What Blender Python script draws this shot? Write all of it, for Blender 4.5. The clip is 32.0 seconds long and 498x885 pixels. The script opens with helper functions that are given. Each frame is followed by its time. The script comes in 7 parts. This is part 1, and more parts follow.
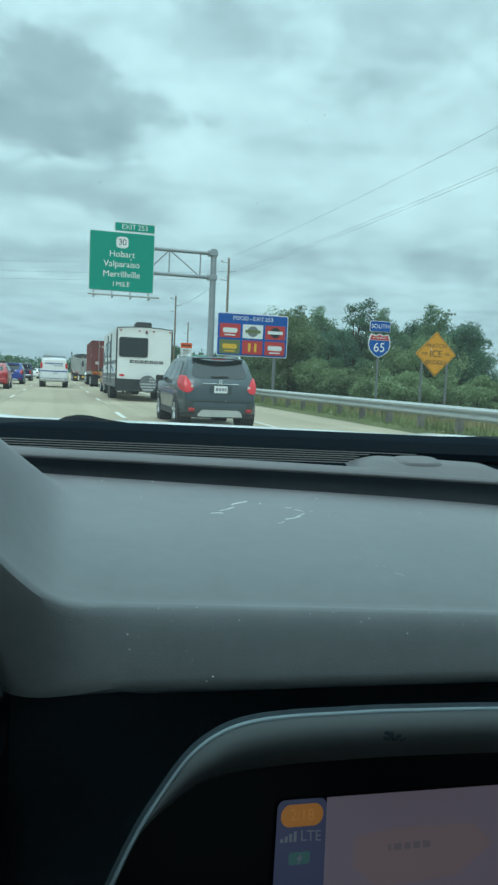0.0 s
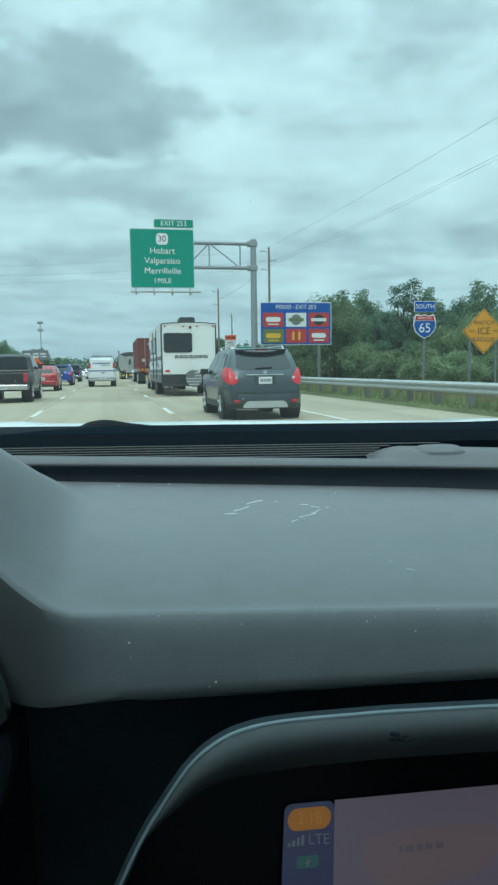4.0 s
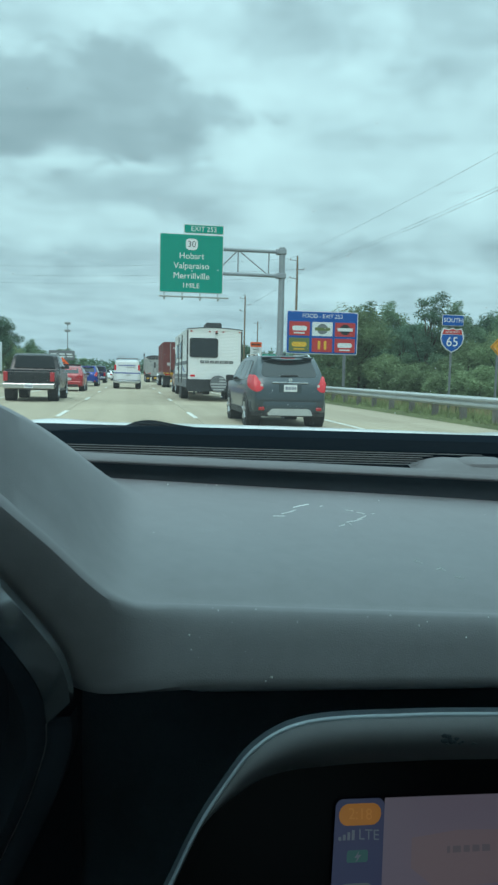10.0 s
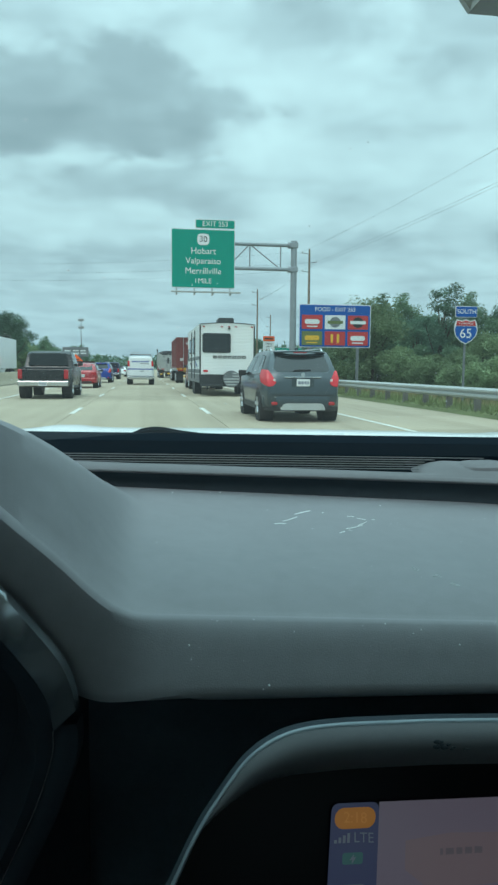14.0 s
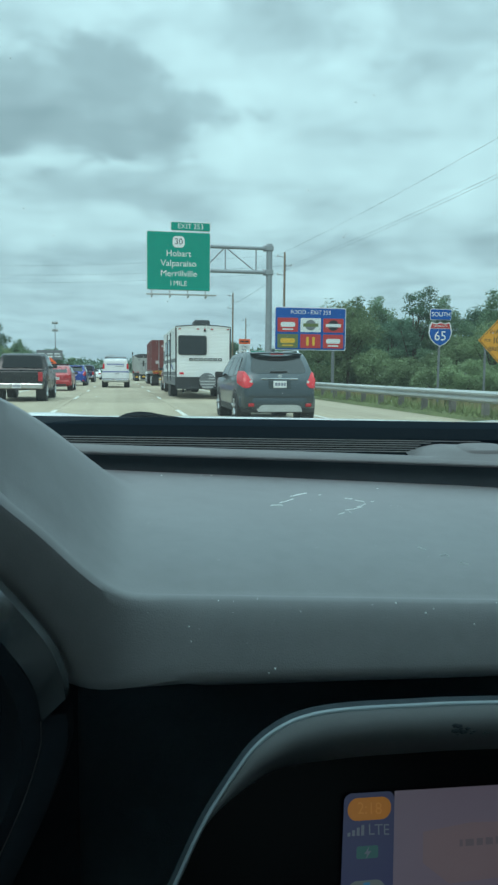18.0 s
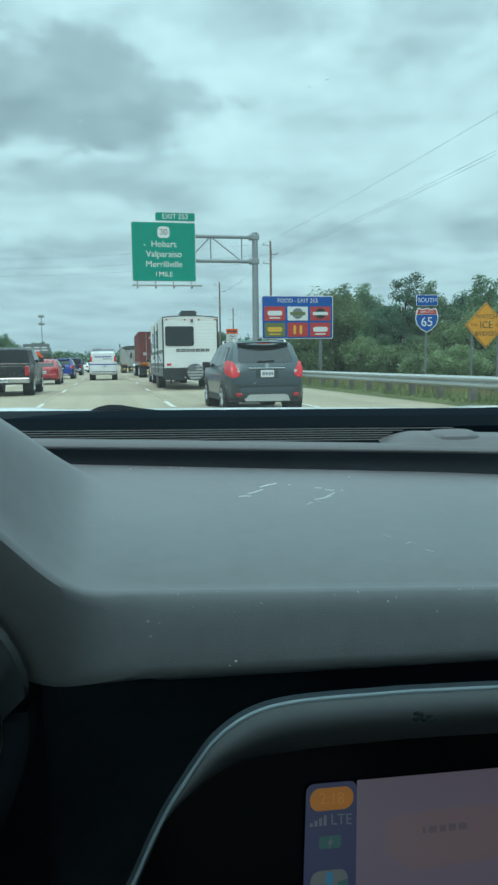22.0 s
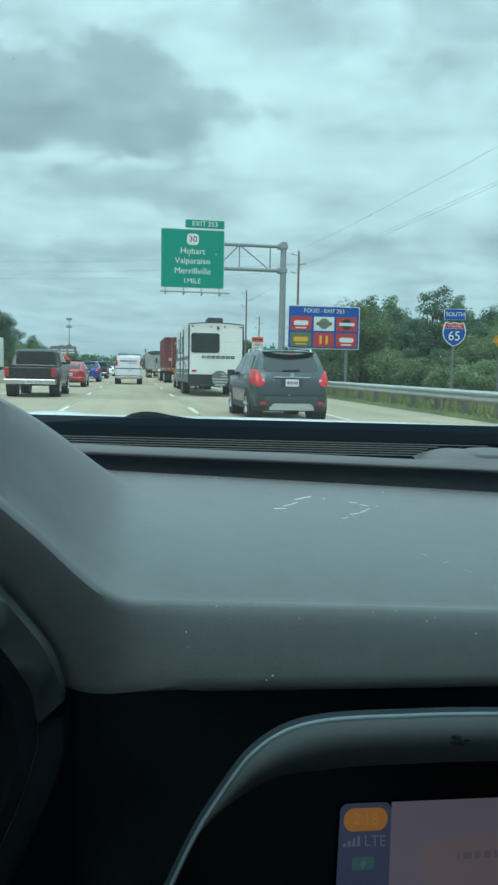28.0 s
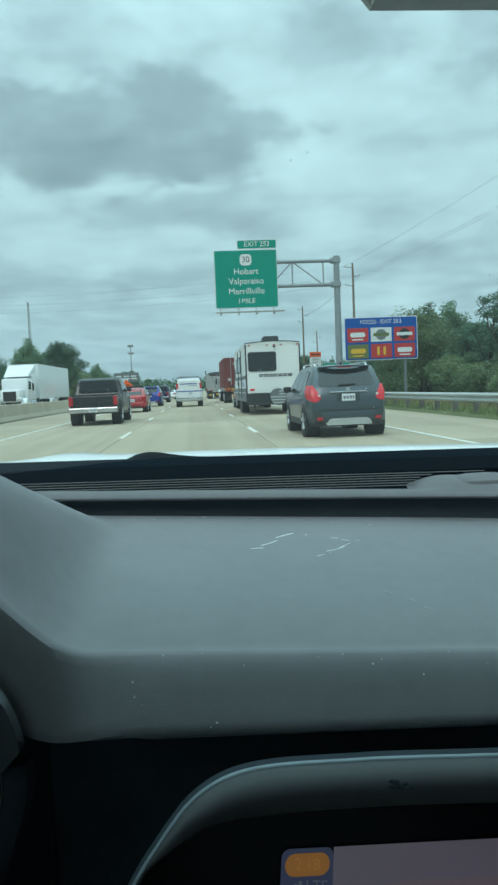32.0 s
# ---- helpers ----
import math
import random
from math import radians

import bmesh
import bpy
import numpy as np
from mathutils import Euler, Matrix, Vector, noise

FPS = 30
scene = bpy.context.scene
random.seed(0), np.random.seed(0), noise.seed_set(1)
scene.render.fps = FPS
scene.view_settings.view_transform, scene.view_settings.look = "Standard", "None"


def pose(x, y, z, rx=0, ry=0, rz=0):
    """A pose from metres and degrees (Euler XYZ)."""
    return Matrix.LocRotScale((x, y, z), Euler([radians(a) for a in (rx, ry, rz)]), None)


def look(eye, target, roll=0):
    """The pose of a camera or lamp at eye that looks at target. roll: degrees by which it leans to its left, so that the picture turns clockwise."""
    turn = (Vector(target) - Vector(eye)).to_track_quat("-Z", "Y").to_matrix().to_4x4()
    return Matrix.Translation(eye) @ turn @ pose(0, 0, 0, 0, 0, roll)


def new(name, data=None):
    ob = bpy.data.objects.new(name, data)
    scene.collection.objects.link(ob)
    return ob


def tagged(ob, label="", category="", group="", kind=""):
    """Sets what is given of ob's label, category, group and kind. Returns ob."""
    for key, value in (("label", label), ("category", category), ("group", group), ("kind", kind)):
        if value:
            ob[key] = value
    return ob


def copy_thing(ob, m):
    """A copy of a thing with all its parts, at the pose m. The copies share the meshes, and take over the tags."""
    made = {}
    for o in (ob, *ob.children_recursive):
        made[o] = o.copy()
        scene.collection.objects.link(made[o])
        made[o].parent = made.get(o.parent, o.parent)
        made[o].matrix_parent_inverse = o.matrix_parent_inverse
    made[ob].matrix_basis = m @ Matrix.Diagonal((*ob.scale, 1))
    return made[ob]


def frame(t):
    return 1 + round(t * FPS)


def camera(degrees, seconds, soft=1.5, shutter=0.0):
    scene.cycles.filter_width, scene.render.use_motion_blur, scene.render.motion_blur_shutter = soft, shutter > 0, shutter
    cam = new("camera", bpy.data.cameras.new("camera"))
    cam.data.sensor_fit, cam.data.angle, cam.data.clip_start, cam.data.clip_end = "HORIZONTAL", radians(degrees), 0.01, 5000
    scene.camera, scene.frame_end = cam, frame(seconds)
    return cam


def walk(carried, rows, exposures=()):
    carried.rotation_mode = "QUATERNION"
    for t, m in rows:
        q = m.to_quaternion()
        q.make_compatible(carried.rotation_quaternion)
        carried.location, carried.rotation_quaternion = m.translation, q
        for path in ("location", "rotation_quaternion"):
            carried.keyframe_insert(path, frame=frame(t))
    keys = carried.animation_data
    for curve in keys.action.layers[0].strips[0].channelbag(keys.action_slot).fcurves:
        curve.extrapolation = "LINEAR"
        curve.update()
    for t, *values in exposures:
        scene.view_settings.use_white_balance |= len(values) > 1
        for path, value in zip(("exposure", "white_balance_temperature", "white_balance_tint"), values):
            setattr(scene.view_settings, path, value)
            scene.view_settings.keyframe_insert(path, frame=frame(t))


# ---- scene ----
cam = camera(37.5, 32.0, soft=2.6)
PATH = [
    (0, (-0.048, -0.086, 1.177), (0.459, 1.841, 1.006), 2.5),
    (0.5, (-0.049, -0.085, 1.171), (0.461, 1.843, 1.021), 2.4),
    (1, (-0.005, -0.087, 1.179), (0.495, 1.841, 0.998), 1.0),
    (1.5, (0.017, -0.069, 1.168), (0.52, 1.855, 0.958), 0.4),
    (2, (0.022, -0.068, 1.172), (0.526, 1.854, 0.951), 0.1),
    (2.5, (0.016, -0.077, 1.175), (0.518, 1.851, 0.995), 0.8),
    (3, (-0.04, -0.089, 1.177), (0.453, 1.841, 1.004), 1.4),
    (3.5, (0.002, -0.089, 1.179), (0.451, 1.853, 1.02), 0.2),
    (4, (0.008, -0.093, 1.191), (0.382, 1.861, 0.99), -0.8),
    (4.5, (0.003, -0.073, 1.184), (0.32, 1.888, 0.958), -0.4),
    (6.5, (-0.017, -0.104, 1.199), (0.277, 1.859, 0.956), 0.2),
    (7, (-0.061, -0.097, 1.179), (0.272, 1.865, 0.977), 1.9),
    (7.5, (-0.017, -0.104, 1.203), (0.303, 1.856, 0.963), 1.0),
    (8, (-0.104, -0.085, 1.167), (0.26, 1.868, 0.933), 3.3),
    (8.5, (-0.076, -0.096, 1.187), (0.251, 1.864, 0.955), 2.6),
    (9, (-0.044, -0.101, 1.191), (0.274, 1.862, 0.984), 1.4),
    (9.5, (-0.041, -0.108, 1.198), (0.284, 1.854, 0.984), 0.9),
    (10, (-0.038, -0.108, 1.188), (0.28, 1.858, 1.006), 1.3),
    (10.5, (-0.061, -0.091, 1.182), (0.277, 1.869, 0.972), 1.4),
    (11, (-0.042, -0.116, 1.212), (0.255, 1.847, 0.969), 1.1),
    (11.5, (-0.064, -0.107, 1.195), (0.256, 1.856, 0.987), 2.0),
    (12, (-0.104, -0.106, 1.18), (0.234, 1.855, 0.983), 2.2),
    (12.5, (-0.08, -0.095, 1.18), (0.246, 1.87, 0.999), 2.0),
    (13, (-0.07, -0.109, 1.188), (0.246, 1.858, 1.011), 1.7),
    (13.5, (-0.036, -0.135, 1.214), (0.243, 1.836, 1.021), 0.7),
    (15.5, (-0.013, -0.1, 1.197), (0.286, 1.867, 0.992), -0.2),
    (16, (-0.049, -0.091, 1.184), (0.266, 1.873, 0.978), 0.4),
    (16.5, (-0.076, -0.077, 1.159), (0.247, 1.887, 0.959), 0.4),
    (17, (-0.055, -0.089, 1.172), (0.264, 1.875, 0.969), 0.1),
    (17.5, (-0.064, -0.08, 1.168), (0.265, 1.882, 0.965), 0.1),
    (18, (-0.042, -0.081, 1.172), (0.303, 1.879, 0.983), 0.5),
    (18.5, (-0.019, -0.072, 1.17), (0.334, 1.887, 0.975), 0.4),
    (19, (-0.055, -0.083, 1.174), (0.32, 1.871, 0.972), 1.6),
    (19.5, (-0.031, -0.079, 1.177), (0.331, 1.877, 0.971), 0.3),
    (20, (-0.034, -0.093, 1.189), (0.337, 1.861, 0.977), -0.0),
    (20.5, (-0.016, -0.069, 1.169), (0.359, 1.885, 0.97), -0.3),
    (21, (-0.036, -0.094, 1.186), (0.345, 1.858, 0.972), -0.2),
    (21.5, (-0.012, -0.089, 1.187), (0.365, 1.862, 0.966), -0.2),
    (22, (-0.009, -0.08, 1.173), (0.362, 1.874, 0.956), -0.7),
    (22.5, (-0.077, -0.052, 1.151), (0.307, 1.896, 0.915), 0.1),
    (23, (-0.052, -0.041, 1.142), (0.328, 1.908, 0.901), 0.7),
    (23.5, (-0.048, -0.052, 1.15), (0.319, 1.898, 0.899), -0.8),
    (24, (-0.003, -0.072, 1.18), (0.327, 1.883, 0.921), -2.0),
    (24.5, (0.015, -0.064, 1.175), (0.317, 1.898, 0.93), -2.8),
    (25, (0.027, -0.05, 1.16), (0.305, 1.916, 0.914), -3.5),
    (25.5, (-0.025, -0.061, 1.16), (0.283, 1.901, 0.927), -0.9),
    (27.5, (-0.042, -0.082, 1.166), (0.291, 1.883, 0.996), 1.9),
    (28, (-0.03, -0.076, 1.178), (0.283, 1.89, 0.983), 1.1),
    (28.5, (-0.079, -0.064, 1.139), (0.272, 1.899, 0.985), 3.4),
    (29, (-0.1, -0.081, 1.157), (0.27, 1.879, 1.004), 3.4),
    (29.5, (-0.074, -0.086, 1.169), (0.285, 1.875, 1.014), 2.2),
    (30, (-0.063, -0.1, 1.18), (0.288, 1.865, 1.047), 1.4),
    (30.5, (0.009, -0.145, 1.216), (0.295, 1.83, 1.087), -0.7),
    (31, (-0.067, -0.153, 1.214), (0.224, 1.823, 1.103), 0.6),
    (31.5, (0.121, -0.139, 1.2), (0.272, 1.855, 1.175), -2.8),
    (32, (0.094, -0.114, 1.215), (0.234, 1.875, 1.067), -2.4),
]
walk(cam, [(t, look(e, g, r)) for t, e, g, r in PATH], exposures=[(0, 0.000), (29, 0.000), (30.5, -0.060), (31.5, -0.110), (32, -0.110)])

# ---- world and light ----
world = bpy.data.worlds.new("overcast")
scene.world = world
world.use_nodes = True


def node(tree, kind, x=0, **values):
    n = tree.nodes.new(kind)
    for key, value in values.items():
        n.inputs[key].default_value = value
    return n


def math_node(tree, op, a, b=None, clamp=False):
    n = tree.nodes.new("ShaderNodeMath")
    n.operation, n.use_clamp = op, clamp
    for i, v in enumerate((a, b)):
        if v is None:
            continue
        if isinstance(v, (int, float)):
            n.inputs[i].default_value = v
        else:
            tree.links.new(v, n.inputs[i])
    return n.outputs[0]


def ramp(tree, fac, stops):
    n = tree.nodes.new("ShaderNodeValToRGB")
    el = n.color_ramp.elements
    while len(el) < len(stops):
        el.new(0.5)
    for e, (p, c) in zip(el, stops):
        e.position, e.color = p, (*c, 1)
    tree.links.new(fac, n.inputs[0])
    return n.outputs[0]


def mix_color(tree, fac, a, b, blend="MIX"):
    n = tree.nodes.new("ShaderNodeMix")
    n.data_type, n.blend_type = "RGBA", blend
    for sock, v in ((n.inputs[0], fac), (n.inputs[6], a), (n.inputs[7], b)):
        if isinstance(v, (int, float)):
            sock.default_value = v
        elif isinstance(v, tuple):
            sock.default_value = (*v, 1)
        else:
            tree.links.new(v, sock)
    return n.outputs[2]


SUN_EL, SUN_AZ = 52, 200


def build_sky():
    t = world.node_tree
    t.nodes.clear()
    link = t.links.new
    coord = t.nodes.new("ShaderNodeTexCoord")
    xyz = t.nodes.new("ShaderNodeSeparateXYZ")
    link(coord.outputs["Generated"], xyz.inputs[0])
    up = math_node(t, "MAXIMUM", xyz.outputs[2], 0.0)
    # the cloud deck, seen in perspective
    h = math_node(t, "ADD", up, 0.13)
    flat = t.nodes.new("ShaderNodeCombineXYZ")
    link(math_node(t, "DIVIDE", xyz.outputs[0], h), flat.inputs[0])
    link(math_node(t, "DIVIDE", xyz.outputs[1], h), flat.inputs[1])
    shift = node(t, "ShaderNodeVectorMath")
    shift.inputs[1].default_value = CLOUD_SHIFT
    link(flat.outputs[0], shift.inputs[0])
    big = node(t, "ShaderNodeTexNoise", Scale=0.95, Detail=5.0, Roughness=0.50, Distortion=0.35)
    fine = node(t, "ShaderNodeTexNoise", Scale=3.4, Detail=6.0, Roughness=0.55, Distortion=0.25)
    link(shift.outputs[0], big.inputs["Vector"])
    link(shift.outputs[0], fine.inputs["Vector"])
    # billows along the edges of the large masses
    bearing_of = math_node(t, "DIVIDE", xyz.outputs[0], math_node(t, "MAXIMUM", xyz.outputs[1], 0.02))
    plane = t.nodes.new("ShaderNodeCombineXYZ")
    link(math_node(t, "MULTIPLY", bearing_of, 7.5), plane.inputs[0])
    link(math_node(t, "MULTIPLY", xyz.outputs[2], 15.0), plane.inputs[1])
    billow = node(t, "ShaderNodeTexNoise", Scale=1.0, Detail=7.0, Roughness=0.52, Distortion=0.3)
    link(plane.outputs[0], billow.inputs["Vector"])
    ragged = math_node(t, "MULTIPLY", math_node(t, "SUBTRACT", billow.outputs[0], 0.5), 2.6)
    mix = math_node(t, "ADD", math_node(t, "MULTIPLY", big.outputs[0], 0.26), math_node(t, "MULTIPLY", fine.outputs[0], 0.36))
    mix = math_node(t, "ADD", mix, math_node(t, "MULTIPLY", billow.outputs[0], 0.36))
    mix = math_node(t, "ADD", mix, 0.018)
    # the large cloud masses: bearing, height, half width, half height, softness of the edge, weight
    for bearing, height, wide, tall, soft, weight in CLOUDS:
        bx = math_node(t, "DIVIDE", math_node(t, "SUBTRACT", bearing_of, bearing), wide)
        bz = math_node(t, "DIVIDE", math_node(t, "SUBTRACT", xyz.outputs[2], height), tall)
        r = math_node(t, "SQRT", math_node(t, "ADD", math_node(t, "MULTIPLY", bx, bx), math_node(t, "MULTIPLY", bz, bz)))
        edge = t.nodes.new("ShaderNodeMapRange")
        edge.interpolation_type = "SMOOTHSTEP"
        edge.inputs["From Min"].default_value, edge.inputs["From Max"].default_value = 1 + soft, 1 - soft
        link(math_node(t, "ADD", r, ragged), edge.inputs["Value"])
        mix = math_node(t, "ADD", mix, math_node(t, "MULTIPLY", edge.outputs[0], weight))
    cloud = ramp(t, mix, [(0.18, (0.235, 0.37, 0.41)), (0.32, (0.295, 0.455, 0.50)), (0.43, (0.370, 0.568, 0.618)), (0.53, (0.465, 0.71, 0.76)), (0.66, (0.565, 0.86, 0.905))])
    # bluish haze towards the horizon, brighter cloud overhead
    low = ramp(t, up, [(0.0, (1, 1, 1)), (0.10, (0.25, 0.25, 0.25)), (0.2, (0, 0, 0))])
    sep = t.nodes.new("ShaderNodeSeparateColor")
    link(low, sep.inputs[0])
    cloud = mix_color(t, math_node(t, "MULTIPLY", sep.outputs[0], 0.6), cloud, (0.285, 0.455, 0.54))
    gain = math_node(t, "ADD", 1.06, math_node(t, "MULTIPLY", math_node(t, "POWER", up, 3.0), 2.8))
    sky = t.nodes.new("ShaderNodeTexSky")
    sky.sky_type, sky.sun_disc = "NISHITA", False
    sky.sun_elevation, sky.sun_rotation = radians(SUN_EL), radians(SUN_AZ)
    bg_sky = node(t, "ShaderNodeBackground", Strength=0.05)
    link(sky.outputs[0], bg_sky.inputs[0])
    bg_cloud = t.nodes.new("ShaderNodeBackground")
    link(cloud, bg_cloud.inputs[0])
    link(gain, bg_cloud.inputs[1])
    both = t.nodes.new("ShaderNodeMixShader")
    both.inputs[0].default_value = 0.96
    link(bg_sky.outputs[0], both.inputs[1])
    link(bg_cloud.outputs[0], both.inputs[2])
    out = t.nodes.new("ShaderNodeOutputWorld")
    link(both.outputs[0], out.inputs[0])


CLOUD_SHIFT = (3.1, 7.4, 0.0)
CLOUDS = [(-0.11, 0.315, 0.225, 0.058, 0.30, -0.155), (-0.06, 0.292, 0.15, 0.030, 0.60, -0.055), (0.02, 0.232, 0.16, 0.022, 0.8, -0.06), (0.37, 0.350, 0.065, 0.022, 0.8, -0.05), (0.50, 0.405, 0.30, 0.035, 0.9, -0.05),
          (0.42, 0.160, 0.22, 0.018, 0.8, -0.055), (0.02, 0.145, 0.26, 0.016, 0.8, -0.045),
          (0.18, 0.300, 0.060, 0.045, 0.9, 0.085), (0.30, 0.262, 0.16, 0.024, 0.9, 0.075), (0.50, 0.228, 0.14, 0.020, 0.9, 0.07), (0.10, 0.375, 0.10, 0.022, 0.9, 0.06), (-0.13, 0.215, 0.10, 0.018, 0.9, 0.05), (0.10, 0.185, 0.25, 0.012, 0.9, 0.05), (0.62, 0.30, 0.10, 0.05, 0.9, 0.05)]
build_sky()
sun_data = bpy.data.lights.new("sun", "SUN")
sun_data.energy, sun_data.angle, sun_data.color = 0.8, radians(25), (1.0, 0.96, 0.9)
sun = new("sun", sun_data)
_el, _az = radians(SUN_EL), radians(SUN_AZ)
sun.matrix_world = look((0, 0, 60), (-math.sin(_az) * math.cos(_el), -math.cos(_az) * math.cos(_el), 60 - math.sin(_el)))


# ---- materials ----
def mat(name, color, rough=0.6, metal=0.0, var=0.12, scale=6.0, bump=0.0, bump_scale=120.0, coat=0.0, spec=0.5, rand=0.0):
    m = bpy.data.materials.new(name)
    m.use_nodes = True
    t = m.node_tree
    b = t.nodes["Principled BSDF"]
    b.inputs["Metallic"].default_value = metal
    b.inputs["Coat Weight"].default_value = coat
    b.inputs["Specular IOR Level"].default_value = spec
    coord = t.nodes.new("ShaderNodeTexCoord")
    n1 = node(t, "ShaderNodeTexNoise", Scale=scale, Detail=4.0, Roughness=0.6)
    n2 = node(t, "ShaderNodeTexNoise", Scale=scale * 9, Detail=3.0, Roughness=0.6)
    for n in (n1, n2):
        t.links.new(coord.outputs["Object"], n.inputs["Vector"])
    f = math_node(t, "ADD", math_node(t, "MULTIPLY", n1.outputs[0], 0.65), math_node(t, "MULTIPLY", n2.outputs[0], 0.35))
    if rand:
        info = t.nodes.new("ShaderNodeObjectInfo")
        f = math_node(t, "ADD", f, math_node(t, "MULTIPLY", math_node(t, "SUBTRACT", info.outputs["Random"], 0.5), rand))
    dark = tuple(c * (1 - var) for c in color)
    light = tuple(min(1, c * (1 + var)) for c in color)
    t.links.new(ramp(t, f, [(0.3, dark), (0.7, light)]), b.inputs["Base Color"])
    r = math_node(t, "ADD", rough - 0.06, math_node(t, "MULTIPLY", n1.outputs[0], 0.12), clamp=True)
    t.links.new(r, b.inputs["Roughness"])
    if bump:
        n3 = node(t, "ShaderNodeTexNoise", Scale=bump_scale, Detail=3.0)
        t.links.new(coord.outputs["Object"], n3.inputs["Vector"])
        bp = node(t, "ShaderNodeBump", Strength=bump, Distance=0.01)
        t.links.new(n3.outputs[0], bp.inputs["Height"])
        t.links.new(bp.outputs[0], b.inputs["Normal"])
    return m


def glow(name, color, strength):
    m = bpy.data.materials.new(name)
    m.use_nodes = True
    b = m.node_tree.nodes["Principled BSDF"]
    b.inputs["Base Color"].default_value = (*color, 1)
    b.inputs["Emission Color"].default_value = (*color, 1)
    b.inputs["Emission Strength"].default_value = strength
    b.inputs["Roughness"].default_value = 0.25
    return m


def pane_glass(name, tint, gloss=1.0, film=0.0):
    m = bpy.data.materials.new(name)
    m.use_nodes = True
    t = m.node_tree
    t.nodes.remove(t.nodes["Principled BSDF"])
    clear = t.nodes.new("ShaderNodeBsdfTransparent")
    clear.inputs[0].default_value = (*tint, 1)
    shine = t.nodes.new("ShaderNodeBsdfGlossy")
    shine.inputs["Roughness"].default_value = 0.03
    fres = node(t, "ShaderNodeFresnel", IOR=1.45)
    mixer = t.nodes.new("ShaderNodeMixShader")
    t.links.new(math_node(t, "MULTIPLY", fres.outputs[0], gloss), mixer.inputs[0])
    t.links.new(clear.outputs[0], mixer.inputs[1])
    t.links.new(shine.outputs[0], mixer.inputs[2])
    if film:
        # thin even film of dust that scatters a little daylight
        dust = t.nodes.new("ShaderNodeBsdfTranslucent")
        dust.inputs[0].default_value = (0.8, 0.82, 0.82, 1)
        over = t.nodes.new("ShaderNodeMixShader")
        over.inputs[0].default_value = film
        t.links.new(mixer.outputs[0], over.inputs[1])
        t.links.new(dust.outputs[0], over.inputs[2])
        mixer = over
    t.links.new(mixer.outputs[0], t.nodes["Material Output"].inputs[0])
    return m


M = {
    "dash": mat("dash_plastic", (0.204, 0.207, 0.219), 0.55, var=0.11, scale=4, bump=0.08, bump_scale=650, spec=0.35),
    # dark trim plastic; on the ledge's hollow this colour stands in for shade
    "dash_dark": mat("dark_plastic_and_hollow_shade", (0.040, 0.053, 0.063), 0.75, var=0.1, scale=9, bump=0.2, bump_scale=700, spec=0.12),
    "cowl": mat("cowl_rubber", (0.003, 0.006, 0.009), 0.95, var=0.15, scale=30, bump=0.3, bump_scale=500, spec=0.03),
    "black": mat("black_plastic", (0.066, 0.090, 0.108), 0.9, var=0.15, scale=10, bump=0.2, bump_scale=500, spec=0.05),
    "pod": mat("speaker_plastic", (0.135, 0.137, 0.143), 0.6, var=0.08, scale=15, bump=0.15, bump_scale=900, spec=0.3),
    "slat": mat("vent_slat_plastic", (0.105, 0.105, 0.11), 0.6, var=0.08, scale=15, spec=0.3),
    "seal": mat("glass_seal_rubber", (0.006, 0.011, 0.016), 0.9, var=0.1, scale=15, spec=0.03),
    "gloss_black": mat("gloss_black", (0.014, 0.014, 0.015), 0.14, var=0.1, scale=5, spec=1.0, coat=1.0),
    "screen_glass": mat("screen_glass", (0.004, 0.004, 0.005), 0.25, var=0.1, scale=5, spec=0.06),
    "rim_chrome": mat("dark_chrome", (0.29, 0.325, 0.345), 0.20, metal=0.9, var=0.06, scale=6, coat=0.5),
    "gauge_black": mat("gauge_black", (0.025, 0.033, 0.042), 0.8, var=0.15, scale=10, spec=0.05),
    "satin": mat("satin_trim", (0.20, 0.245, 0.27), 0.5, metal=0.4, var=0.05, scale=20),
    "shroud": mat("grey_shroud", (0.078, 0.083, 0.088), 0.55, var=0.08, scale=12, bump=0.05, bump_scale=800, spec=0.3),
    "scratch": mat("pale_scratch", (0.68, 0.71, 0.71), 0.7, var=0.2, scale=300),
    "white_paint": mat("white_car_paint", (0.78, 0.79, 0.78), 0.28, var=0.03, scale=2, coat=0.6),
    "headliner": mat("headliner_cloth", (0.72, 0.72, 0.71), 0.9, var=0.1, scale=40, bump=0.4, bump_scale=900),
    "side_glass": pane_glass("side_window_glass", (0.96, 0.98, 0.97), 0.3),
    # almost clear tint for unseen rear panes that set the light from behind
    "rear_dimmer": pane_glass("privacy_glass", (0.95, 0.97, 0.97), 0.3),
    "windshield": pane_glass("windshield_glass", (0.94, 0.975, 0.97), 0.01, 0.025),
}

# ---- mesh helpers ----


def finish(name, bm, material, parent=None, label="", smooth=False):
    bmesh.ops.recalc_face_normals(bm, faces=bm.faces)
    me = bpy.data.meshes.new(name)
    bm.to_mesh(me)
    bm.free()
    if material:
        me.materials.append(material)
    if smooth:
        me.polygons.foreach_set("use_smooth", [True] * len(me.polygons))
        me.set_sharp_from_angle(angle=radians(38))
    ob = new(name, me)
    if parent:
        ob.parent = parent
    if label:
        ob["label"] = label
    return ob


def part(name, bm, material, parent, label="", smooth=False):
    return finish(name, bm, material, parent, label, smooth)


def thing(name, label, category, m=None, group="", kind=""):
    ob = new(name)
    ob.empty_display_size = 0.3
    if m is not None:
        ob.matrix_basis = m
    return tagged(ob, label, category, group, kind)


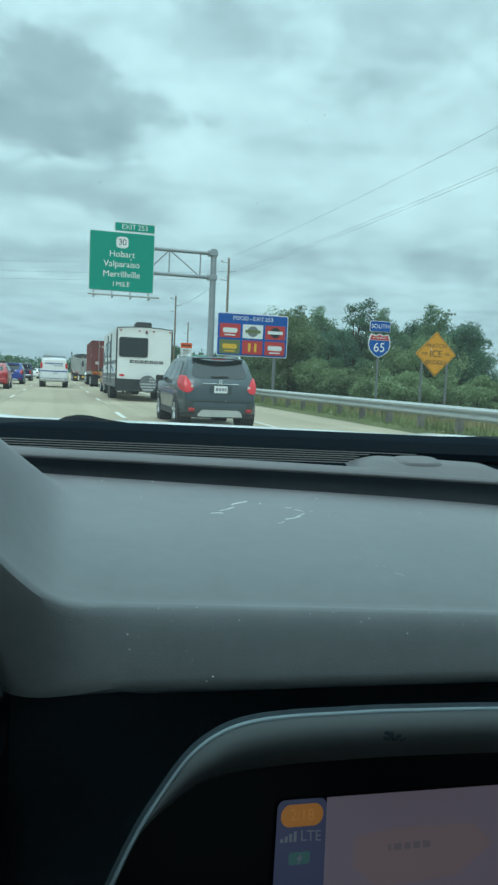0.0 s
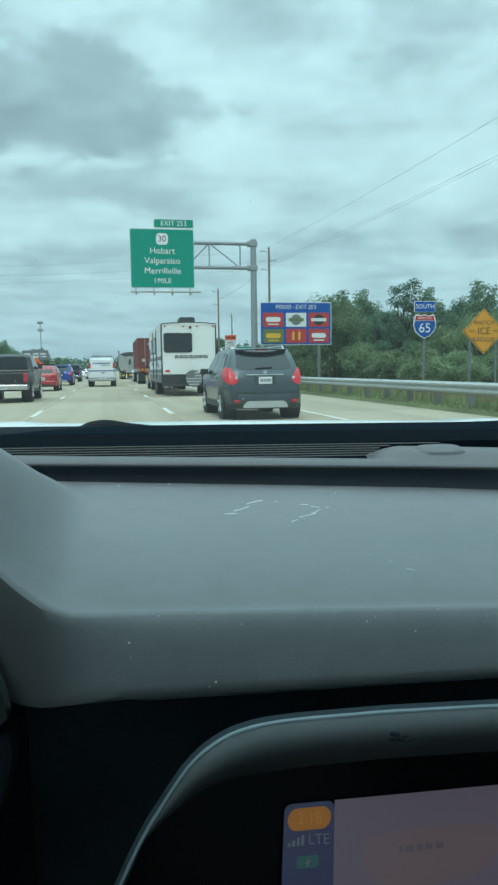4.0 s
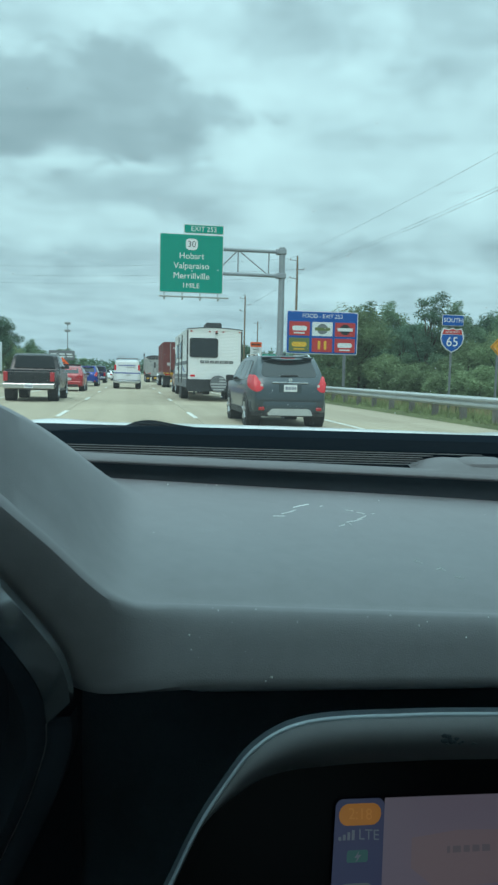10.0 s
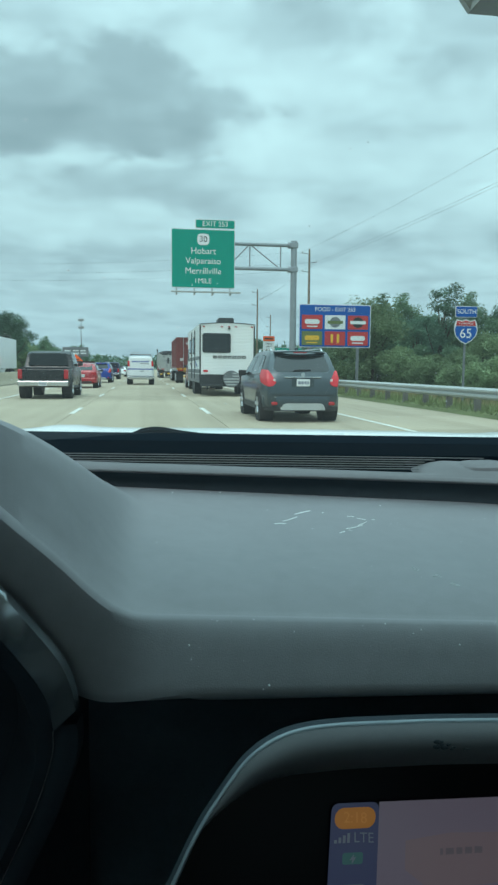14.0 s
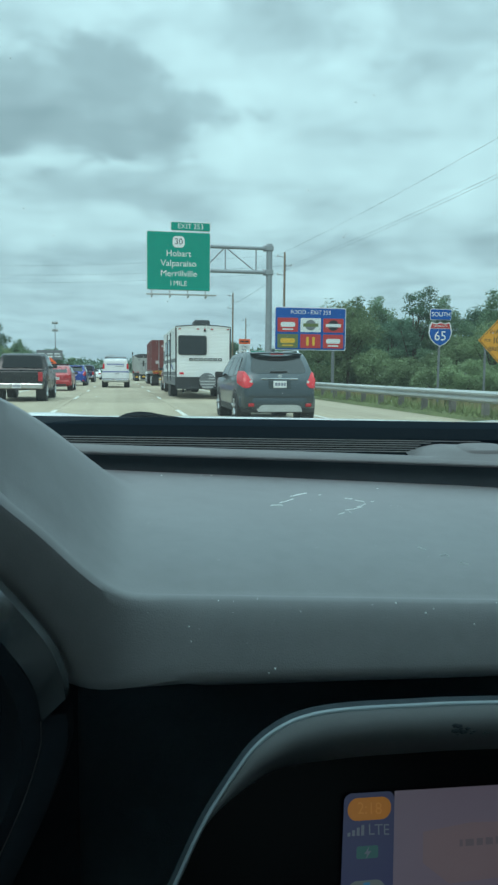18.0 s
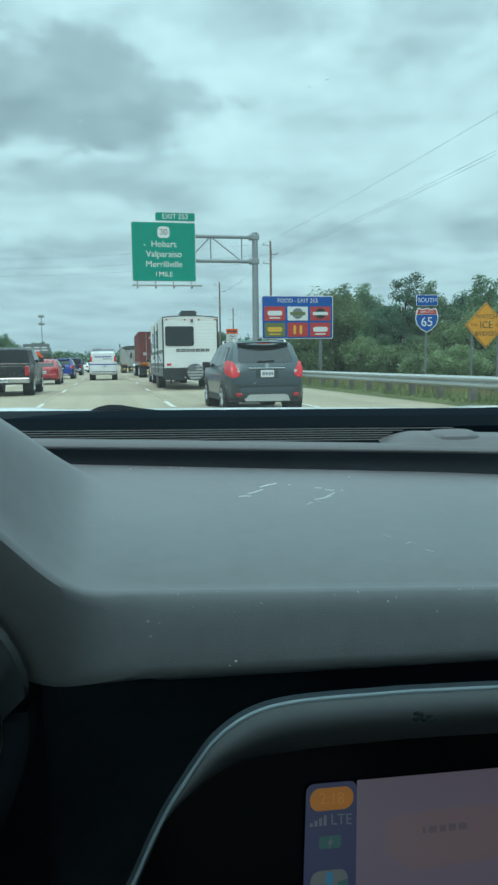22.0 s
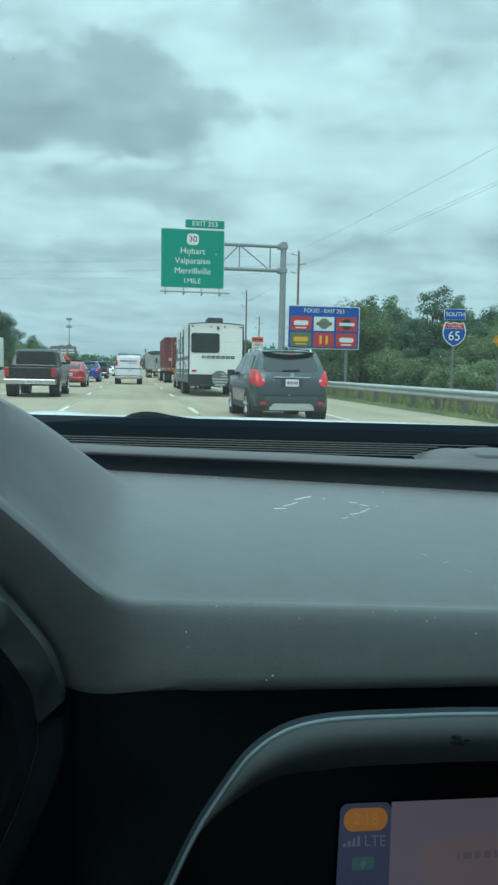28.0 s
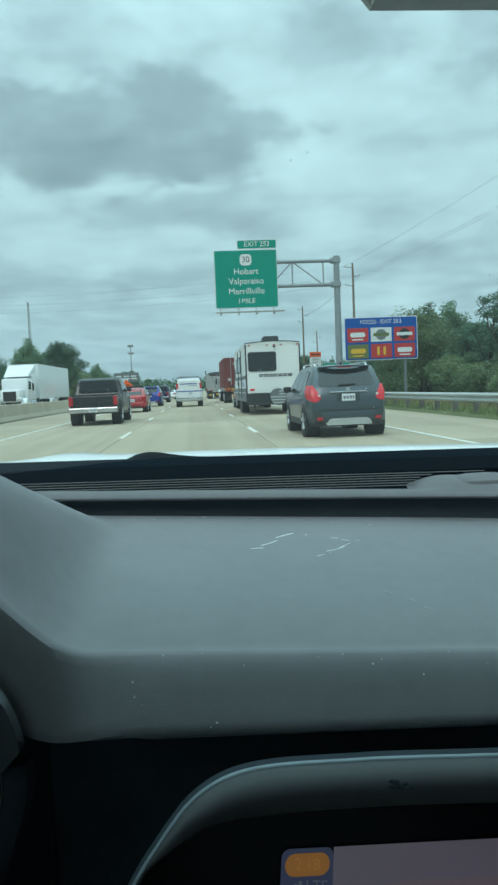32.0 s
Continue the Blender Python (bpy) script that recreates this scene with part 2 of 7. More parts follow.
def box(x0, x1, y0, y1, z0, z1, bevel=0.0, bm=None, seg=2):
    bm = bm or bmesh.new()
    r = bmesh.ops.create_cube(bm, size=1)
    for v in r["verts"]:
        v.co = ((x0 + x1) / 2 + v.co.x * (x1 - x0), (y0 + y1) / 2 + v.co.y * (y1 - y0), (z0 + z1) / 2 + v.co.z * (z1 - z0))
    if bevel:
        edges = list({e for v in r["verts"] for e in v.link_edges})
        bmesh.ops.bevel(bm, geom=edges, offset=bevel, segments=seg, affect="EDGES", profile=0.5)
    return bm


def rod(p0, p1, r0, r1=None, n=10, bm=None, caps=True):
    bm = bm or bmesh.new()
    p0, p1 = Vector(p0), Vector(p1)
    d = p1 - p0
    m = Matrix.Translation((p0 + p1) / 2) @ d.to_track_quat("Z", "Y").to_matrix().to_4x4()
    bmesh.ops.create_cone(bm, cap_ends=caps, segments=n, radius1=r0, radius2=r0 if r1 is None else r1, depth=d.length, matrix=m)
    return bm


def sheet(rows, closed=False, bm=None):
    """A skin over rows of points; closed joins each row's end to its start."""
    bm = bm or bmesh.new()
    grid = [[bm.verts.new(p) for p in row] for row in rows]
    n = len(rows[0])
    for a, b in zip(grid, grid[1:]):
        for i in range(n if closed else n - 1):
            j = (i + 1) % n
            bm.faces.new((a[i], a[j], b[j], b[i]))
    return bm


def capped(rows):
    """A closed skin over rings, with both ends filled."""
    bm = sheet(rows, closed=True)
    bm.verts.ensure_lookup_table()
    n = len(rows[0])
    bm.faces.new(bm.verts[:n])
    bm.faces.new(bm.verts[-n:])
    return bm


def prism(outline, axis, a, b, bm=None):
    """A flat outline of (u, v) pushed from a to b along axis x, y or z."""
    bm = bm or bmesh.new()
    put = {"x": lambda u, v, w: (w, u, v), "y": lambda u, v, w: (u, w, v), "z": lambda u, v, w: (u, v, w)}[axis]
    v0 = [bm.verts.new(put(u, v, a)) for u, v in outline]
    v1 = [bm.verts.new(put(u, v, b)) for u, v in outline]
    bm.faces.new(v0)
    bm.faces.new(v1[::-1])
    n = len(outline)
    for i in range(n):
        bm.faces.new((v0[i], v0[(i + 1) % n], v1[(i + 1) % n], v1[i]))
    return bm


def lerp(xs, ys, x):
    return float(np.interp(x, xs, ys))


def lettering(name, words, size, material, parent, m, label="", depth=0.0):
    cu = bpy.data.curves.new(name, "FONT")
    cu.body, cu.size, cu.align_x, cu.align_y, cu.extrude = words, size, "CENTER", "CENTER", depth
    cu.offset = 0.0
    tmp = new("lettering_source", cu)
    me = bpy.data.meshes.new_from_object(tmp.evaluated_get(bpy.context.evaluated_depsgraph_get()))
    bpy.data.objects.remove(tmp)
    bpy.data.curves.remove(cu)
    me.name = name
    me.materials.clear()
    me.materials.append(material)
    ob = new(name, me)
    ob.parent = parent
    ob.matrix_basis = m
    if label:
        ob["label"] = label
    return ob


FACE_BACK = pose(0, 0, 0, 90, 0, 0)  # text upright, read from the south

# ---- the car we sit in ----
TILT = -0.06


def dz(x):
    return TILT * (x - 0.10)


def smooth_line(pts, n):
    """A Catmull-Rom line of n points through pts."""
    v = [Vector(p) for p in pts]
    v = [v[0] * 2 - v[1], *v, v[-1] * 2 - v[-2]]
    out = []
    for i in range(n):
        u = i / (n - 1) * (len(v) - 3)
        k = min(int(u), len(v) - 4)
        f = u - k
        a, b, c, d = v[k:k + 4]
        out.append(tuple(0.5 * (2 * b + (c - a) * f + (2 * a - 5 * b + 4 * c - d) * f * f + (3 * b - a - 3 * c + d) * f ** 3)))
    return out


# profile of the pad from the windscreen side, over the fold, to the lower edge
PAD = [(1.066, 1.011), (0.97, 1.0005), (0.88, 0.9905), (0.8, 0.9820), (0.73, 0.9740), (0.6862, 0.9670), (0.6512, 0.9587), (0.6320, 0.9526), (0.6235, 0.9501), (0.6165, 0.9514),
       (0.6095, 0.9519), (0.6050, 0.9494), (0.5985, 0.9425), (0.5925, 0.9335), (0.5866, 0.9222), (0.5790, 0.9050), (0.5740, 0.8940), (0.5724, 0.8880), (0.5738, 0.8825), (0.5800, 0.8772), (0.7087, 0.8655)]


def build_dashboard():
    d = thing("dashboard", "dark grey soft plastic dashboard with scratches and dust", "dashboard", pose(0, 0, 0))
    # hood over the instruments: heights by station
    sx = [-0.40, -0.30, -0.25, -0.205, -0.182, -0.146, -0.109, -0.085, -0.068, -0.045, -0.02, 0.02]
    top_z = [1.204, 1.195, 1.181, 1.1665, 1.157, 1.133, 1.0985, 1.0675, 1.041, 1.021, 1.014, 1.011]
    top_y = [0.645, 0.645, 0.65, 0.66, 0.672, 0.70, 0.75, 0.82, 0.90, 0.97, 1.01, 1.03]
    cre_z = [1.152, 1.142, 1.126, 1.104, 1.086, 1.052, 1.020, 0.993, 0.977, 0.962, 0.956, 0.955]
    rim_z = [1.0825, 1.0666, 1.0488, 1.0276, 1.0126, 0.9690, 0.9000, 0.8870, 0.8840, 0.8820, 0.8805, 0.8795]
    grid = np.linspace(-0.46, 0.08, 109)
    ease = [1 / 9] * 9
    top_z, top_y, cre_z, rim_z = (np.convolve(np.pad(np.interp(grid, sx, a), 4, "edge"), ease, "valid") for a in (top_z, top_y, cre_z, rim_z))
    rows = []
    for x in [*np.linspace(-0.40, 0.05, 61), *np.linspace(0.08, 1.25, 30)]:
        # the lower edge runs nearer to level than the fold does
        flat = [(x, y, z + dz(x) * lerp([0.885, 0.945], [0.57, 1.0], z)) for y, z in PAD]
        t, ty, c, r = (lerp(grid, a, x) for a in (top_z, top_y, cre_z, rim_z))
        k = lerp([-0.075, 0.04], [0.0, 1.0], x)
        k = k * k * (3 - 2 * k)
        row = [(x, 1.066, 1.011 + dz(x))]
        for f in (0.2, 0.5, 0.8, 1.0):
            row.append((x, 1.066 + (ty - 1.066) * f, 1.011 + (t - 1.011) * math.sin(f * math.pi / 2)))
        for f, lift in ((0.3, 0.006), (0.6, 0.0075), (0.85, 0.0045)):
            row.append((x, ty + (0.630 - ty) * f, t + (c - t) * f + lift))
        row += [(x, 0.627, c + 0.0006), (x, 0.6195, c + 0.0004), (x, 0.6130, c - 0.0014), (x, 0.6090, c - 0.0060), (x, 0.6080, c - 0.0150)]
        # under the hood the face leans back, away from the light of the windscreen
        low_y = lerp([-0.20, -0.11, -0.07, -0.02], [0.618, 0.622, 0.612, 0.590], x)
        grow = (low_y + 0.10) / 0.694
        bx, bz = -0.08 + (x + 0.08) * grow, 1.18 + (r - 1.18) * grow
        for f in (0.35, 0.7, 1.0):
            row.append((x + (bx - x) * f, 0.608 + (low_y - 0.608) * f, (c - 0.0150) + (bz - c + 0.0150) * f))
        row += [(bx, low_y + 0.0005, bz - 0.004), (bx, low_y + 0.003, bz - 0.010), (bx, low_y + 0.014, bz - 0.013), (x, 0.66, bz - 0.010), (x, 0.72, lerp([-0.13, -0.08], [bz - 0.004, 0.86], x))]
        rows.append([tuple((1 - k) * a + k * b for a, b in zip(p, q)) for p, q in zip(row, flat)])
    part("dash_pad", sheet(rows), M["dash"], d, "dark grey textured pad that rises into the instrument hood", True)
    # closed left side, out of sight of most views
    rows = [[(x, y, z) for y, z in ((1.066, 1.03), (0.66, 1.205), (0.606, 1.138), (0.595, 1.08), (0.72, 1.07))] for x in (-0.40, -0.48, -0.54)]
    part("outer_hood", sheet(rows), M["dash"], d, "", True)
    # rounded ledge in front of the vent, hollow below with its shade in the colour
    level = lambda x, k: -k * (x - 0.10)
    rows, hollow = [], []
    for x in np.linspace(-0.35, 1.2, 50):
        bow = -0.10 * max(0, x - 0.30) ** 2
        rows.append([(x, y + bow, z + level(x, 0.044)) for y, z in ((1.0640, 1.0372), (1.0600, 1.0382), (1.0580, 1.0400), (1.0582, 1.0422), (1.0610, 1.0450), (1.0670, 1.0477), (1.0760, 1.0498), (1.0860, 1.0508), (1.0905, 1.0470))])
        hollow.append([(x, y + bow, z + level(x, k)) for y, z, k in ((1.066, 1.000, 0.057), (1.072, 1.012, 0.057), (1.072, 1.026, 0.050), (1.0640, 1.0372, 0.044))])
    part("vent_ledge", sheet(rows), M["pod"], d, "grey rounded ledge before the defroster vent", True)
    # darker than the ledge: the undercut's shadow is put into the colour
    part("ledge_hollow", sheet(hollow), M["dash_dark"], d, "hollow under the ledge, its shade given by a dark colour", True)
    # defroster vent: dark tray and thin slats
    rows = [[(x, y, z + level(x, 0.022)) for y, z in ((1.085, 1.036), (1.10, 1.036), (1.16, 1.046), (1.30, 1.056))] for x in np.linspace(-0.4, 1.2, 20)]
    tray = part("vent_tray", sheet(rows), M["cowl"], d, "", True)
    for i in range(6):
        y = 1.0935 + 0.0118 * i
        z = 1.0478 + 0.0027 * i
        rows = []
        for x in np.linspace(-0.33, (0.452, 0.458, 0.466, 0.476, 0.50, 0.60)[i], 18):
            bow = -0.02 * max(0, x - 0.30) ** 2
            rows.append([(x, y + a + bow, z + b + level(x, 0.020)) for a, b in ((-0.0026, -0.0007), (-0.0024, 0.0003), (0.0006, 0.0006), (0.0010, -0.0005))])
        part("vent_slat", sheet(rows, closed=True), M["slat"], d)
    # cowl panel under the glass
    rows = []
    for x in np.linspace(-0.5, 1.2, 30):
        rows.append([(x, y, z + dz(x) * 0.28) for y, z in ((1.162, 1.050), (1.165, 1.0618), (1.20, 1.0658), (1.25, 1.0712), (1.275, 1.0738))])
    part("cowl_panel", sheet(rows), M["cowl"], d, "black ribbed cowl strip at the windscreen", True)
    rows = []
    for x in np.linspace(-0.5, 1.2, 30):
        rows.append([(x, y, z + dz(x) * 0.28) for y, z in ((1.274, 1.0736), (1.278, 1.0752), (1.300, 1.0818), (1.316, 1.0852), (1.322, 1.082))])
    bump = lambda x: 0.005 * lerp([0.74, 0.86], [0, 1], x) ** 2
    rows = [[(x, y, z + (bump(x) if y > 1.29 else 0)) for x, y, z in row] for row in rows]
    dots = bmesh.new()
    for i in range(70):
        for j in range(2):
            x = 0.755 + 0.0045 * i + 0.0022 * j
            c = (x, 1.314, 1.0856 + 0.0022 * j + bump(x) + dz(x) * 0.32)
            bmesh.ops.create_cube(dots, size=0.0013 - 0.0003 * j, matrix=Matrix.Translation(c))
    tagged(part("print_dots", dots, M["cowl"], d), "black dotted print along the glass edge", kind="stuff")
    part("glass_seal", sheet(rows), M["seal"], d, "blue-black seal along the foot of the glass", True)
    # speaker pod that grows out of the ledge, with its oval grille
    ease_in = lambda v, a, b: (lambda f: f * f * (3 - 2 * f))(min(1.0, max(0.0, (v - a) / (b - a))))
    rows = []
    for x in [*np.linspace(0.440, 0.470, 12), *np.linspace(0.477, 0.770, 30)]:
        row = []
        for y in (1.058, 1.064, 1.070, 1.076, 1.083, 1.092, 1.102, 1.114, 1.126, 1.136, 1.142, 1.145):
            base = 1.0488 - 0.044 * (x - 0.10) + 0.10 * (y - 1.076) - 0.40 * max(0.0, 1.070 - y)
            edge = 1 - (1 - min(1.0, (x - 0.440) / 0.080)) ** 1.7
            swell = edge * (1 - ease_in(x, 0.705, 0.770)) * ease_in(y, 1.062, 1.106)
            sunk = 0.012 * (1 - edge) * ease_in(y, 1.074, 1.088)
            row.append((x, y - 0.10 * max(0, x - 0.30) ** 2, base + 0.0125 * swell - sunk - (0.012 if y > 1.143 else 0.0)))
        rows.append(row)
    pod = part("speaker_pod", sheet(rows), M["pod"], d, "raised grey speaker housing", True)
    ring = []
    for r, lift in ((1.0, -0.004), (0.97, 0.0035), (0.86, 0.0075), (0.40, 0.0085), (0.02, 0.0085)):
        row = []
        for k in range(36):
            a = 2 * math.pi * k / 36
            cx_, cy_ = (math.copysign(abs(v) ** 0.65, v) for v in (math.cos(a), math.sin(a)))
            y = 0.024 * r * cy_
            row.append((0.578 + 0.047 * r * cx_, 1.104 + y, 1.0628 + lift + 0.22 * y + dz(0.612) * 0.75))
        ring.append(row)
    grille = part("speaker_grille", sheet(ring, closed=True), M["pod"], pod, "raised speaker grille", True)
    seam_ring = [[(0.578 + 0.047 * r * math.copysign(abs(math.cos(a)) ** 0.65, math.cos(a)), 1.104 + 0.024 * r * math.copysign(abs(math.sin(a)) ** 0.65, math.sin(a)), 1.0628 + lift + 0.0053 * r * math.sin(a) + dz(0.612) * 0.75)
                  for a in np.linspace(0, 2 * math.pi, 37)[:-1]] for r, lift in ((1.06, -0.0040), (1.05, -0.0012), (0.98, -0.0008))]
    part("grille_seam", sheet(seam_ring, closed=True), M["cowl"], pod, "", True)
    # panel right of the pod
    rows = [[(x, y, z + dz(x) * 0.62) for y, z in ((1.058, 1.020), (1.062, 1.0335), (1.072, 1.0390), (1.11, 1.0430), (1.165, 1.0500))] for x in np.linspace(0.715, 1.2, 12)]
    part("side_panel", sheet(rows), M["pod"], d, "grey panel beside the speaker housing", True)
    seam = [(0.748 + 0.060 * f ** 0.6, 1.073 + 0.085 * f) for f in np.linspace(0, 1, 14)]
    rows = [[(x + a, y, lerp([1.072, 1.11, 1.165], [1.0390, 1.0430, 1.0500], y) + dz(x) * 0.62 + b) for a, b in ((-0.0014, -0.001), (-0.0008, 0.0012), (0.0008, 0.0012), (0.0014, -0.001))] for x, y in seam]
    part("panel_seam", sheet(rows), M["cowl"], d)
    # lower dash behind the display, in shadow
    rows = [[(x, y, z) for y, z in ((0.72, 0.86), (0.74, 0.70), (0.70, 0.45), (0.60, 0.30))] for x in np.linspace(-0.75, 1.25, 6)]
    part("lower_panel", sheet(rows), M["black"], d, "", True)
    return d


def pad_point(x, y):
    ys, zs = zip(*PAD[17::-1])
    return Vector((x, y, lerp(ys, zs, y) + dz(x)))


dashboard = build_dashboard()


def build_scratches():
    rng = random.Random(5)
    d = thing("scratch_marks", "pale scuffs and scratches on the dashboard pad", "scratch", pose(0, 0, 0))

    def stroke(pts, w):
        bm = bmesh.new()
        rows = []
        for i, (x, y) in enumerate(pts):
            f = 0.35 + 0.65 * math.sin(math.pi * (i + 0.5) / len(pts))
            ww = 0.52 * w * f * rng.uniform(0.7, 1.3)
            a, b = pad_point(x, y - ww), pad_point(x, y + ww)
            rows.append([a + Vector((0, 0, 0.0003)), (a + b) / 2 + Vector((0, 0, 0.0009)), b + Vector((0, 0, 0.0003))])
        part("scratch", sheet(rows, bm=bm), M["scratch"], d)

    stroke([(0.162, 0.902), (0.171, 0.905), (0.180, 0.905)], 0.0024)
    stroke([(0.177, 0.916), (0.189, 0.925), (0.204, 0.940)], 0.0024)
    stroke([(0.202, 0.952), (0.216, 0.964), (0.232, 0.975)], 0.0042)
    stroke([(0.248, 0.966), (0.252, 0.968)], 0.0016)
    stroke([(0.285, 0.953), (0.296, 0.952)], 0.0022)
    stroke([(0.298, 0.945), (0.310, 0.939)], 0.0022)
    stroke([(0.321, 0.941), (0.326, 0.942)], 0.0020)
    stroke([(0.309, 0.929), (0.297, 0.916), (0.289, 0.909)], 0.0024)
    stroke([(0.267, 0.892), (0.281, 0.899), (0.297, 0.911)], 0.0026)
    stroke([(0.250, 0.870), (0.262, 0.880)], 0.0022)
    stroke([(0.270, 0.888), (0.272, 0.880)], 0.0020)
    stroke([(0.330, 0.718), (0.337, 0.722), (0.340, 0.716)], 0.0012)
    stroke([(0.312, 0.745), (0.318, 0.735)], 0.001)
    stroke([(0.345, 0.70), (0.354, 0.694)], 0.001)
    bm = bmesh.new()
    spots = [(0.231, 0.605, 0.0010), (0.26, 0.598, 0.0012), (0.099, 1.058, 0.0016), (0.02, 1.045, 0.0012), (0.082, 1.057, 0.001), (0.36, 1.02, 0.0012), (0.05, 0.605, 0.0007), (0.02, 0.590, 0.0010), (0.10, 0.574, 0.0013), (0.094, 0.573, 0.0008), (0.13, 0.598, 0.0007), (0.31, 0.592, 0.0013), (0.27, 0.601, 0.0008), (0.35, 0.578, 0.0010), (0.19, 0.583, 0.0006), (0.42, 0.595, 0.0009)]
    spots += [(rng.uniform(-0.02, 0.75), rng.choice((rng.uniform(0.58, 0.610), rng.uniform(0.63, 1.04))), rng.choice((0.0003, 0.0003, 0.0004, 0.0006))) for _ in range(90)]
    for x, y, r in spots:
        bmesh.ops.create_icosphere(bm, subdivisions=1, radius=r, matrix=Matrix.Translation(pad_point(x, y)))
    tagged(finish("dust_specks", bm, M["scratch"]), "fine pale dust on the dashboard", "dust", kind="stuff")


build_scratches()


def build_cluster():
    c = thing("instrument_cluster", "black instrument cluster with glossy rim and speedometer", "instrument panel", pose(0, 0, 0))
    outer = smooth_line([(-0.427, 1.092), (-0.330, 1.0835), (-0.268, 1.0685), (-0.216, 1.042), (-0.191, 1.017), (-0.164, 0.989), (-0.138, 0.957), (-0.111, 0.920), (-0.0985, 0.891), (-0.0945, 0.866)], 54)
    inner_all = [(-0.400, 1.060), (-0.320, 1.053), (-0.255, 1.041), (-0.208, 1.018), (-0.184, 0.993), (-0.160, 0.960), (-0.134, 0.923), (-0.121, 0.896), (-0.117, 0.869), (-0.119, 0.842), (-0.1374, 0.787), (-0.1766, 0.703)]
    inner = smooth_line(inner_all[:9], 54)
    line = smooth_line(inner_all[8:], 24)
    # the rim slopes from the deep outer edge to the near inner one
    outer = [(-0.104 + (x + 0.104) * 0.997, 1.18 + (z - 1.18) * 0.997) for x, z in outer]
    # sloping at the top, turned inwards at the lower end
    depth = [lerp([0, 0.35, 0.60, 0.80, 1.0], [0.030, 0.026, 0.010, -0.006, -0.014], i / 53) for i in range(54)] + [-0.014] * 24
    near = []
    for (x, z), deep in zip((*inner, *line), depth):
        k = 1.006 * (0.698 - deep) / 0.654
        near.append((-0.104 + (x + 0.104) * k, 0.598 - deep, 1.18 + (z - 1.18) * k))
    rows = []
    for (ox, oz), (ix, iy, iz) in zip(outer, near):
        rows.append([(ox - (ix - ox) * 0.15, 0.606, oz - (iz - oz) * 0.15)] + [(ox + (ix - ox) * f, 0.598 + (iy - 0.598) * f, oz + (iz - oz) * f) for f in (0, 0.03, 0.35, 0.65, 0.97, 1.0)] + [(ix - 0.001, iy + 0.004, iz - 0.004)])
    part("rim", sheet(rows), M["rim_chrome"], c, "glossy dark rim that mirrors the sky", True)
    rows = [[(x - 0.001, y + 0.003, z - 0.003), (x - 0.018, 0.61, z - 0.012), (x - 0.05, 0.702, z - 0.012)] for x, y, z in near]
    part("tunnel", sheet(rows), M["gauge_black"], c, "", True)
    rows = [[(x + 0.0004, y + 0.001, z), (x - 0.0003, y, z), (x - 0.0010, y + 0.002, z)] for x, y, z in near[54:]]
    part("edge_line", sheet(rows), M["shroud"], c, "", True)
    # the rim runs on downwards; its fade into shade is a matt black colour
    rows = [[(x - 0.0005, y + 0.002, z), (x + 0.012, y - 0.001, z - 0.002), (x + 0.024, y + 0.004, z - 0.004), (x + 0.028, y + 0.03, z - 0.005)] for x, y, z in near[51:]]
    part("lower_rim", sheet(rows), M["gauge_black"], c, "lower run of the rim, its fade into shade given as matt black", True)
    part("gauge_face", prism([(-0.66, 0.60), (-0.09, 0.60), (-0.09, 0.97), (-0.15, 1.03), (-0.22, 1.075), (-0.66, 1.10)], "y", 0.702, 0.71), M["gauge_black"], c)
    ring = []
    cx, cz = -0.316, 0.845
    for r, y in ((0.110, 0.699), (0.1115, 0.695), (0.113, 0.699)):
        ring.append([(cx + r * math.cos(a), y, cz + r * math.sin(a)) for a in np.linspace(-1.2, 1.6, 40)])
    dial = part("dial_ring", sheet(ring), M["satin"], c, "thin silver ring of the speedometer", True)
    for a in np.arange(-1.0, 1.3, 0.19):
        long_one = round((a + 1.0) / 0.19) % 2 == 0
        r0, r1 = (0.092, 0.104) if long_one else (0.098, 0.104)
        bm = rod((cx + r0 * math.cos(a), 0.698, cz + r0 * math.sin(a)), (cx + r1 * math.cos(a), 0.698, cz + r1 * math.sin(a)), 0.0011, n=6)
        part("tick", bm, M["dial_white"], dial)
    for a, words in ((0.14, "140"), (0.52, "120"), (-0.24, "160")):
        lettering("dial_number", words, 0.020, M["dial_white"], dial, pose(cx + 0.075 * math.cos(a), 0.6975, cz + 0.075 * math.sin(a)) @ FACE_BACK)
    return c


M["dial_white"] = mat("dial_white", (0.20, 0.22, 0.22), 0.5, var=0.05)
build_cluster()


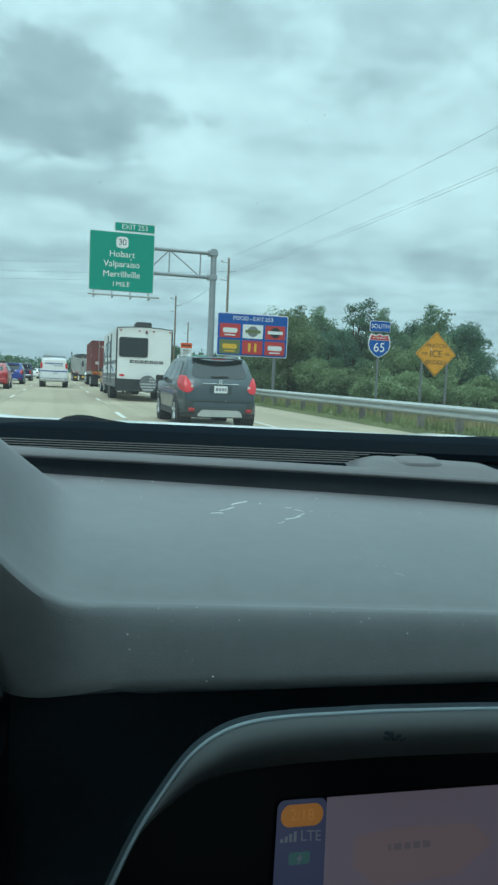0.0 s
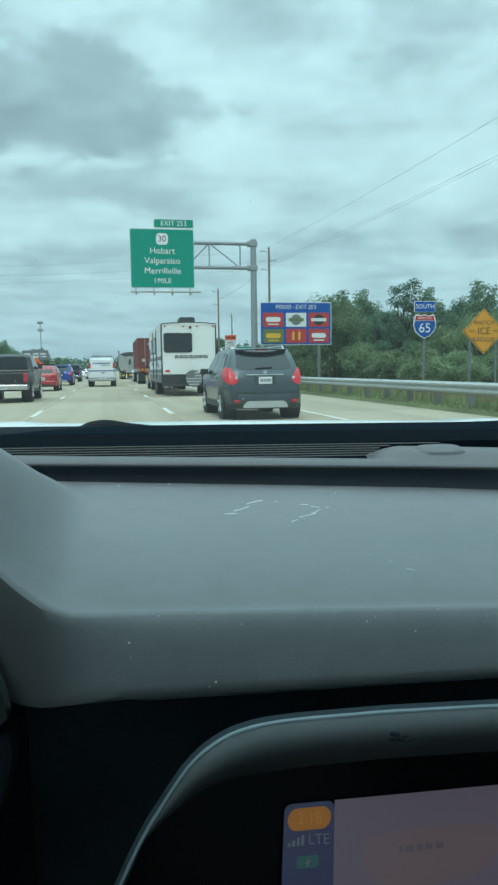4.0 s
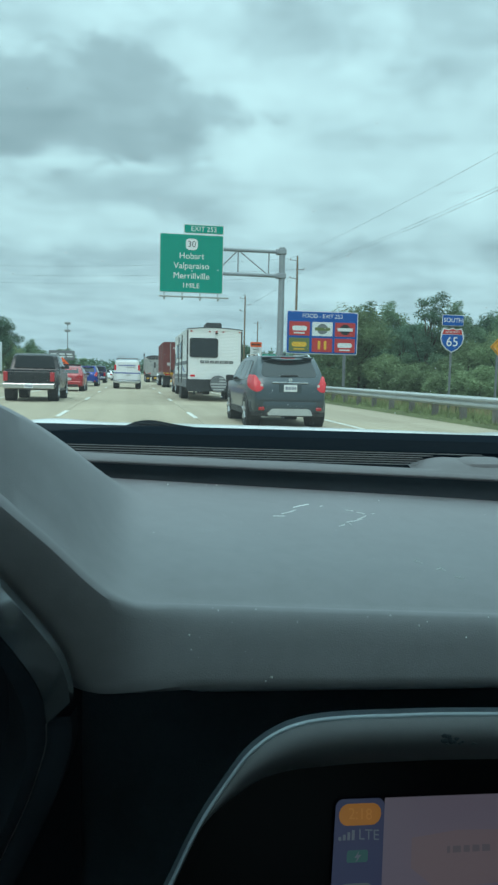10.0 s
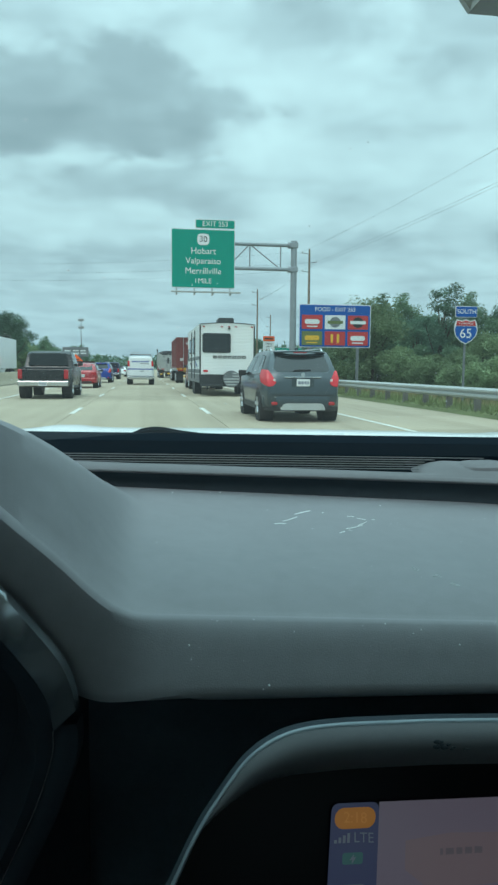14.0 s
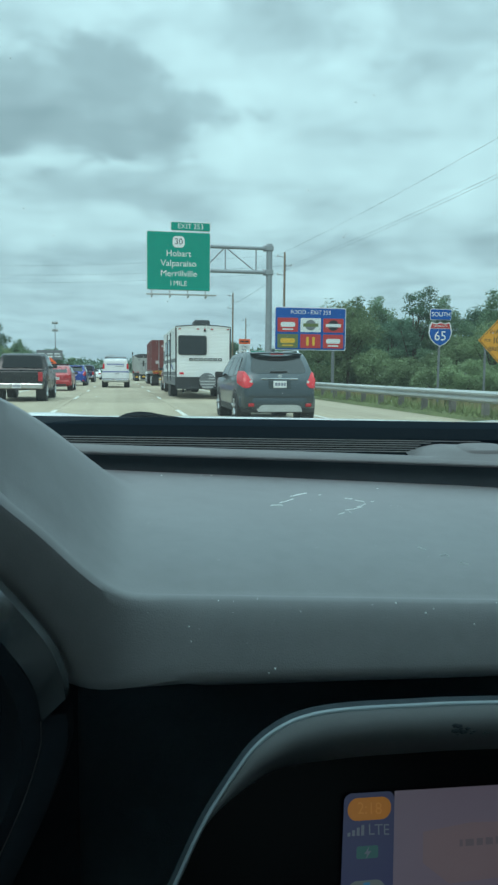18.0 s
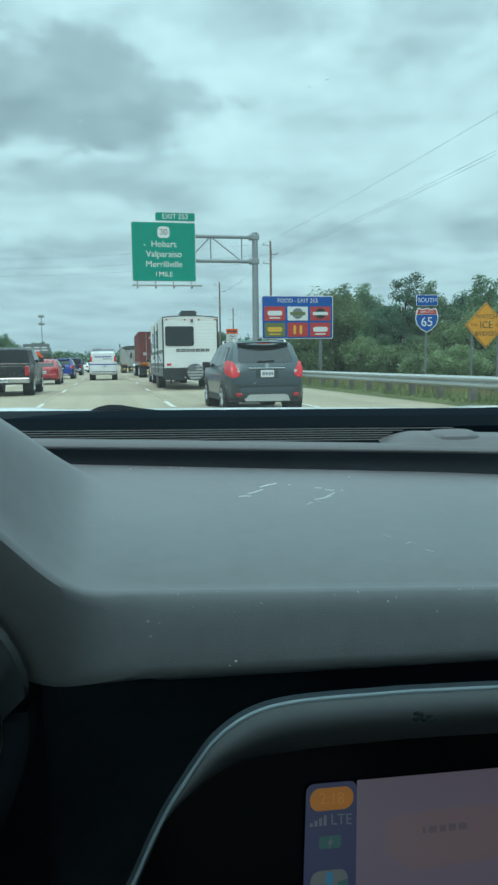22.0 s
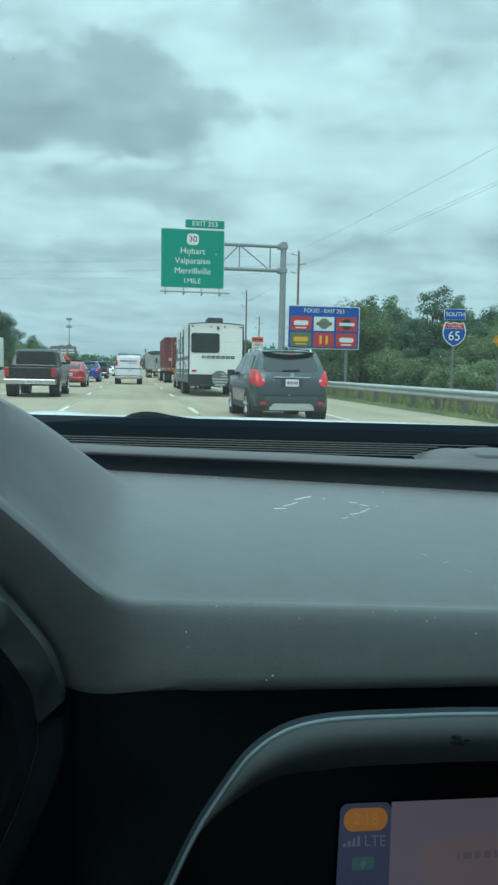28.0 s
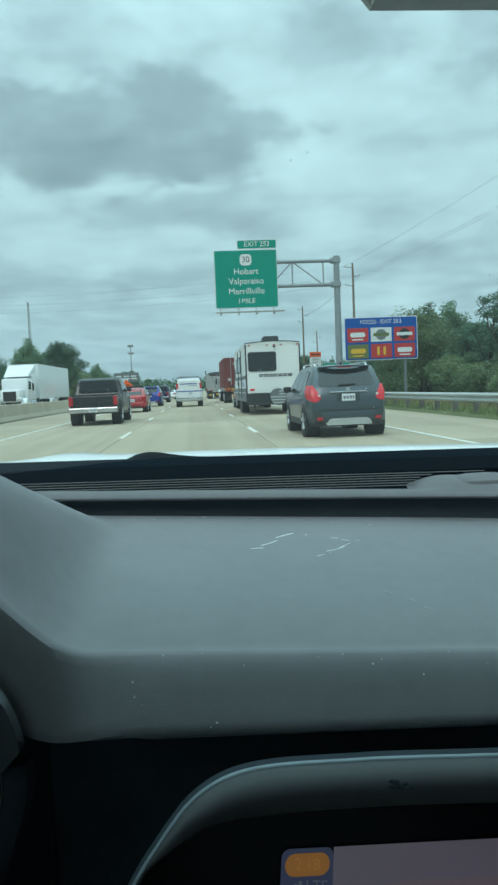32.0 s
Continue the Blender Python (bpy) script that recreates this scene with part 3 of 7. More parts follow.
def build_display():
    s = thing("infotainment_display", "wide black dashboard display with satin-edged housing, map on screen", "display", pose(0, 0, 0))
    half = [(0.36, 0.8805), (0.264, 0.8798), (0.22, 0.8785), (0.17, 0.8768), (0.135, 0.8738), (0.108, 0.8680), (0.086, 0.8584), (0.068, 0.8460), (0.054, 0.8318), (0.040, 0.8155), (0.0265, 0.799), (0.013, 0.779), (0.0, 0.757), (-0.012, 0.7365), (-0.030, 0.70), (-0.040, 0.66), (-0.020, 0.635), (0.02, 0.62), (0.36, 0.615)]
    half = smooth_line(half, 72)
    full = half + [(0.72 - x, z) for x, z in half[-2:0:-1]]
    cx, cz = 0.36, 0.75

    def ring(inset, push, side=None):
        """One loop round the housing; side is the push on the flanks, push the one along the top."""
        out = []
        front = push
        for i, (x, z) in enumerate(full):
            w = lerp([0.790, 0.8740], [0, 1], z)
            push = front if side is None else side + (front - side) * w * w * (3 - 2 * w)
            deep = inset if side is None else 0.0042 + (inset - 0.0042) * (0.10 + 0.90 * w)
            ahead, behind = full[(i + 1) % len(full)], full[i - 1]
            n = Vector((behind[1] - ahead[1], ahead[0] - behind[0])).normalized() * deep
            if n.dot(Vector((x - cx, z - cz))) < 0:
                n = -n
            z2 = z - n.y
            out.append((x - n.x, 0.531 - 0.40 * (0.8745 - z2) * (1 if z2 > 0.5 else 0) + push, z2 + dz(x)))
        return out

    back = [(0.36 + (x - 0.36) * 0.94, y, z - 0.022) for x, y, z in ring(0, 0.034)]
    mid = [(0.36 + (x - 0.36) * 0.975, y, z - 0.006) for x, y, z in ring(0, 0.018)]
    part("housing", sheet([back, mid, ring(0, 0.008), ring(0.0016, 0.002)], closed=True), M["dash_dark"], s, "", True)
    part("satin_edge", sheet([ring(0.0016, 0.002), ring(0.0020, 0.0004), ring(0.0027, -0.0003), ring(0.0035, -0.0006), ring(0.0044, -0.0006, 0.0002)], closed=True), M["satin"], s, "thin satin silver edge line", True)
    # the roll from the bright edge down into the dark glass
    bm = sheet([ring(0.0044 + 0.0395 * f, -0.0006 - 0.0135 * math.sin(math.pi * f ** 0.62) + 0.009 * f * f, 0.0002 + 0.015 * f * f) for f in (0, 0.02, 0.05, 0.09, 0.14, 0.20, 0.27, 0.35, 0.44, 0.54, 0.65, 0.77, 0.89, 1.0)] + [ring(0.0465, 0.0228, 0.0228)], closed=True)
    shroud = part("shroud", bm, M["shroud"], s, "", True)
    bm = bmesh.new()
    bm.faces.new([bm.verts.new(p) for p in ring(0.0462, 0.0226, 0.0226)])
    part("cover_glass", bm, M["screen_glass"], s, "black cover glass")
    bm = bmesh.new()
    rng = random.Random(8)
    for i in range(26):
        f = rng.random()
        x, z, r = 0.252 + 0.036 * f, 0.8620 - 0.004 * f + rng.gauss(0, 0.0022 * (1.2 - f)), rng.uniform(0.0008, 0.0026) * (1.25 - f)
        bmesh.ops.create_icosphere(bm, subdivisions=1, radius=1, matrix=Matrix.Translation((x, 0.531 - 0.40 * (0.8745 - z) - lerp([0.854, 0.8595, 0.8665, 0.871], [0.0095, 0.0120, 0.0128, 0.0095], z), z + dz(x))) @ Matrix.Diagonal((r * 1.5, 0.0012, r, 1)))
    part("smudge", bm, M["dash_dark"], s, "dark smudge on the bezel", True)
    # the lit picture, on the tilted glass
    o = Vector((0.153, 0.5200, 0.7968))
    ux, uz = Vector((1, -0.0, -0.035)).normalized(), Vector((0.15, 0.40, 1)).normalized()
    nrm = ux.cross(uz).normalized()

    def pt(u, v, lift=0.0):
        return o + ux * u - uz * v - nrm * lift * (-1)

    def face(outline, lift):
        bm = bmesh.new()
        bm.faces.new([bm.verts.new(pt(u, v, lift)) for u, v in outline])
        return bm

    def rounded(u0, v0, u1, v1, r, n=6):
        out = []
        for (cu, cv), a0 in (((u1 - r, v0 + r), -90), ((u1 - r, v1 - r), 0), ((u0 + r, v1 - r), 90), ((u0 + r, v0 + r), 180)):
            for k in range(n + 1):
                a = radians(a0 + 90 * k / n)
                out.append((cu + r * math.cos(a), cv + r * math.sin(a)))
        return out

    side = part("side_bar", face(rounded(0, 0, 0.0475, 0.16, 0.007), 0.0016), M["ui_side"], s, "dark blue status bar")
    part("map_view", face([(0.0475, 0), (0.41, 0), (0.41, 0.16), (0.0475, 0.16)], 0.0016), M["ui_map"], s, "dim pinkish map")
    part("time_pill", face(rounded(0.0035, 0.004, 0.044, 0.0225, 0.0088), 0.0022), M["ui_orange"], side, "orange clock badge")
    turn = Matrix((ux, uz, ux.cross(uz))).transposed().to_4x4()
    lettering("clock_digits", "2:18", 0.0135, M["ui_pale_orange"], side, Matrix.Translation(pt(0.0238, 0.0133, 0.0027)) @ turn)
    lettering("network_label", "LTE", 0.0125, M["ui_white"], side, Matrix.Translation(pt(0.033, 0.031, 0.0024)) @ turn)
    for i in range(4):
        part("signal_bar", face([(0.004 + 0.0042 * i, 0.0345), (0.0068 + 0.0042 * i, 0.0345), (0.0068 + 0.0042 * i, 0.0315 - 0.0018 * i), (0.004 + 0.0042 * i, 0.0315 - 0.0018 * i)], 0.0024), M["ui_white"], side)
    part("battery_icon", face(rounded(0.013, 0.043, 0.033, 0.053, 0.002), 0.0022), M["ui_green"], side)
    part("bolt_icon", face([(0.0245, 0.0435), (0.020, 0.0492), (0.0228, 0.0492), (0.0215, 0.0535), (0.0265, 0.0470), (0.0235, 0.0470)], 0.0026), M["ui_white"], side)
    icon = part("map_icon", face(rounded(0.006, 0.070, 0.040, 0.104, 0.008), 0.0022), M["ui_icon"], side, "pale map app tile")
    part("icon_road", face([(0.020, 0.0715), (0.026, 0.0715), (0.026, 0.090), (0.020, 0.090)], 0.0026), M["ui_blue"], side)
    part("icon_disc", face([(0.023 + 0.0075 * math.cos(a), 0.090 + 0.0075 * math.sin(a)) for a in np.linspace(0, 2 * math.pi, 17)[:-1]], 0.0028), M["ui_blue"], side)
    part("icon_green", face([(0.030, 0.080), (0.0395, 0.078), (0.0395, 0.092), (0.033, 0.090)], 0.0025), M["ui_green"], side)
    part("icon_yellow", face([(0.026, 0.1035), (0.034, 0.1035), (0.031, 0.097)], 0.0025), M["ui_orange"], side)
    u = 0.110
    for w in (0.003, 0.008, 0.006, 0.007, 0.008):
        part("street_label_bar", face([(u, 0.0435 - (u - 0.11) * 0.02), (u + w, 0.0435), (u + w, 0.049), (u, 0.049)], 0.0022), M["ui_ink"], s)
        u += w + 0.0028
    part("map_patch", face([(0.075, 0.035), (0.12, 0.030), (0.20, 0.032), (0.22, 0.050), (0.18, 0.075), (0.10, 0.078), (0.075, 0.060)], 0.0020), M["ui_patch"], s)
    part("map_patch", face([(0.26, 0.012), (0.33, 0.010), (0.40, 0.02), (0.40, 0.09), (0.30, 0.10)], 0.0020), M["ui_patch"], s)
    part("turn_badge", face(rounded(0.236, 0.012, 0.262, 0.028, 0.007), 0.0026), M["ui_blue"], s)


UI = {"ui_side": ((0.030, 0.034, 0.075), 0.45), "ui_map": ((0.088, 0.074, 0.098), 0.55), "ui_patch": ((0.095, 0.072, 0.082), 0.6), "ui_orange": ((0.245, 0.098, 0.014), 0.5),
      "ui_pale_orange": ((0.29, 0.122, 0.020), 0.5), "ui_white": ((0.075, 0.085, 0.11), 0.5), "ui_green": ((0.025, 0.07, 0.07), 0.5), "ui_icon": ((0.065, 0.080, 0.082), 0.6),
      "ui_blue": ((0.02, 0.09, 0.16), 0.7), "ui_ink": ((0.072, 0.063, 0.074), 0.5)}
for key, (c, e) in UI.items():
    M[key] = glow(key, c, e)
build_display()


def build_shell():
    s = thing("car_body", "white car seen from inside, pale cloth roof and pillars", "car", pose(0, 0, 0))
    # bonnet: crown in the middle, creases towards the wings
    rows = []
    for x in np.linspace(-0.62, 1.34, 41):
        u = (x - 0.36) / 0.98
        crease = 0.010 * math.exp(-((abs(u) - 0.58) / 0.07) ** 2)
        rows.append([(x, y - 0.10 * u * u, z - 0.024 * u * u * abs(u) + crease - 0.019 * (x - 0.1)) for y, z in ((1.40, 1.050), (1.46, 1.0695), (1.56, 1.0745), (1.70, 1.067), (1.90, 1.044), (2.15, 1.006), (2.35, 0.947), (2.42, 0.85))])
    part("bonnet", sheet(rows), M["white_paint"], s, "white painted bonnet", True)
    # windscreen and the frame round it
    top = [(x, 0.40 - 0.16 * ((x - 0.36) / 0.75) ** 2, 1.66) for x in np.linspace(-0.32, 1.04, 14)]
    low = [(x, 1.40 - 0.22 * ((x - 0.36) / 0.85) ** 2, 1.055) for x in np.linspace(-0.47, 1.19, 14)]
    glass = part("windscreen", sheet([low, [tuple((Vector(a) + Vector(b)) / 2 + Vector((0, 0.03, 0.03))) for a, b in zip(low, top)], top]), M["windshield"], s, "slightly tinted windscreen", True)
    glass.visible_shadow = False
    part("roof_lining", box(-0.46, 1.18, -1.9, 0.405, 1.62, 1.70, 0.02), M["headliner"], s)
    for x0, x1, y1 in ((-0.45, -0.31, 1.16), (1.03, 1.17, 1.16)):
        bm = bmesh.new()
        rows = []
        for f in (0, 0.5, 1):
            xa = x0 + (0 if x0 < 0 else 0) - (0.10 * (1 - f) if x0 < 0 else -0.12 * (1 - f))
            y, z = y1 + (0.15 - y1) * f, 1.05 + 0.61 * f
            rows.append([(xa, y - 0.05, z), (xa + 0.11, y - 0.05, z), (xa + 0.11, y + 0.06, z), (xa, y + 0.06, z)])
        part("windscreen_pillar", sheet(rows, closed=True, bm=bm), M["headliner"], s)
    for x0, x1 in ((-0.62, -0.54), (1.26, 1.34)):
        part("door_panel", box(x0, x1, -1.9, 1.2, 0.25, 1.06, 0.02), M["pod"], s)
        part("centre_pillar", box(x0 + 0.02, x1 - 0.02, -0.55, -0.35, 1.06, 1.62, 0.02), M["headliner"], s)
        part("rear_side_panel", box(x0 + 0.02, x1 - 0.02, -1.9, -1.35, 1.06, 1.62, 0.02), M["headliner"], s)
        part("roof_rail", box(x0, x1, -1.9, 0.36, 1.57, 1.68, 0.02), M["headliner"], s)
    for x0, x1 in ((-0.66, -0.62), (1.34, 1.38)):
        part("outer_side", box(x0, x1, -2.2, 1.45, 0.32, 1.05, 0.03), M["white_paint"], s)
        part("front_wing", box(x0 + (0.02 if x0 < 0 else -0.06), x1 + (0.06 if x0 < 0 else -0.02), 1.38, 2.38, 0.32, 0.98, 0.05), M["white_paint"], s)
        for y in (-1.45, 1.72):
            wheel_side = -1 if x0 < 0 else 1
            part("wheel", rod((0.36 + wheel_side * 0.78, y, 0.34), (0.36 + wheel_side * 1.03, y, 0.34), 0.34, n=28), M["black"], s)
    part("roof_skin", box(-0.56, 1.28, -2.0, 0.33, 1.705, 1.72, 0.006), M["white_paint"], s)
    part("tail_panel", box(-0.62, 1.34, -2.22, -1.99, 0.35, 1.05, 0.03), M["white_paint"], s)
    part("front_bumper", box(-0.60, 1.32, 2.36, 2.48, 0.30, 0.90, 0.05), M["white_paint"], s)
    part("rear_wall", box(-0.62, 1.34, -1.98, -1.90, 0.25, 1.10, 0.02), M["headliner"], s)
    part("rear_header", box(-0.62, 1.34, -1.98, -1.90, 1.52, 1.68, 0.02), M["headliner"], s)
    # side and rear glass; the unseen rear panes are added to trim light from behind
    for x in (-0.575, 1.295):
        part("side_glass", sheet([[(x, -0.35, 1.06), (x, 1.05, 1.06)], [(x, -0.35, 1.57), (x, 0.30, 1.57)]]), M["side_glass"], s, "lightly tinted side window")
        part("privacy_glass", sheet([[(x, -1.35, 1.06), (x, -0.55, 1.06)], [(x, -1.35, 1.57), (x, -0.55, 1.57)]]), M["rear_dimmer"], s, "unseen, nearly clear rear side pane added to trim the cabin light")
    part("rear_glass", sheet([[(-0.60, -1.94, 1.10), (1.32, -1.94, 1.10)], [(-0.60, -1.94, 1.52), (1.32, -1.94, 1.52)]]), M["rear_dimmer"], s, "unseen, nearly clear rear pane added to trim the cabin light")
    part("cabin_floor", box(-0.62, 1.34, -1.9, 1.2, 0.22, 0.28, 0.01), M["black"], s)
    part("firewall", box(-0.62, 1.34, 1.20, 1.24, 0.28, 1.02, 0.01), M["black"], s)
    return s


build_shell()


# seats out of view, added to block window light as a driver's body would
def build_seat(x):
    s = thing("front_seat", "unseen grey front seat with headrest, added to block light", "car seat", pose(x, -0.30, 0.28), "front seats")
    part("seat_cushion", box(-0.26, 0.26, -0.05, 0.48, 0.08, 0.26, 0.05), M["pod"], s)
    rows = [[(px * w, -0.08 - 0.28 * f + py, 0.22 + 0.72 * f) for px, py in ((-1, 0.05), (-0.8, 0.0), (0.8, 0.0), (1, 0.05), (0.9, -0.10), (-0.9, -0.10))] for f, w in ((0, 0.26), (0.3, 0.27), (0.7, 0.26), (0.95, 0.20), (1.0, 0.16))]
    part("backrest", capped(rows), M["pod"], s)
    rest = part("headrest", box(-0.14, 0.14, -0.48, -0.38, 1.00, 1.20, 0.04), M["pod"], s)
    for k in (-0.06, 0.06):
        part("headrest_post", rod((k, -0.42, 0.90), (k, -0.43, 1.02), 0.007, n=8), M["satin"], rest)


build_seat(-0.18)
build_seat(0.88)


def build_specks():
    """Insect marks and dried drops on the windscreen."""
    rng = random.Random(12)
    bm = bmesh.new()
    for _ in range(120):
        u, f = rng.uniform(0.12, 0.88), rng.uniform(0.05, 0.75)
        low = Vector((-0.47 + 1.66 * u, 1.40 - 0.22 * ((-0.83 + 1.66 * u) / 0.85) ** 2, 1.055))
        top = Vector((-0.32 + 1.36 * u, 0.31 - 0.16 * ((-0.68 + 1.36 * u) / 0.75) ** 2, 1.66))
        c = low.lerp(top, f) + Vector((0, 0.03, 0.03)) * (1 - abs(2 * f - 1)) - Vector((0, 0.002, 0.002))
        r = rng.choice((0.0004, 0.0005, 0.0006, 0.0009))
        bmesh.ops.create_icosphere(bm, subdivisions=1, radius=1, matrix=Matrix.Translation(c) @ Matrix.Diagonal((r, r * 0.5, r * rng.uniform(0.8, 1.6), 1)))
    tagged(finish("windscreen_specks", bm, M["scratch"]), "tiny pale dried specks on the windscreen", "specks", kind="stuff")


build_specks()


def build_mirror():
    m = thing("rear_view_mirror", "grey rear-view mirror with dark glass hanging from the windscreen", "mirror", pose(0.351, 0.47, 1.561, 0, 0, 0))
    rim = [(-0.130, -0.008), (-0.128, -0.020), (-0.104, -0.050), (0.104, -0.050), (0.128, -0.020), (0.130, -0.008), (0.124, 0.022), (0.10, 0.032), (-0.10, 0.032), (-0.124, 0.022)]
    # the sides are chamfered towards the glass
    face = [(math.copysign(min(abs(x), 0.104), x), z) for x, z in rim]
    back = [(x * 0.80, z * 0.75) for x, z in rim]
    rows = [[(x, y, z) for x, z in ring] for ring, y in ((face, -0.014), ([(x * 1.004, z * 1.01) for x, z in face], -0.012), (rim, 0.010), (rim, 0.016), (back, 0.036), ([(x * 0.5, z * 0.5) for x, z in back], 0.040))]
    part("housing", capped(rows), M["mirror_shell"], m, "grey chamfered shell")
    bm = prism([(math.copysign(min(abs(x), 0.1015), x), z * 0.975) for x, z in rim], "y", -0.0165, -0.0141)
    part("mirror_glass", bm, M["mirror"], m, "dark mirror glass")
    part("stem", rod((0, 0.03, 0.0), (0, 0.052, 0.012), 0.010, 0.014, 10), M["black"], m)


M["mirror_shell"] = mat("mirror_shell_plastic", (0.58, 0.59, 0.56), 0.6, var=0.08, scale=20, bump=0.05, bump_scale=600)
M["mirror"] = mat("mirror_glass", (0.10, 0.11, 0.115), 0.05, metal=1.0, var=0.02)
build_mirror()


def build_wiper():
    w = thing("windscreen_wiper", "black windscreen wiper arm resting on the cowl", "wiper", pose(0, 0, 0))
    rows = []
    for f in np.linspace(0, 1, 19):
        x = -0.068 + 0.165 * f
        h = lerp([0, 0.10, 0.22, 0.36, 0.50, 0.70, 0.86, 1.0], [0.0, 0.007, 0.016, 0.0205, 0.019, 0.0125, 0.009, 0.006], f)
        y = 1.375
        rows.append([(x, y - 0.02, 1.066), (x, y - 0.012, 1.0725 + h * 0.8), (x, y, 1.0745 + h), (x, y + 0.015, 1.0720 + h * 0.7), (x, y + 0.03, 1.062)])
    part("wiper_hub", sheet(rows), M["cowl"], w, "", True)
    part("wiper_arm", rod((0.02, 1.375, 1.079), (0.24, 1.385, 1.0690), 0.006, 0.004, 8), M["black"], w)
    part("wiper_blade", rod((0.05, 1.38, 1.068), (0.75, 1.36, 1.050), 0.005, 0.005, 8), M["black"], w)


build_wiper()

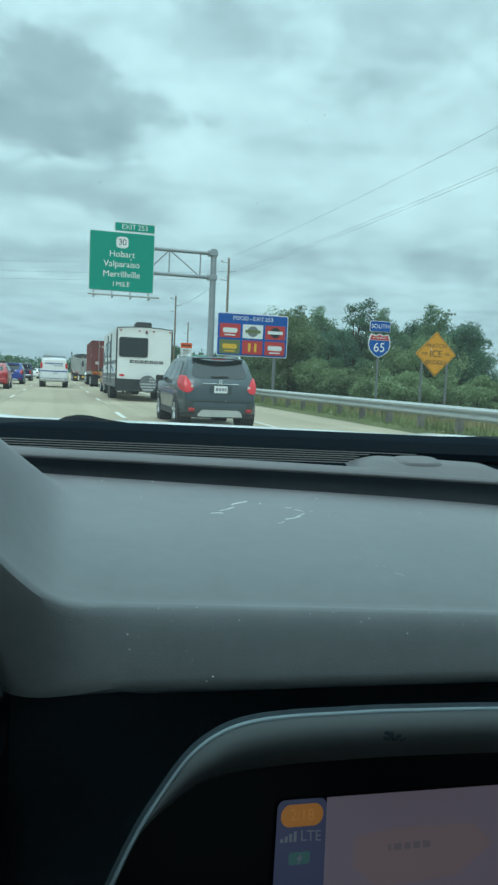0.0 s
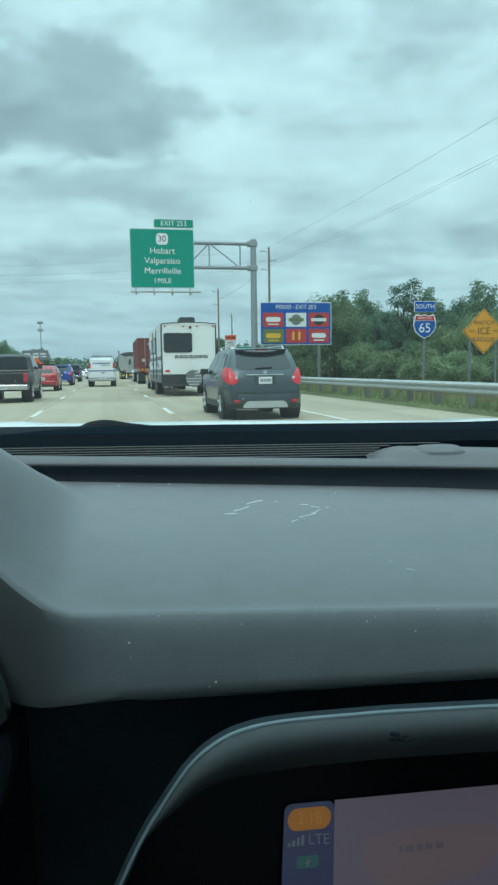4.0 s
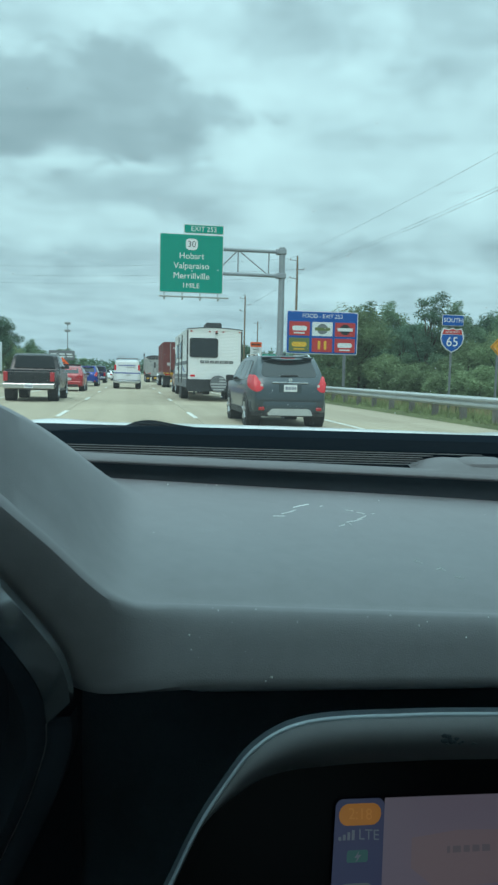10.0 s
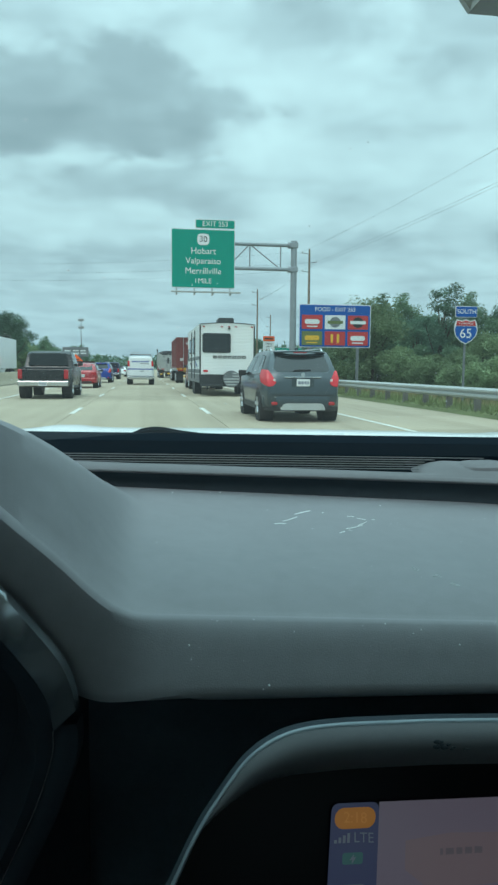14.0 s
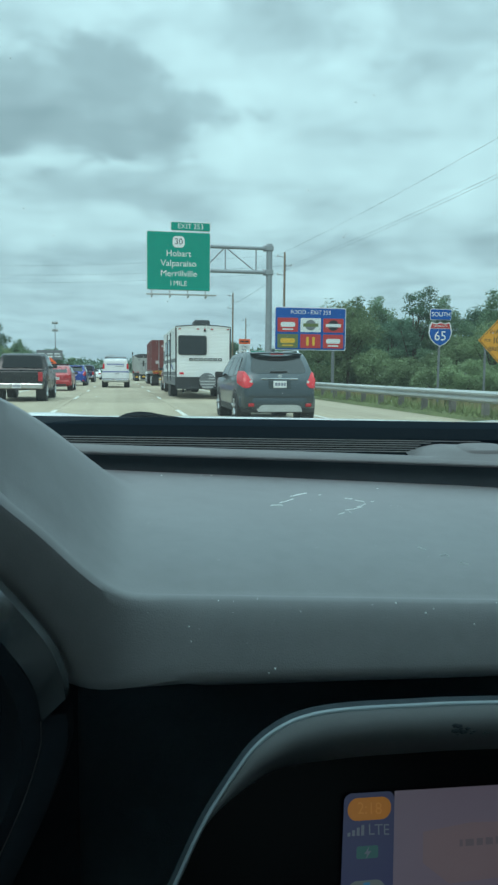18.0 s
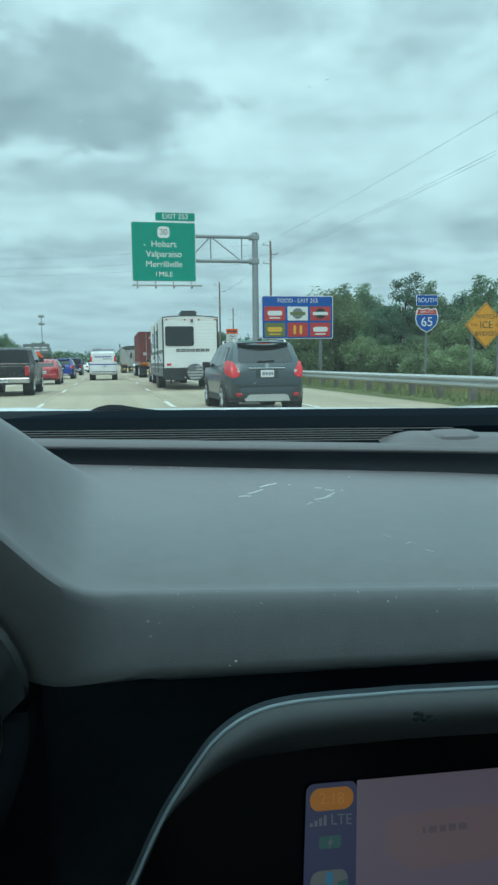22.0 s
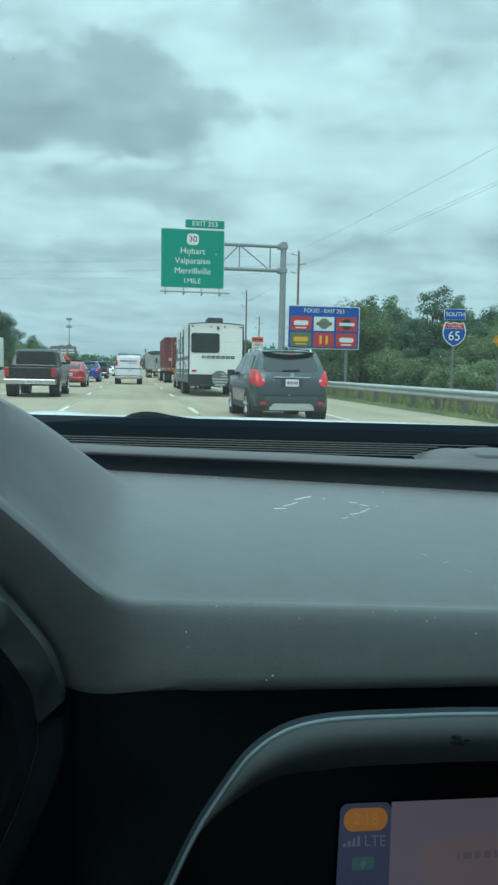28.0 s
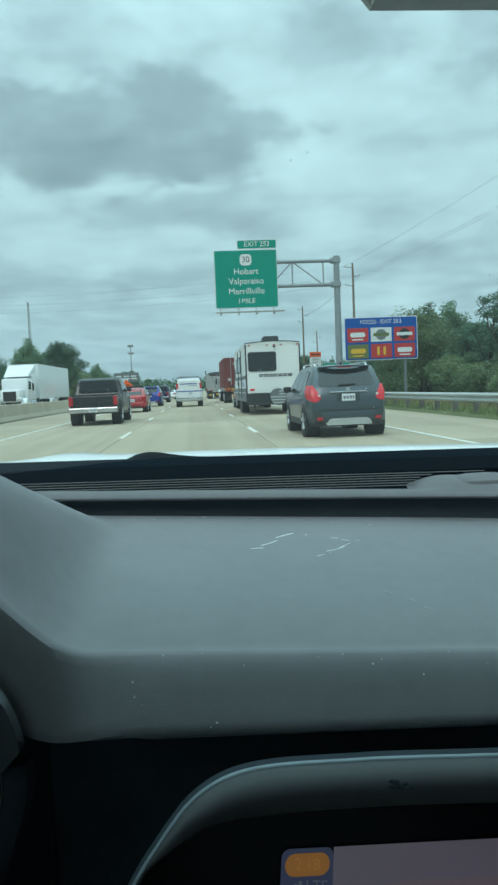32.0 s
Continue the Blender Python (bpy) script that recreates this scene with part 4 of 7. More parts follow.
# ---- materials of the road and the traffic ----
M.update({
    "joint": mat("road_joint", (0.20, 0.18, 0.145), 0.9, var=0.2, scale=1.5),
    "marking": mat("road_marking", (0.62, 0.61, 0.55), 0.7, var=0.18, scale=3),
    "grass": mat("verge_grass", (0.105, 0.125, 0.045), 0.95, var=0.45, scale=0.12, bump=0.7, bump_scale=5),
    "blade": mat("grass_blade", (0.19, 0.23, 0.09), 0.85, var=0.4, scale=0.6),
    "straw": mat("dry_grass", (0.28, 0.24, 0.12), 0.9, var=0.3, scale=0.8),
    "barrier": mat("barrier_concrete", (0.42, 0.37, 0.28), 0.9, var=0.15, scale=0.8, bump=0.3, bump_scale=30, rand=0.3),
    "galv": mat("galvanised_steel", (0.42, 0.44, 0.43), 0.6, metal=0.35, var=0.12, scale=3, rand=0.2),
    "gantry_steel": mat("dull_galvanised_tube", (0.27, 0.30, 0.32), 0.6, metal=0.2, var=0.12, scale=2),
    "bark": mat("bark", (0.075, 0.06, 0.045), 0.9, var=0.35, scale=5, bump=0.6, bump_scale=20),
    "tyre": mat("tyre_rubber", (0.018, 0.018, 0.019), 0.85, var=0.2, scale=12, bump=0.3, bump_scale=60),
    "rim": mat("alloy_rim", (0.42, 0.43, 0.44), 0.35, metal=0.9, var=0.1, scale=8),
    "car_glass": mat("tinted_car_glass", (0.012, 0.016, 0.017), 0.08, var=0.1, scale=3, spec=0.6),
    "trim_black": mat("car_black_trim", (0.02, 0.02, 0.021), 0.6, var=0.15, scale=8, bump=0.15, bump_scale=200),
    "chrome": mat("chrome", (0.62, 0.63, 0.64), 0.15, metal=1.0, var=0.05, scale=6),
    "tail_red": mat("tail_lamp_red", (0.40, 0.012, 0.018), 0.2, var=0.15, scale=20, coat=0.5),
    "brake_lit": glow("lit_brake_lamp", (0.55, 0.022, 0.032), 0.10),
    "head_lamp": mat("head_lamp_glass", (0.62, 0.66, 0.66), 0.12, metal=0.4, var=0.1, scale=15),
    "plate": mat("number_plate", (0.68, 0.70, 0.70), 0.5, var=0.06, scale=10),
    "plate_ink": mat("plate_ink", (0.20, 0.22, 0.27), 0.6, var=0.1, scale=10),
    "blue_paint": mat("blue_car_paint", (0.010, 0.045, 0.28), 0.25, metal=0.2, var=0.1, scale=2, coat=0.25),
    "navy_paint": mat("navy_car_paint", (0.012, 0.022, 0.07), 0.28, metal=0.2, var=0.1, scale=2, coat=0.25),
    "grey_paint": mat("grey_car_paint", (0.040, 0.058, 0.068), 0.30, metal=0.3, var=0.1, scale=2, coat=0.5),
    "black_paint": mat("black_car_paint", (0.012, 0.013, 0.015), 0.28, metal=0.1, var=0.15, scale=2, coat=0.25),
    "red_paint": mat("red_car_paint", (0.36, 0.016, 0.022), 0.28, metal=0.1, var=0.1, scale=2, coat=0.7),
    "van_white": mat("white_van_paint", (0.76, 0.78, 0.79), 0.35, var=0.05, scale=1.5, coat=0.4),
    "stripe_blue": mat("blue_stripe", (0.03, 0.07, 0.32), 0.4, var=0.08, scale=3),
    "rv_white": mat("white_aluminium_siding", (0.74, 0.76, 0.75), 0.4, var=0.06, scale=0.9),
    "rv_grey": mat("grey_graphics", (0.13, 0.14, 0.15), 0.45, var=0.12, scale=2),
    "rv_dark": mat("dark_skirt", (0.025, 0.028, 0.030), 0.5, var=0.2, scale=3),
    "flag_light": mat("pale_grey_print", (0.36, 0.38, 0.38), 0.6, var=0.08, scale=8),
    "container": mat("oxide_red_container", (0.165, 0.036, 0.034), 0.6, var=0.28, scale=1.6, bump=0.15, bump_scale=20),
    "pale_ink": mat("pale_stencil", (0.48, 0.42, 0.41), 0.7, var=0.2, scale=6),
    "chassis_yellow": mat("yellow_chassis", (0.52, 0.27, 0.02), 0.55, var=0.2, scale=4),
    "alu": mat("dull_aluminium", (0.42, 0.43, 0.42), 0.45, metal=0.5, var=0.18, scale=1.2, rand=0.1),
    "tarp": mat("black_mesh_tarp", (0.05, 0.052, 0.055), 0.85, var=0.2, scale=3, bump=0.5, bump_scale=40),
    "sign_green": mat("sign_green", (0.0, 0.275, 0.205), 0.7, var=0.06, scale=1.5, spec=0.03),
    "sign_white": mat("sign_white", (0.72, 0.74, 0.74), 0.4, var=0.05, scale=3),
    "sign_blue": mat("sign_blue", (0.003, 0.085, 0.36), 0.5, var=0.06, scale=1.5, spec=0.2),
    "sign_red": mat("sign_red", (0.50, 0.03, 0.03), 0.4, var=0.06, scale=3),
    "sign_yellow": mat("sign_amber_yellow", (0.72, 0.30, 0.012), 0.4, var=0.07, scale=3),
    "sign_orange": mat("sign_orange", (0.85, 0.115, 0.015), 0.45, var=0.06, scale=3),
    "sign_black": mat("sign_black", (0.012, 0.012, 0.012), 0.5, var=0.1, scale=5),
    "sign_olive": mat("sign_olive", (0.13, 0.16, 0.05), 0.5, var=0.1, scale=5),
    "sign_gold": mat("sign_gold", (0.75, 0.42, 0.03), 0.5, var=0.1, scale=5),
    "beige_wall": mat("beige_render", (0.42, 0.37, 0.29), 0.85, var=0.1, scale=0.5),
    "roof_grey": mat("flat_roof", (0.20, 0.20, 0.20), 0.8, var=0.1, scale=0.5),
    "steel_dark": mat("weathered_steel", (0.20, 0.21, 0.22), 0.5, metal=0.5, var=0.15, scale=4),
    "wire": mat("cable_black", (0.02, 0.02, 0.02), 0.7, var=0.1, scale=5),
    "flap": mat("mud_flap", (0.03, 0.031, 0.032), 0.8, var=0.2, scale=4),
    "rv_blue": mat("blue_graphics", (0.03, 0.06, 0.25), 0.45, var=0.1, scale=2),
})


def concrete_mat():
    m = mat("road_concrete", (0.365, 0.305, 0.218), 0.85, var=0.12, scale=0.5, bump=0.25, bump_scale=30, rand=0.3)
    t = m.node_tree
    b = t.nodes["Principled BSDF"]
    geo = t.nodes.new("ShaderNodeNewGeometry")
    stretch = t.nodes.new("ShaderNodeMapping")
    stretch.inputs["Scale"].default_value = (1.5, 0.012, 1.0)
    t.links.new(geo.outputs["Position"], stretch.inputs[0])
    n = node(t, "ShaderNodeTexNoise", Scale=1.0, Detail=5.0, Roughness=0.6)
    t.links.new(stretch.outputs[0], n.inputs["Vector"])
    streak = ramp(t, n.outputs[0], [(0.30, (0.80, 0.79, 0.77)), (0.55, (1, 1, 1)), (0.75, (1.0, 0.99, 0.97))])
    old = b.inputs["Base Color"].links[0].from_socket
    t.links.new(mix_color(t, 1.0, old, streak, "MULTIPLY"), b.inputs["Base Color"])
    return m


M["concrete"] = concrete_mat()


def leaf_mat(name, color):
    m = mat(name, color, 0.75, var=0.36, scale=0.9, rand=0.35, spec=0.2)
    t = m.node_tree
    b = t.nodes["Principled BSDF"]
    through_leaf = t.nodes.new("ShaderNodeBsdfTranslucent")
    t.links.new(b.inputs["Base Color"].links[0].from_socket, through_leaf.inputs[0])
    mixer = t.nodes.new("ShaderNodeMixShader")
    mixer.inputs[0].default_value = 0.35
    t.links.new(b.outputs[0], mixer.inputs[1])
    t.links.new(through_leaf.outputs[0], mixer.inputs[2])
    t.links.new(mixer.outputs[0], t.nodes["Material Output"].inputs[0])
    return m


M["leaf_a"] = leaf_mat("leaf_dark", (0.125, 0.215, 0.145))
M["leaf_b"] = leaf_mat("leaf_mid", (0.155, 0.245, 0.145))
M["leaf_c"] = leaf_mat("leaf_olive", (0.180, 0.245, 0.125))

# ---- land ----


def ground_height(x, y):
    a = abs(x + 7.5) - 17
    if -26 < x < 8.75:
        return -0.55
    d = x - 8.75 if x > 0 else -26 - x
    z = -0.03 - 0.07 * min(d, 9) - 0.01 * max(0, min(d - 9, 40))
    z += 0.22 * math.exp(-((d - 0.75) / 0.8) ** 2) * min(1, d / 0.15)
    return z + 0.25 * noise.noise((x * 0.03, y * 0.03, 2.0)) * min(1, d / 8) + 0.05 * noise.noise((x * 0.4, y * 0.4, 5.0)) * min(1, d / 2)


xs = [-1600, -900, -500, -300, -200, -140, -100, -75, -60, -50, -43, -38, -34, -31, -28.5, -27, -26.01, -25.9, 8.7, 8.76, 8.9, 9.1, 9.35, 9.7, 10.1, 10.6, 11, 12.5, 14, 16, 18.5, 21, 25, 30, 36, 43, 52, 65, 80, 100, 140, 200, 300, 500, 900, 1600]
ys = [-120, -60, -30, -10] + list(range(0, 80, 4)) + list(range(80, 200, 10)) + [220, 250, 300, 370, 450, 600, 900, 1400, 2200, 3500]
tagged(finish("ground", sheet([[(x, y, ground_height(x, y)) for x in xs] for y in ys]), M["grass"], smooth=True), "green and straw-coloured grassland beside the motorway", "ground", kind="structure")

LANES = [(-9.05, -5.60), (-5.60, -1.95), (-1.95, 1.70), (1.70, 5.35), (5.35, 8.75)]
ROAD_LEN = 1200
road = tagged(finish("road", box(-9.3, 8.76, -60, ROAD_LEN, -0.5, -0.018), M["joint"]), "pale tan concrete motorway with three lanes and shoulders", "road", kind="structure")
far_lanes = bmesh.new()
for x0, x1 in LANES:
    for y0, y1 in ((-60, -8.5), (117.5, ROAD_LEN)):
        box(x0 + 0.008, x1 - 0.008, y0, y1, -0.4, 0.0, bm=far_lanes)
tagged(part("far_paving", far_lanes, M["concrete"], road), kind="stuff")
tagged(finish("opposite_road", box(-25.9, -10.0, -60, ROAD_LEN, -0.5, 0.0), M["concrete"]), "pale concrete carriageway for the oncoming traffic", "road", kind="structure")


def marking(name, x, y, w, length, label):
    bm = box(x - w / 2, x + w / 2, y, y + length, 0.004, 0.008)
    return tagged(finish(name, bm, M["marking"]), label, "road marking", "lane markings", "structure")


for x in (-1.95, 1.70):
    for i in range(-1, 30):
        marking("lane_dash", x, 7.5 + 12.2 * i, 0.13, 3.05, "worn white dashed lane line on concrete")
marking("edge_line", 5.30, -60, 0.13, ROAD_LEN + 55, "solid white shoulder line on concrete")
marking("edge_line", -5.55, -60, 0.13, ROAD_LEN + 55, "solid pale yellow-white shoulder line on concrete")
marking("edge_line", -12.6, -60, 0.13, ROAD_LEN + 55, "solid white line of the oncoming carriageway")
for i in range(20):
    marking("lane_dash", -16.3, 10 + 12.2 * i, 0.13, 3.05, "worn white dashed line of the oncoming carriageway")

# concrete median barrier, section by section
median = tagged(new("median_barrier"), "tan concrete median barrier in long sections", "barrier", kind="structure")
prof = [(-0.31, 0.0), (-0.31, 0.08), (-0.20, 0.30), (-0.10, 0.86), (-0.07, 0.89), (0.07, 0.89), (0.10, 0.86), (0.20, 0.30), (0.31, 0.08), (0.31, 0.0)]
first = None
for i in range(90):
    y = -30 + 6.1 * i
    if first is None:
        bm = prism([(x - 9.66, z - 0.02) for x, z in prof], "y", 0.015, 6.085)
        first = part("barrier_section", bm, M["barrier"], median)
        first.location.y = y
    else:
        ob = new("barrier_section", first.data)
        ob.parent = median
        ob.location.y = y
tagged(finish("far_barrier", prism([(x - 9.66, z - 0.02) for x, z in prof], "y", 519, ROAD_LEN), M["barrier"], median), kind="stuff")

# steel guard rail
M["post_grey"] = mat("weathered_post", (0.19, 0.175, 0.155), 0.9, var=0.3, scale=6, bump=0.3, bump_scale=60, rand=0.4)
rail_thing = tagged(new("guard_rail"), "galvanised steel W-beam guard rail on timber posts", "guard rail", kind="structure")
wave = [(0.0, 0.0), (0.035, 0.03), (0.085, 0.055), (0.085, 0.10), (0.02, 0.145), (0.02, 0.165), (0.085, 0.21), (0.085, 0.255), (0.035, 0.28), (0.0, 0.31)]
beam_me = post_me = None
for i in range(46):
    y = -6 + 3.81 * i
    if beam_me is None:
        outline = [(-a, b) for a, b in wave] + [(-a + 0.004, b) for a, b in reversed(wave)]
        b = part("beam", prism([(8.98 + u, 0.46 + v) for u, v in outline], "y", 0, 3.83), M["galv"], rail_thing)
        p = part("post", box(9.02, 9.18, 0, 0.15, -0.6, 0.74, 0.008), M["post_grey"], rail_thing)
        beam_me, post_me = b.data, p.data
        b.location.y, p.location.y = y, y + 0.3
    else:
        for nm, me, yy in (("beam", beam_me, y), ("post", post_me, y + 0.3)):
            ob = new(nm, me)
            ob.parent = rail_thing
            ob.location.y = yy
    ob = new("post", post_me)
    ob.parent = rail_thing
    ob.location.y = y + 2.2

# ---- signs ----


def rounded_rect(w, h, r, n=4):
    out = []
    for sx_, sz_, a0 in ((1, 1, 0), (-1, 1, 90), (-1, -1, 180), (1, -1, 270)):
        for k in range(n + 1):
            a = radians(a0 + 90 * k / n)
            out.append((sx_ * (w / 2 - r) + r * math.cos(a), sz_ * (h / 2 - r) + r * math.sin(a)))
    return out


def board(parent, name, w, h, x, z, material, y=0.0, r=0.08, thick=0.02, label=""):
    return part(name, prism([(x + u, z + v) for u, v in rounded_rect(w, h, min(r, w / 2.01, h / 2.01))], "y", y - thick, y), material, parent, label)


def words(parent, text, size, x, z, material, y=-0.026):
    """A line of lettering, each word a part of its own."""
    made = [lettering("lettering", w, size, material, parent, pose(0, y, z) @ FACE_BACK) for w in text.split()]
    wide = [max(v.co.x for v in ob.data.vertices) - min(v.co.x for v in ob.data.vertices) for ob in made]
    u = x - (sum(wide) + 0.32 * size * (len(made) - 1)) / 2
    for ob, w in zip(made, wide):
        ob.matrix_basis = pose(u + w / 2, y, z) @ FACE_BACK
        u += w + 0.32 * size


def bars(parent, x, z, widths, h, material, y=-0.026, gap=0.06):
    total = sum(widths) + gap * (len(widths) - 1)
    x0 = x - total / 2
    for w in widths:
        part("text_bar", box(x0, x0 + w, y - 0.004, y, z - h / 2, z + h / 2), material, parent)
        x0 += w + gap


def post(parent, x, z0, z1, w=0.07, y=0.05):
    return part("sign_post", box(x - w / 2, x + w / 2, y - w / 2, y + w / 2, z0, z1, 0.005), M["steel_dark"], parent)


def gantry_sign():
    s = thing("motorway_sign", "green cantilever motorway exit sign with white lettering on a steel gantry", "road sign", pose(0.65, 54, 0))
    cx = 3.55
    board(s, "panel_edge", 4.60, 4.18, cx, 9.15, M["sign_white"], 0.0, 0.10)
    board(s, "panel", 4.52, 4.10, cx, 9.15, M["sign_green"], -0.022, 0.08, label="green sign panel")
    board(s, "exit_edge", 2.9, 0.66, cx + 0.86, 11.62, M["sign_white"], 0.0, 0.1)
    board(s, "exit_panel", 2.8, 0.56, cx + 0.86, 11.62, M["sign_green"], -0.022, 0.08)
    words(s, "EXIT 253", 0.50, cx + 0.86, 11.62, M["sign_white"], -0.048)
    board(s, "route_shield", 0.86, 0.80, cx, 10.52, M["sign_white"], -0.044, 0.25)
    words(s, "30", 0.60, cx, 10.52, M["sign_black"], -0.068)
    for text, z, size in (("Hobart", 9.68, 0.62), ("Valparaiso", 8.98, 0.62), ("Merrillville", 8.26, 0.62), ("1 MILE", 7.56, 0.50)):
        words(s, text, size, cx, z, M["sign_white"], -0.048)
    part("pole", rod((10.3, 0.35, -0.5), (10.3, 0.35, 10.6), 0.27, 0.22, 16), M["gantry_steel"], s, "tall tapered steel pole", True)
    part("pole_cap", rod((10.3, 0.35, 10.6), (10.3, 0.35, 10.68), 0.25, 0.23, 16), M["gantry_steel"], s)
    for z in (10.35, 8.6):
        part("chord", rod((9.9, 0.35, z), (1.4, 0.35, z), 0.135, n=12), M["gantry_steel"], s, "thick grey steel tube", True)
        part("flange", rod((9.96, 0.35, z), (9.86, 0.35, z), 0.24, n=12), M["gantry_steel"], s)
        part("clamp", box(9.96, 10.58, 0.08, 0.62, z - 0.19, z + 0.19, 0.04), M["gantry_steel"], s, "bolted collar round the pole")
    for x in (7.0, 9.3):
        part("web_brace", rod((x, 0.35, 8.6), (x, 0.35, 10.35), 0.05, n=8), M["gantry_steel"], s)
    for x0, x1 in ((7.0, 5.3), (7.0, 9.3)):
        part("web_brace", rod((x0, 0.35, 10.35), (x1, 0.35, 8.6), 0.045, n=8), M["gantry_steel"], s)
    for x in np.arange(1.6, 5.8, 1.3):
        part("bracket", box(x - 0.04, x + 0.04, -0.75, 0.25, 6.55, 6.66, 0.01), M["galv"], s)
        part("hanger", box(x - 0.04, x + 0.04, 0.05, 0.13, 6.6, 11.2, 0.01), M["galv"], s)
    part("walkway", box(1.2, 6.2, -0.85, -0.55, 6.66, 6.76, 0.02), M["galv"], s)


gantry_sign()


def food_sign():
    s = thing("food_sign", "blue roadside food sign with six restaurant logo panels on posts", "road sign", pose(12.0, 46, ground_height(12, 46)))
    z0 = 2.9
    board(s, "panel_edge", 4.7, 2.72, 0, z0 + 1.36, M["sign_white"], 0.0, 0.1)
    board(s, "panel", 4.6, 2.62, 0, z0 + 1.36, M["sign_blue"], -0.022, 0.09, label="blue sign panel")
    words(s, "FOOD - EXIT 253", 0.36, 0, z0 + 2.40, M["sign_white"], -0.048)
    kinds = [("sign_red", "sign_white"), ("sign_white", "steel_dark"), ("sign_red", "sign_black"), ("sign_olive", "sign_gold"), ("sign_red", "sign_gold"), ("sign_red", "sign_white")]
    for i, (a, b) in enumerate(kinds):
        x, z = -1.5 + 1.5 * (i % 3), z0 + 1.60 - 1.02 * (i // 3)
        p = board(s, "logo_panel", 1.34, 0.88, x, z, M[a], -0.044, 0.04)
        if i in (0, 3, 5):
            part("logo_shape", prism([(x + u, z + v + 0.02) for u, v in rounded_rect(0.95, 0.30, 0.12)], "y", -0.072, -0.066), M[b], s)
            part("logo_shape", box(x - 0.35, x + 0.35, -0.072, -0.066, z - 0.32, z - 0.24), M[b], s)
        elif i == 4:
            for k in (-0.20, 0.20):
                part("logo_shape", prism([(x + k + u, z + v) for u, v in rounded_rect(0.16, 0.56, 0.07)], "y", -0.072, -0.066), M[b], s)
        else:
            ring = [(x + 0.36 * math.cos(t), z + 0.34 * math.sin(t)) for t in np.linspace(0, 2 * math.pi, 21)[:-1]]
            part("logo_shape", prism(ring, "y", -0.070, -0.066), M[b], s)
            part("logo_shape", box(x - 0.5, x + 0.5, -0.078, -0.072, z - 0.10, z + 0.10), M["sign_white" if i == 2 else "sign_olive"], s)
    for x in (-1.55, 1.55):
        post(s, x, -0.3, z0 + 2.6, 0.16, 0.12)


food_sign()


def interstate_sign():
    s = thing("interstate_sign", "blue and red interstate route marker with direction plate on a post", "road sign", pose(12.0, 26.5, ground_height(12.0, 26.5)))
    board(s, "direction_plate", 0.86, 0.42, 0, 3.72, M["sign_white"], 0.0, 0.05)
    board(s, "direction_face", 0.82, 0.38, 0, 3.72, M["sign_blue"], -0.022, 0.04)
    words(s, "SOUTH", 0.23, 0, 3.72, M["sign_white"], -0.046)
    right = [(0, 0.46), (0.17, 0.40), (0.36, 0.46), (0.44, 0.30), (0.47, 0.05), (0.40, -0.18), (0.22, -0.36), (0, -0.47)]
    shield = right + [(-x, z) for x, z in right[-2:0:-1]]
    part("shield_edge", prism([(x, z + 2.98) for x, z in shield], "y", -0.02, 0), M["sign_white"], s)
    part("shield_face", prism([(x, z + 2.98) for x, z in ((-0.405, 0.20), (0.405, 0.20), (0.435, 0.05), (0.37, -0.165), (0.205, -0.33), (0, -0.435), (-0.205, -0.33), (-0.37, -0.165), (-0.435, 0.05))] , "y", -0.03, -0.022), M["sign_blue"], s, "blue shield")
    top = [(-0.40, 0.22), (0.40, 0.22), (0.345, 0.41), (0.17, 0.365), (0, 0.42), (-0.17, 0.365), (-0.345, 0.41)]
    part("shield_band", prism([(x, z + 2.98) for x, z in top], "y", -0.034, -0.022), M["sign_red"], s, "red band")
    words(s, "INTERSTATE", 0.10, 0, 3.275, M["sign_white"], -0.04)
    words(s, "65", 0.50, 0, 2.90, M["sign_white"], -0.036)
    post(s, 0, -0.3, 3.9)


interstate_sign()


def ice_sign():
    s = thing("ice_warning_sign", "amber diamond warning sign about icy bridges on two posts", "road sign", pose(14.4, 26.4, ground_height(14.4, 26.4)))
    for k, y, m in ((0.88, 0.0, "sign_yellow"), (0.83, -0.022, "sign_black"), (0.805, -0.027, "sign_yellow")):
        part("diamond_face", prism([(0, 2.95 + k), (k, 2.95), (0, 2.95 - k), (-k, 2.95)], "y", y - (0.02 if y == 0 else 0.004), y), M[m], s)
    for text, z, size in (("WATCH", 3.27, 0.24), ("ICE", 2.95, 0.38), ("BRIDGES", 2.62, 0.24)):
        words(s, text, size, 0, z, M["sign_black"], -0.034)
    words(s, "FOR", 0.15, -0.50, 2.95, M["sign_black"], -0.034)
    words(s, "ON", 0.15, 0.50, 2.95, M["sign_black"], -0.034)
    for x in (-0.55, 0.55):
        post(s, x, -0.3, 2.7, 0.07)


ice_sign()


def speed_sign(x, y):
    s = thing("speed_limit_sign", "white speed limit sign with orange work zone plate", "road sign", pose(x, y, ground_height(x, y)))
    board(s, "orange_plate", 0.92, 0.40, 0, 3.55, M["sign_orange"], 0.0, 0.04)
    bars(s, 0, 3.55, (0.32, 0.32), 0.11, M["sign_black"])
    board(s, "face", 0.92, 1.2, 0, 2.72, M["sign_white"], 0.0, 0.05)
    words(s, "SPEED", 0.20, 0, 3.15, M["sign_black"], -0.026)
    words(s, "LIMIT", 0.20, 0, 2.93, M["sign_black"], -0.026)
    words(s, "55", 0.56, 0, 2.50, M["sign_black"], -0.026)
    post(s, 0, -0.3, 3.6)


speed_sign(9.75, 58)


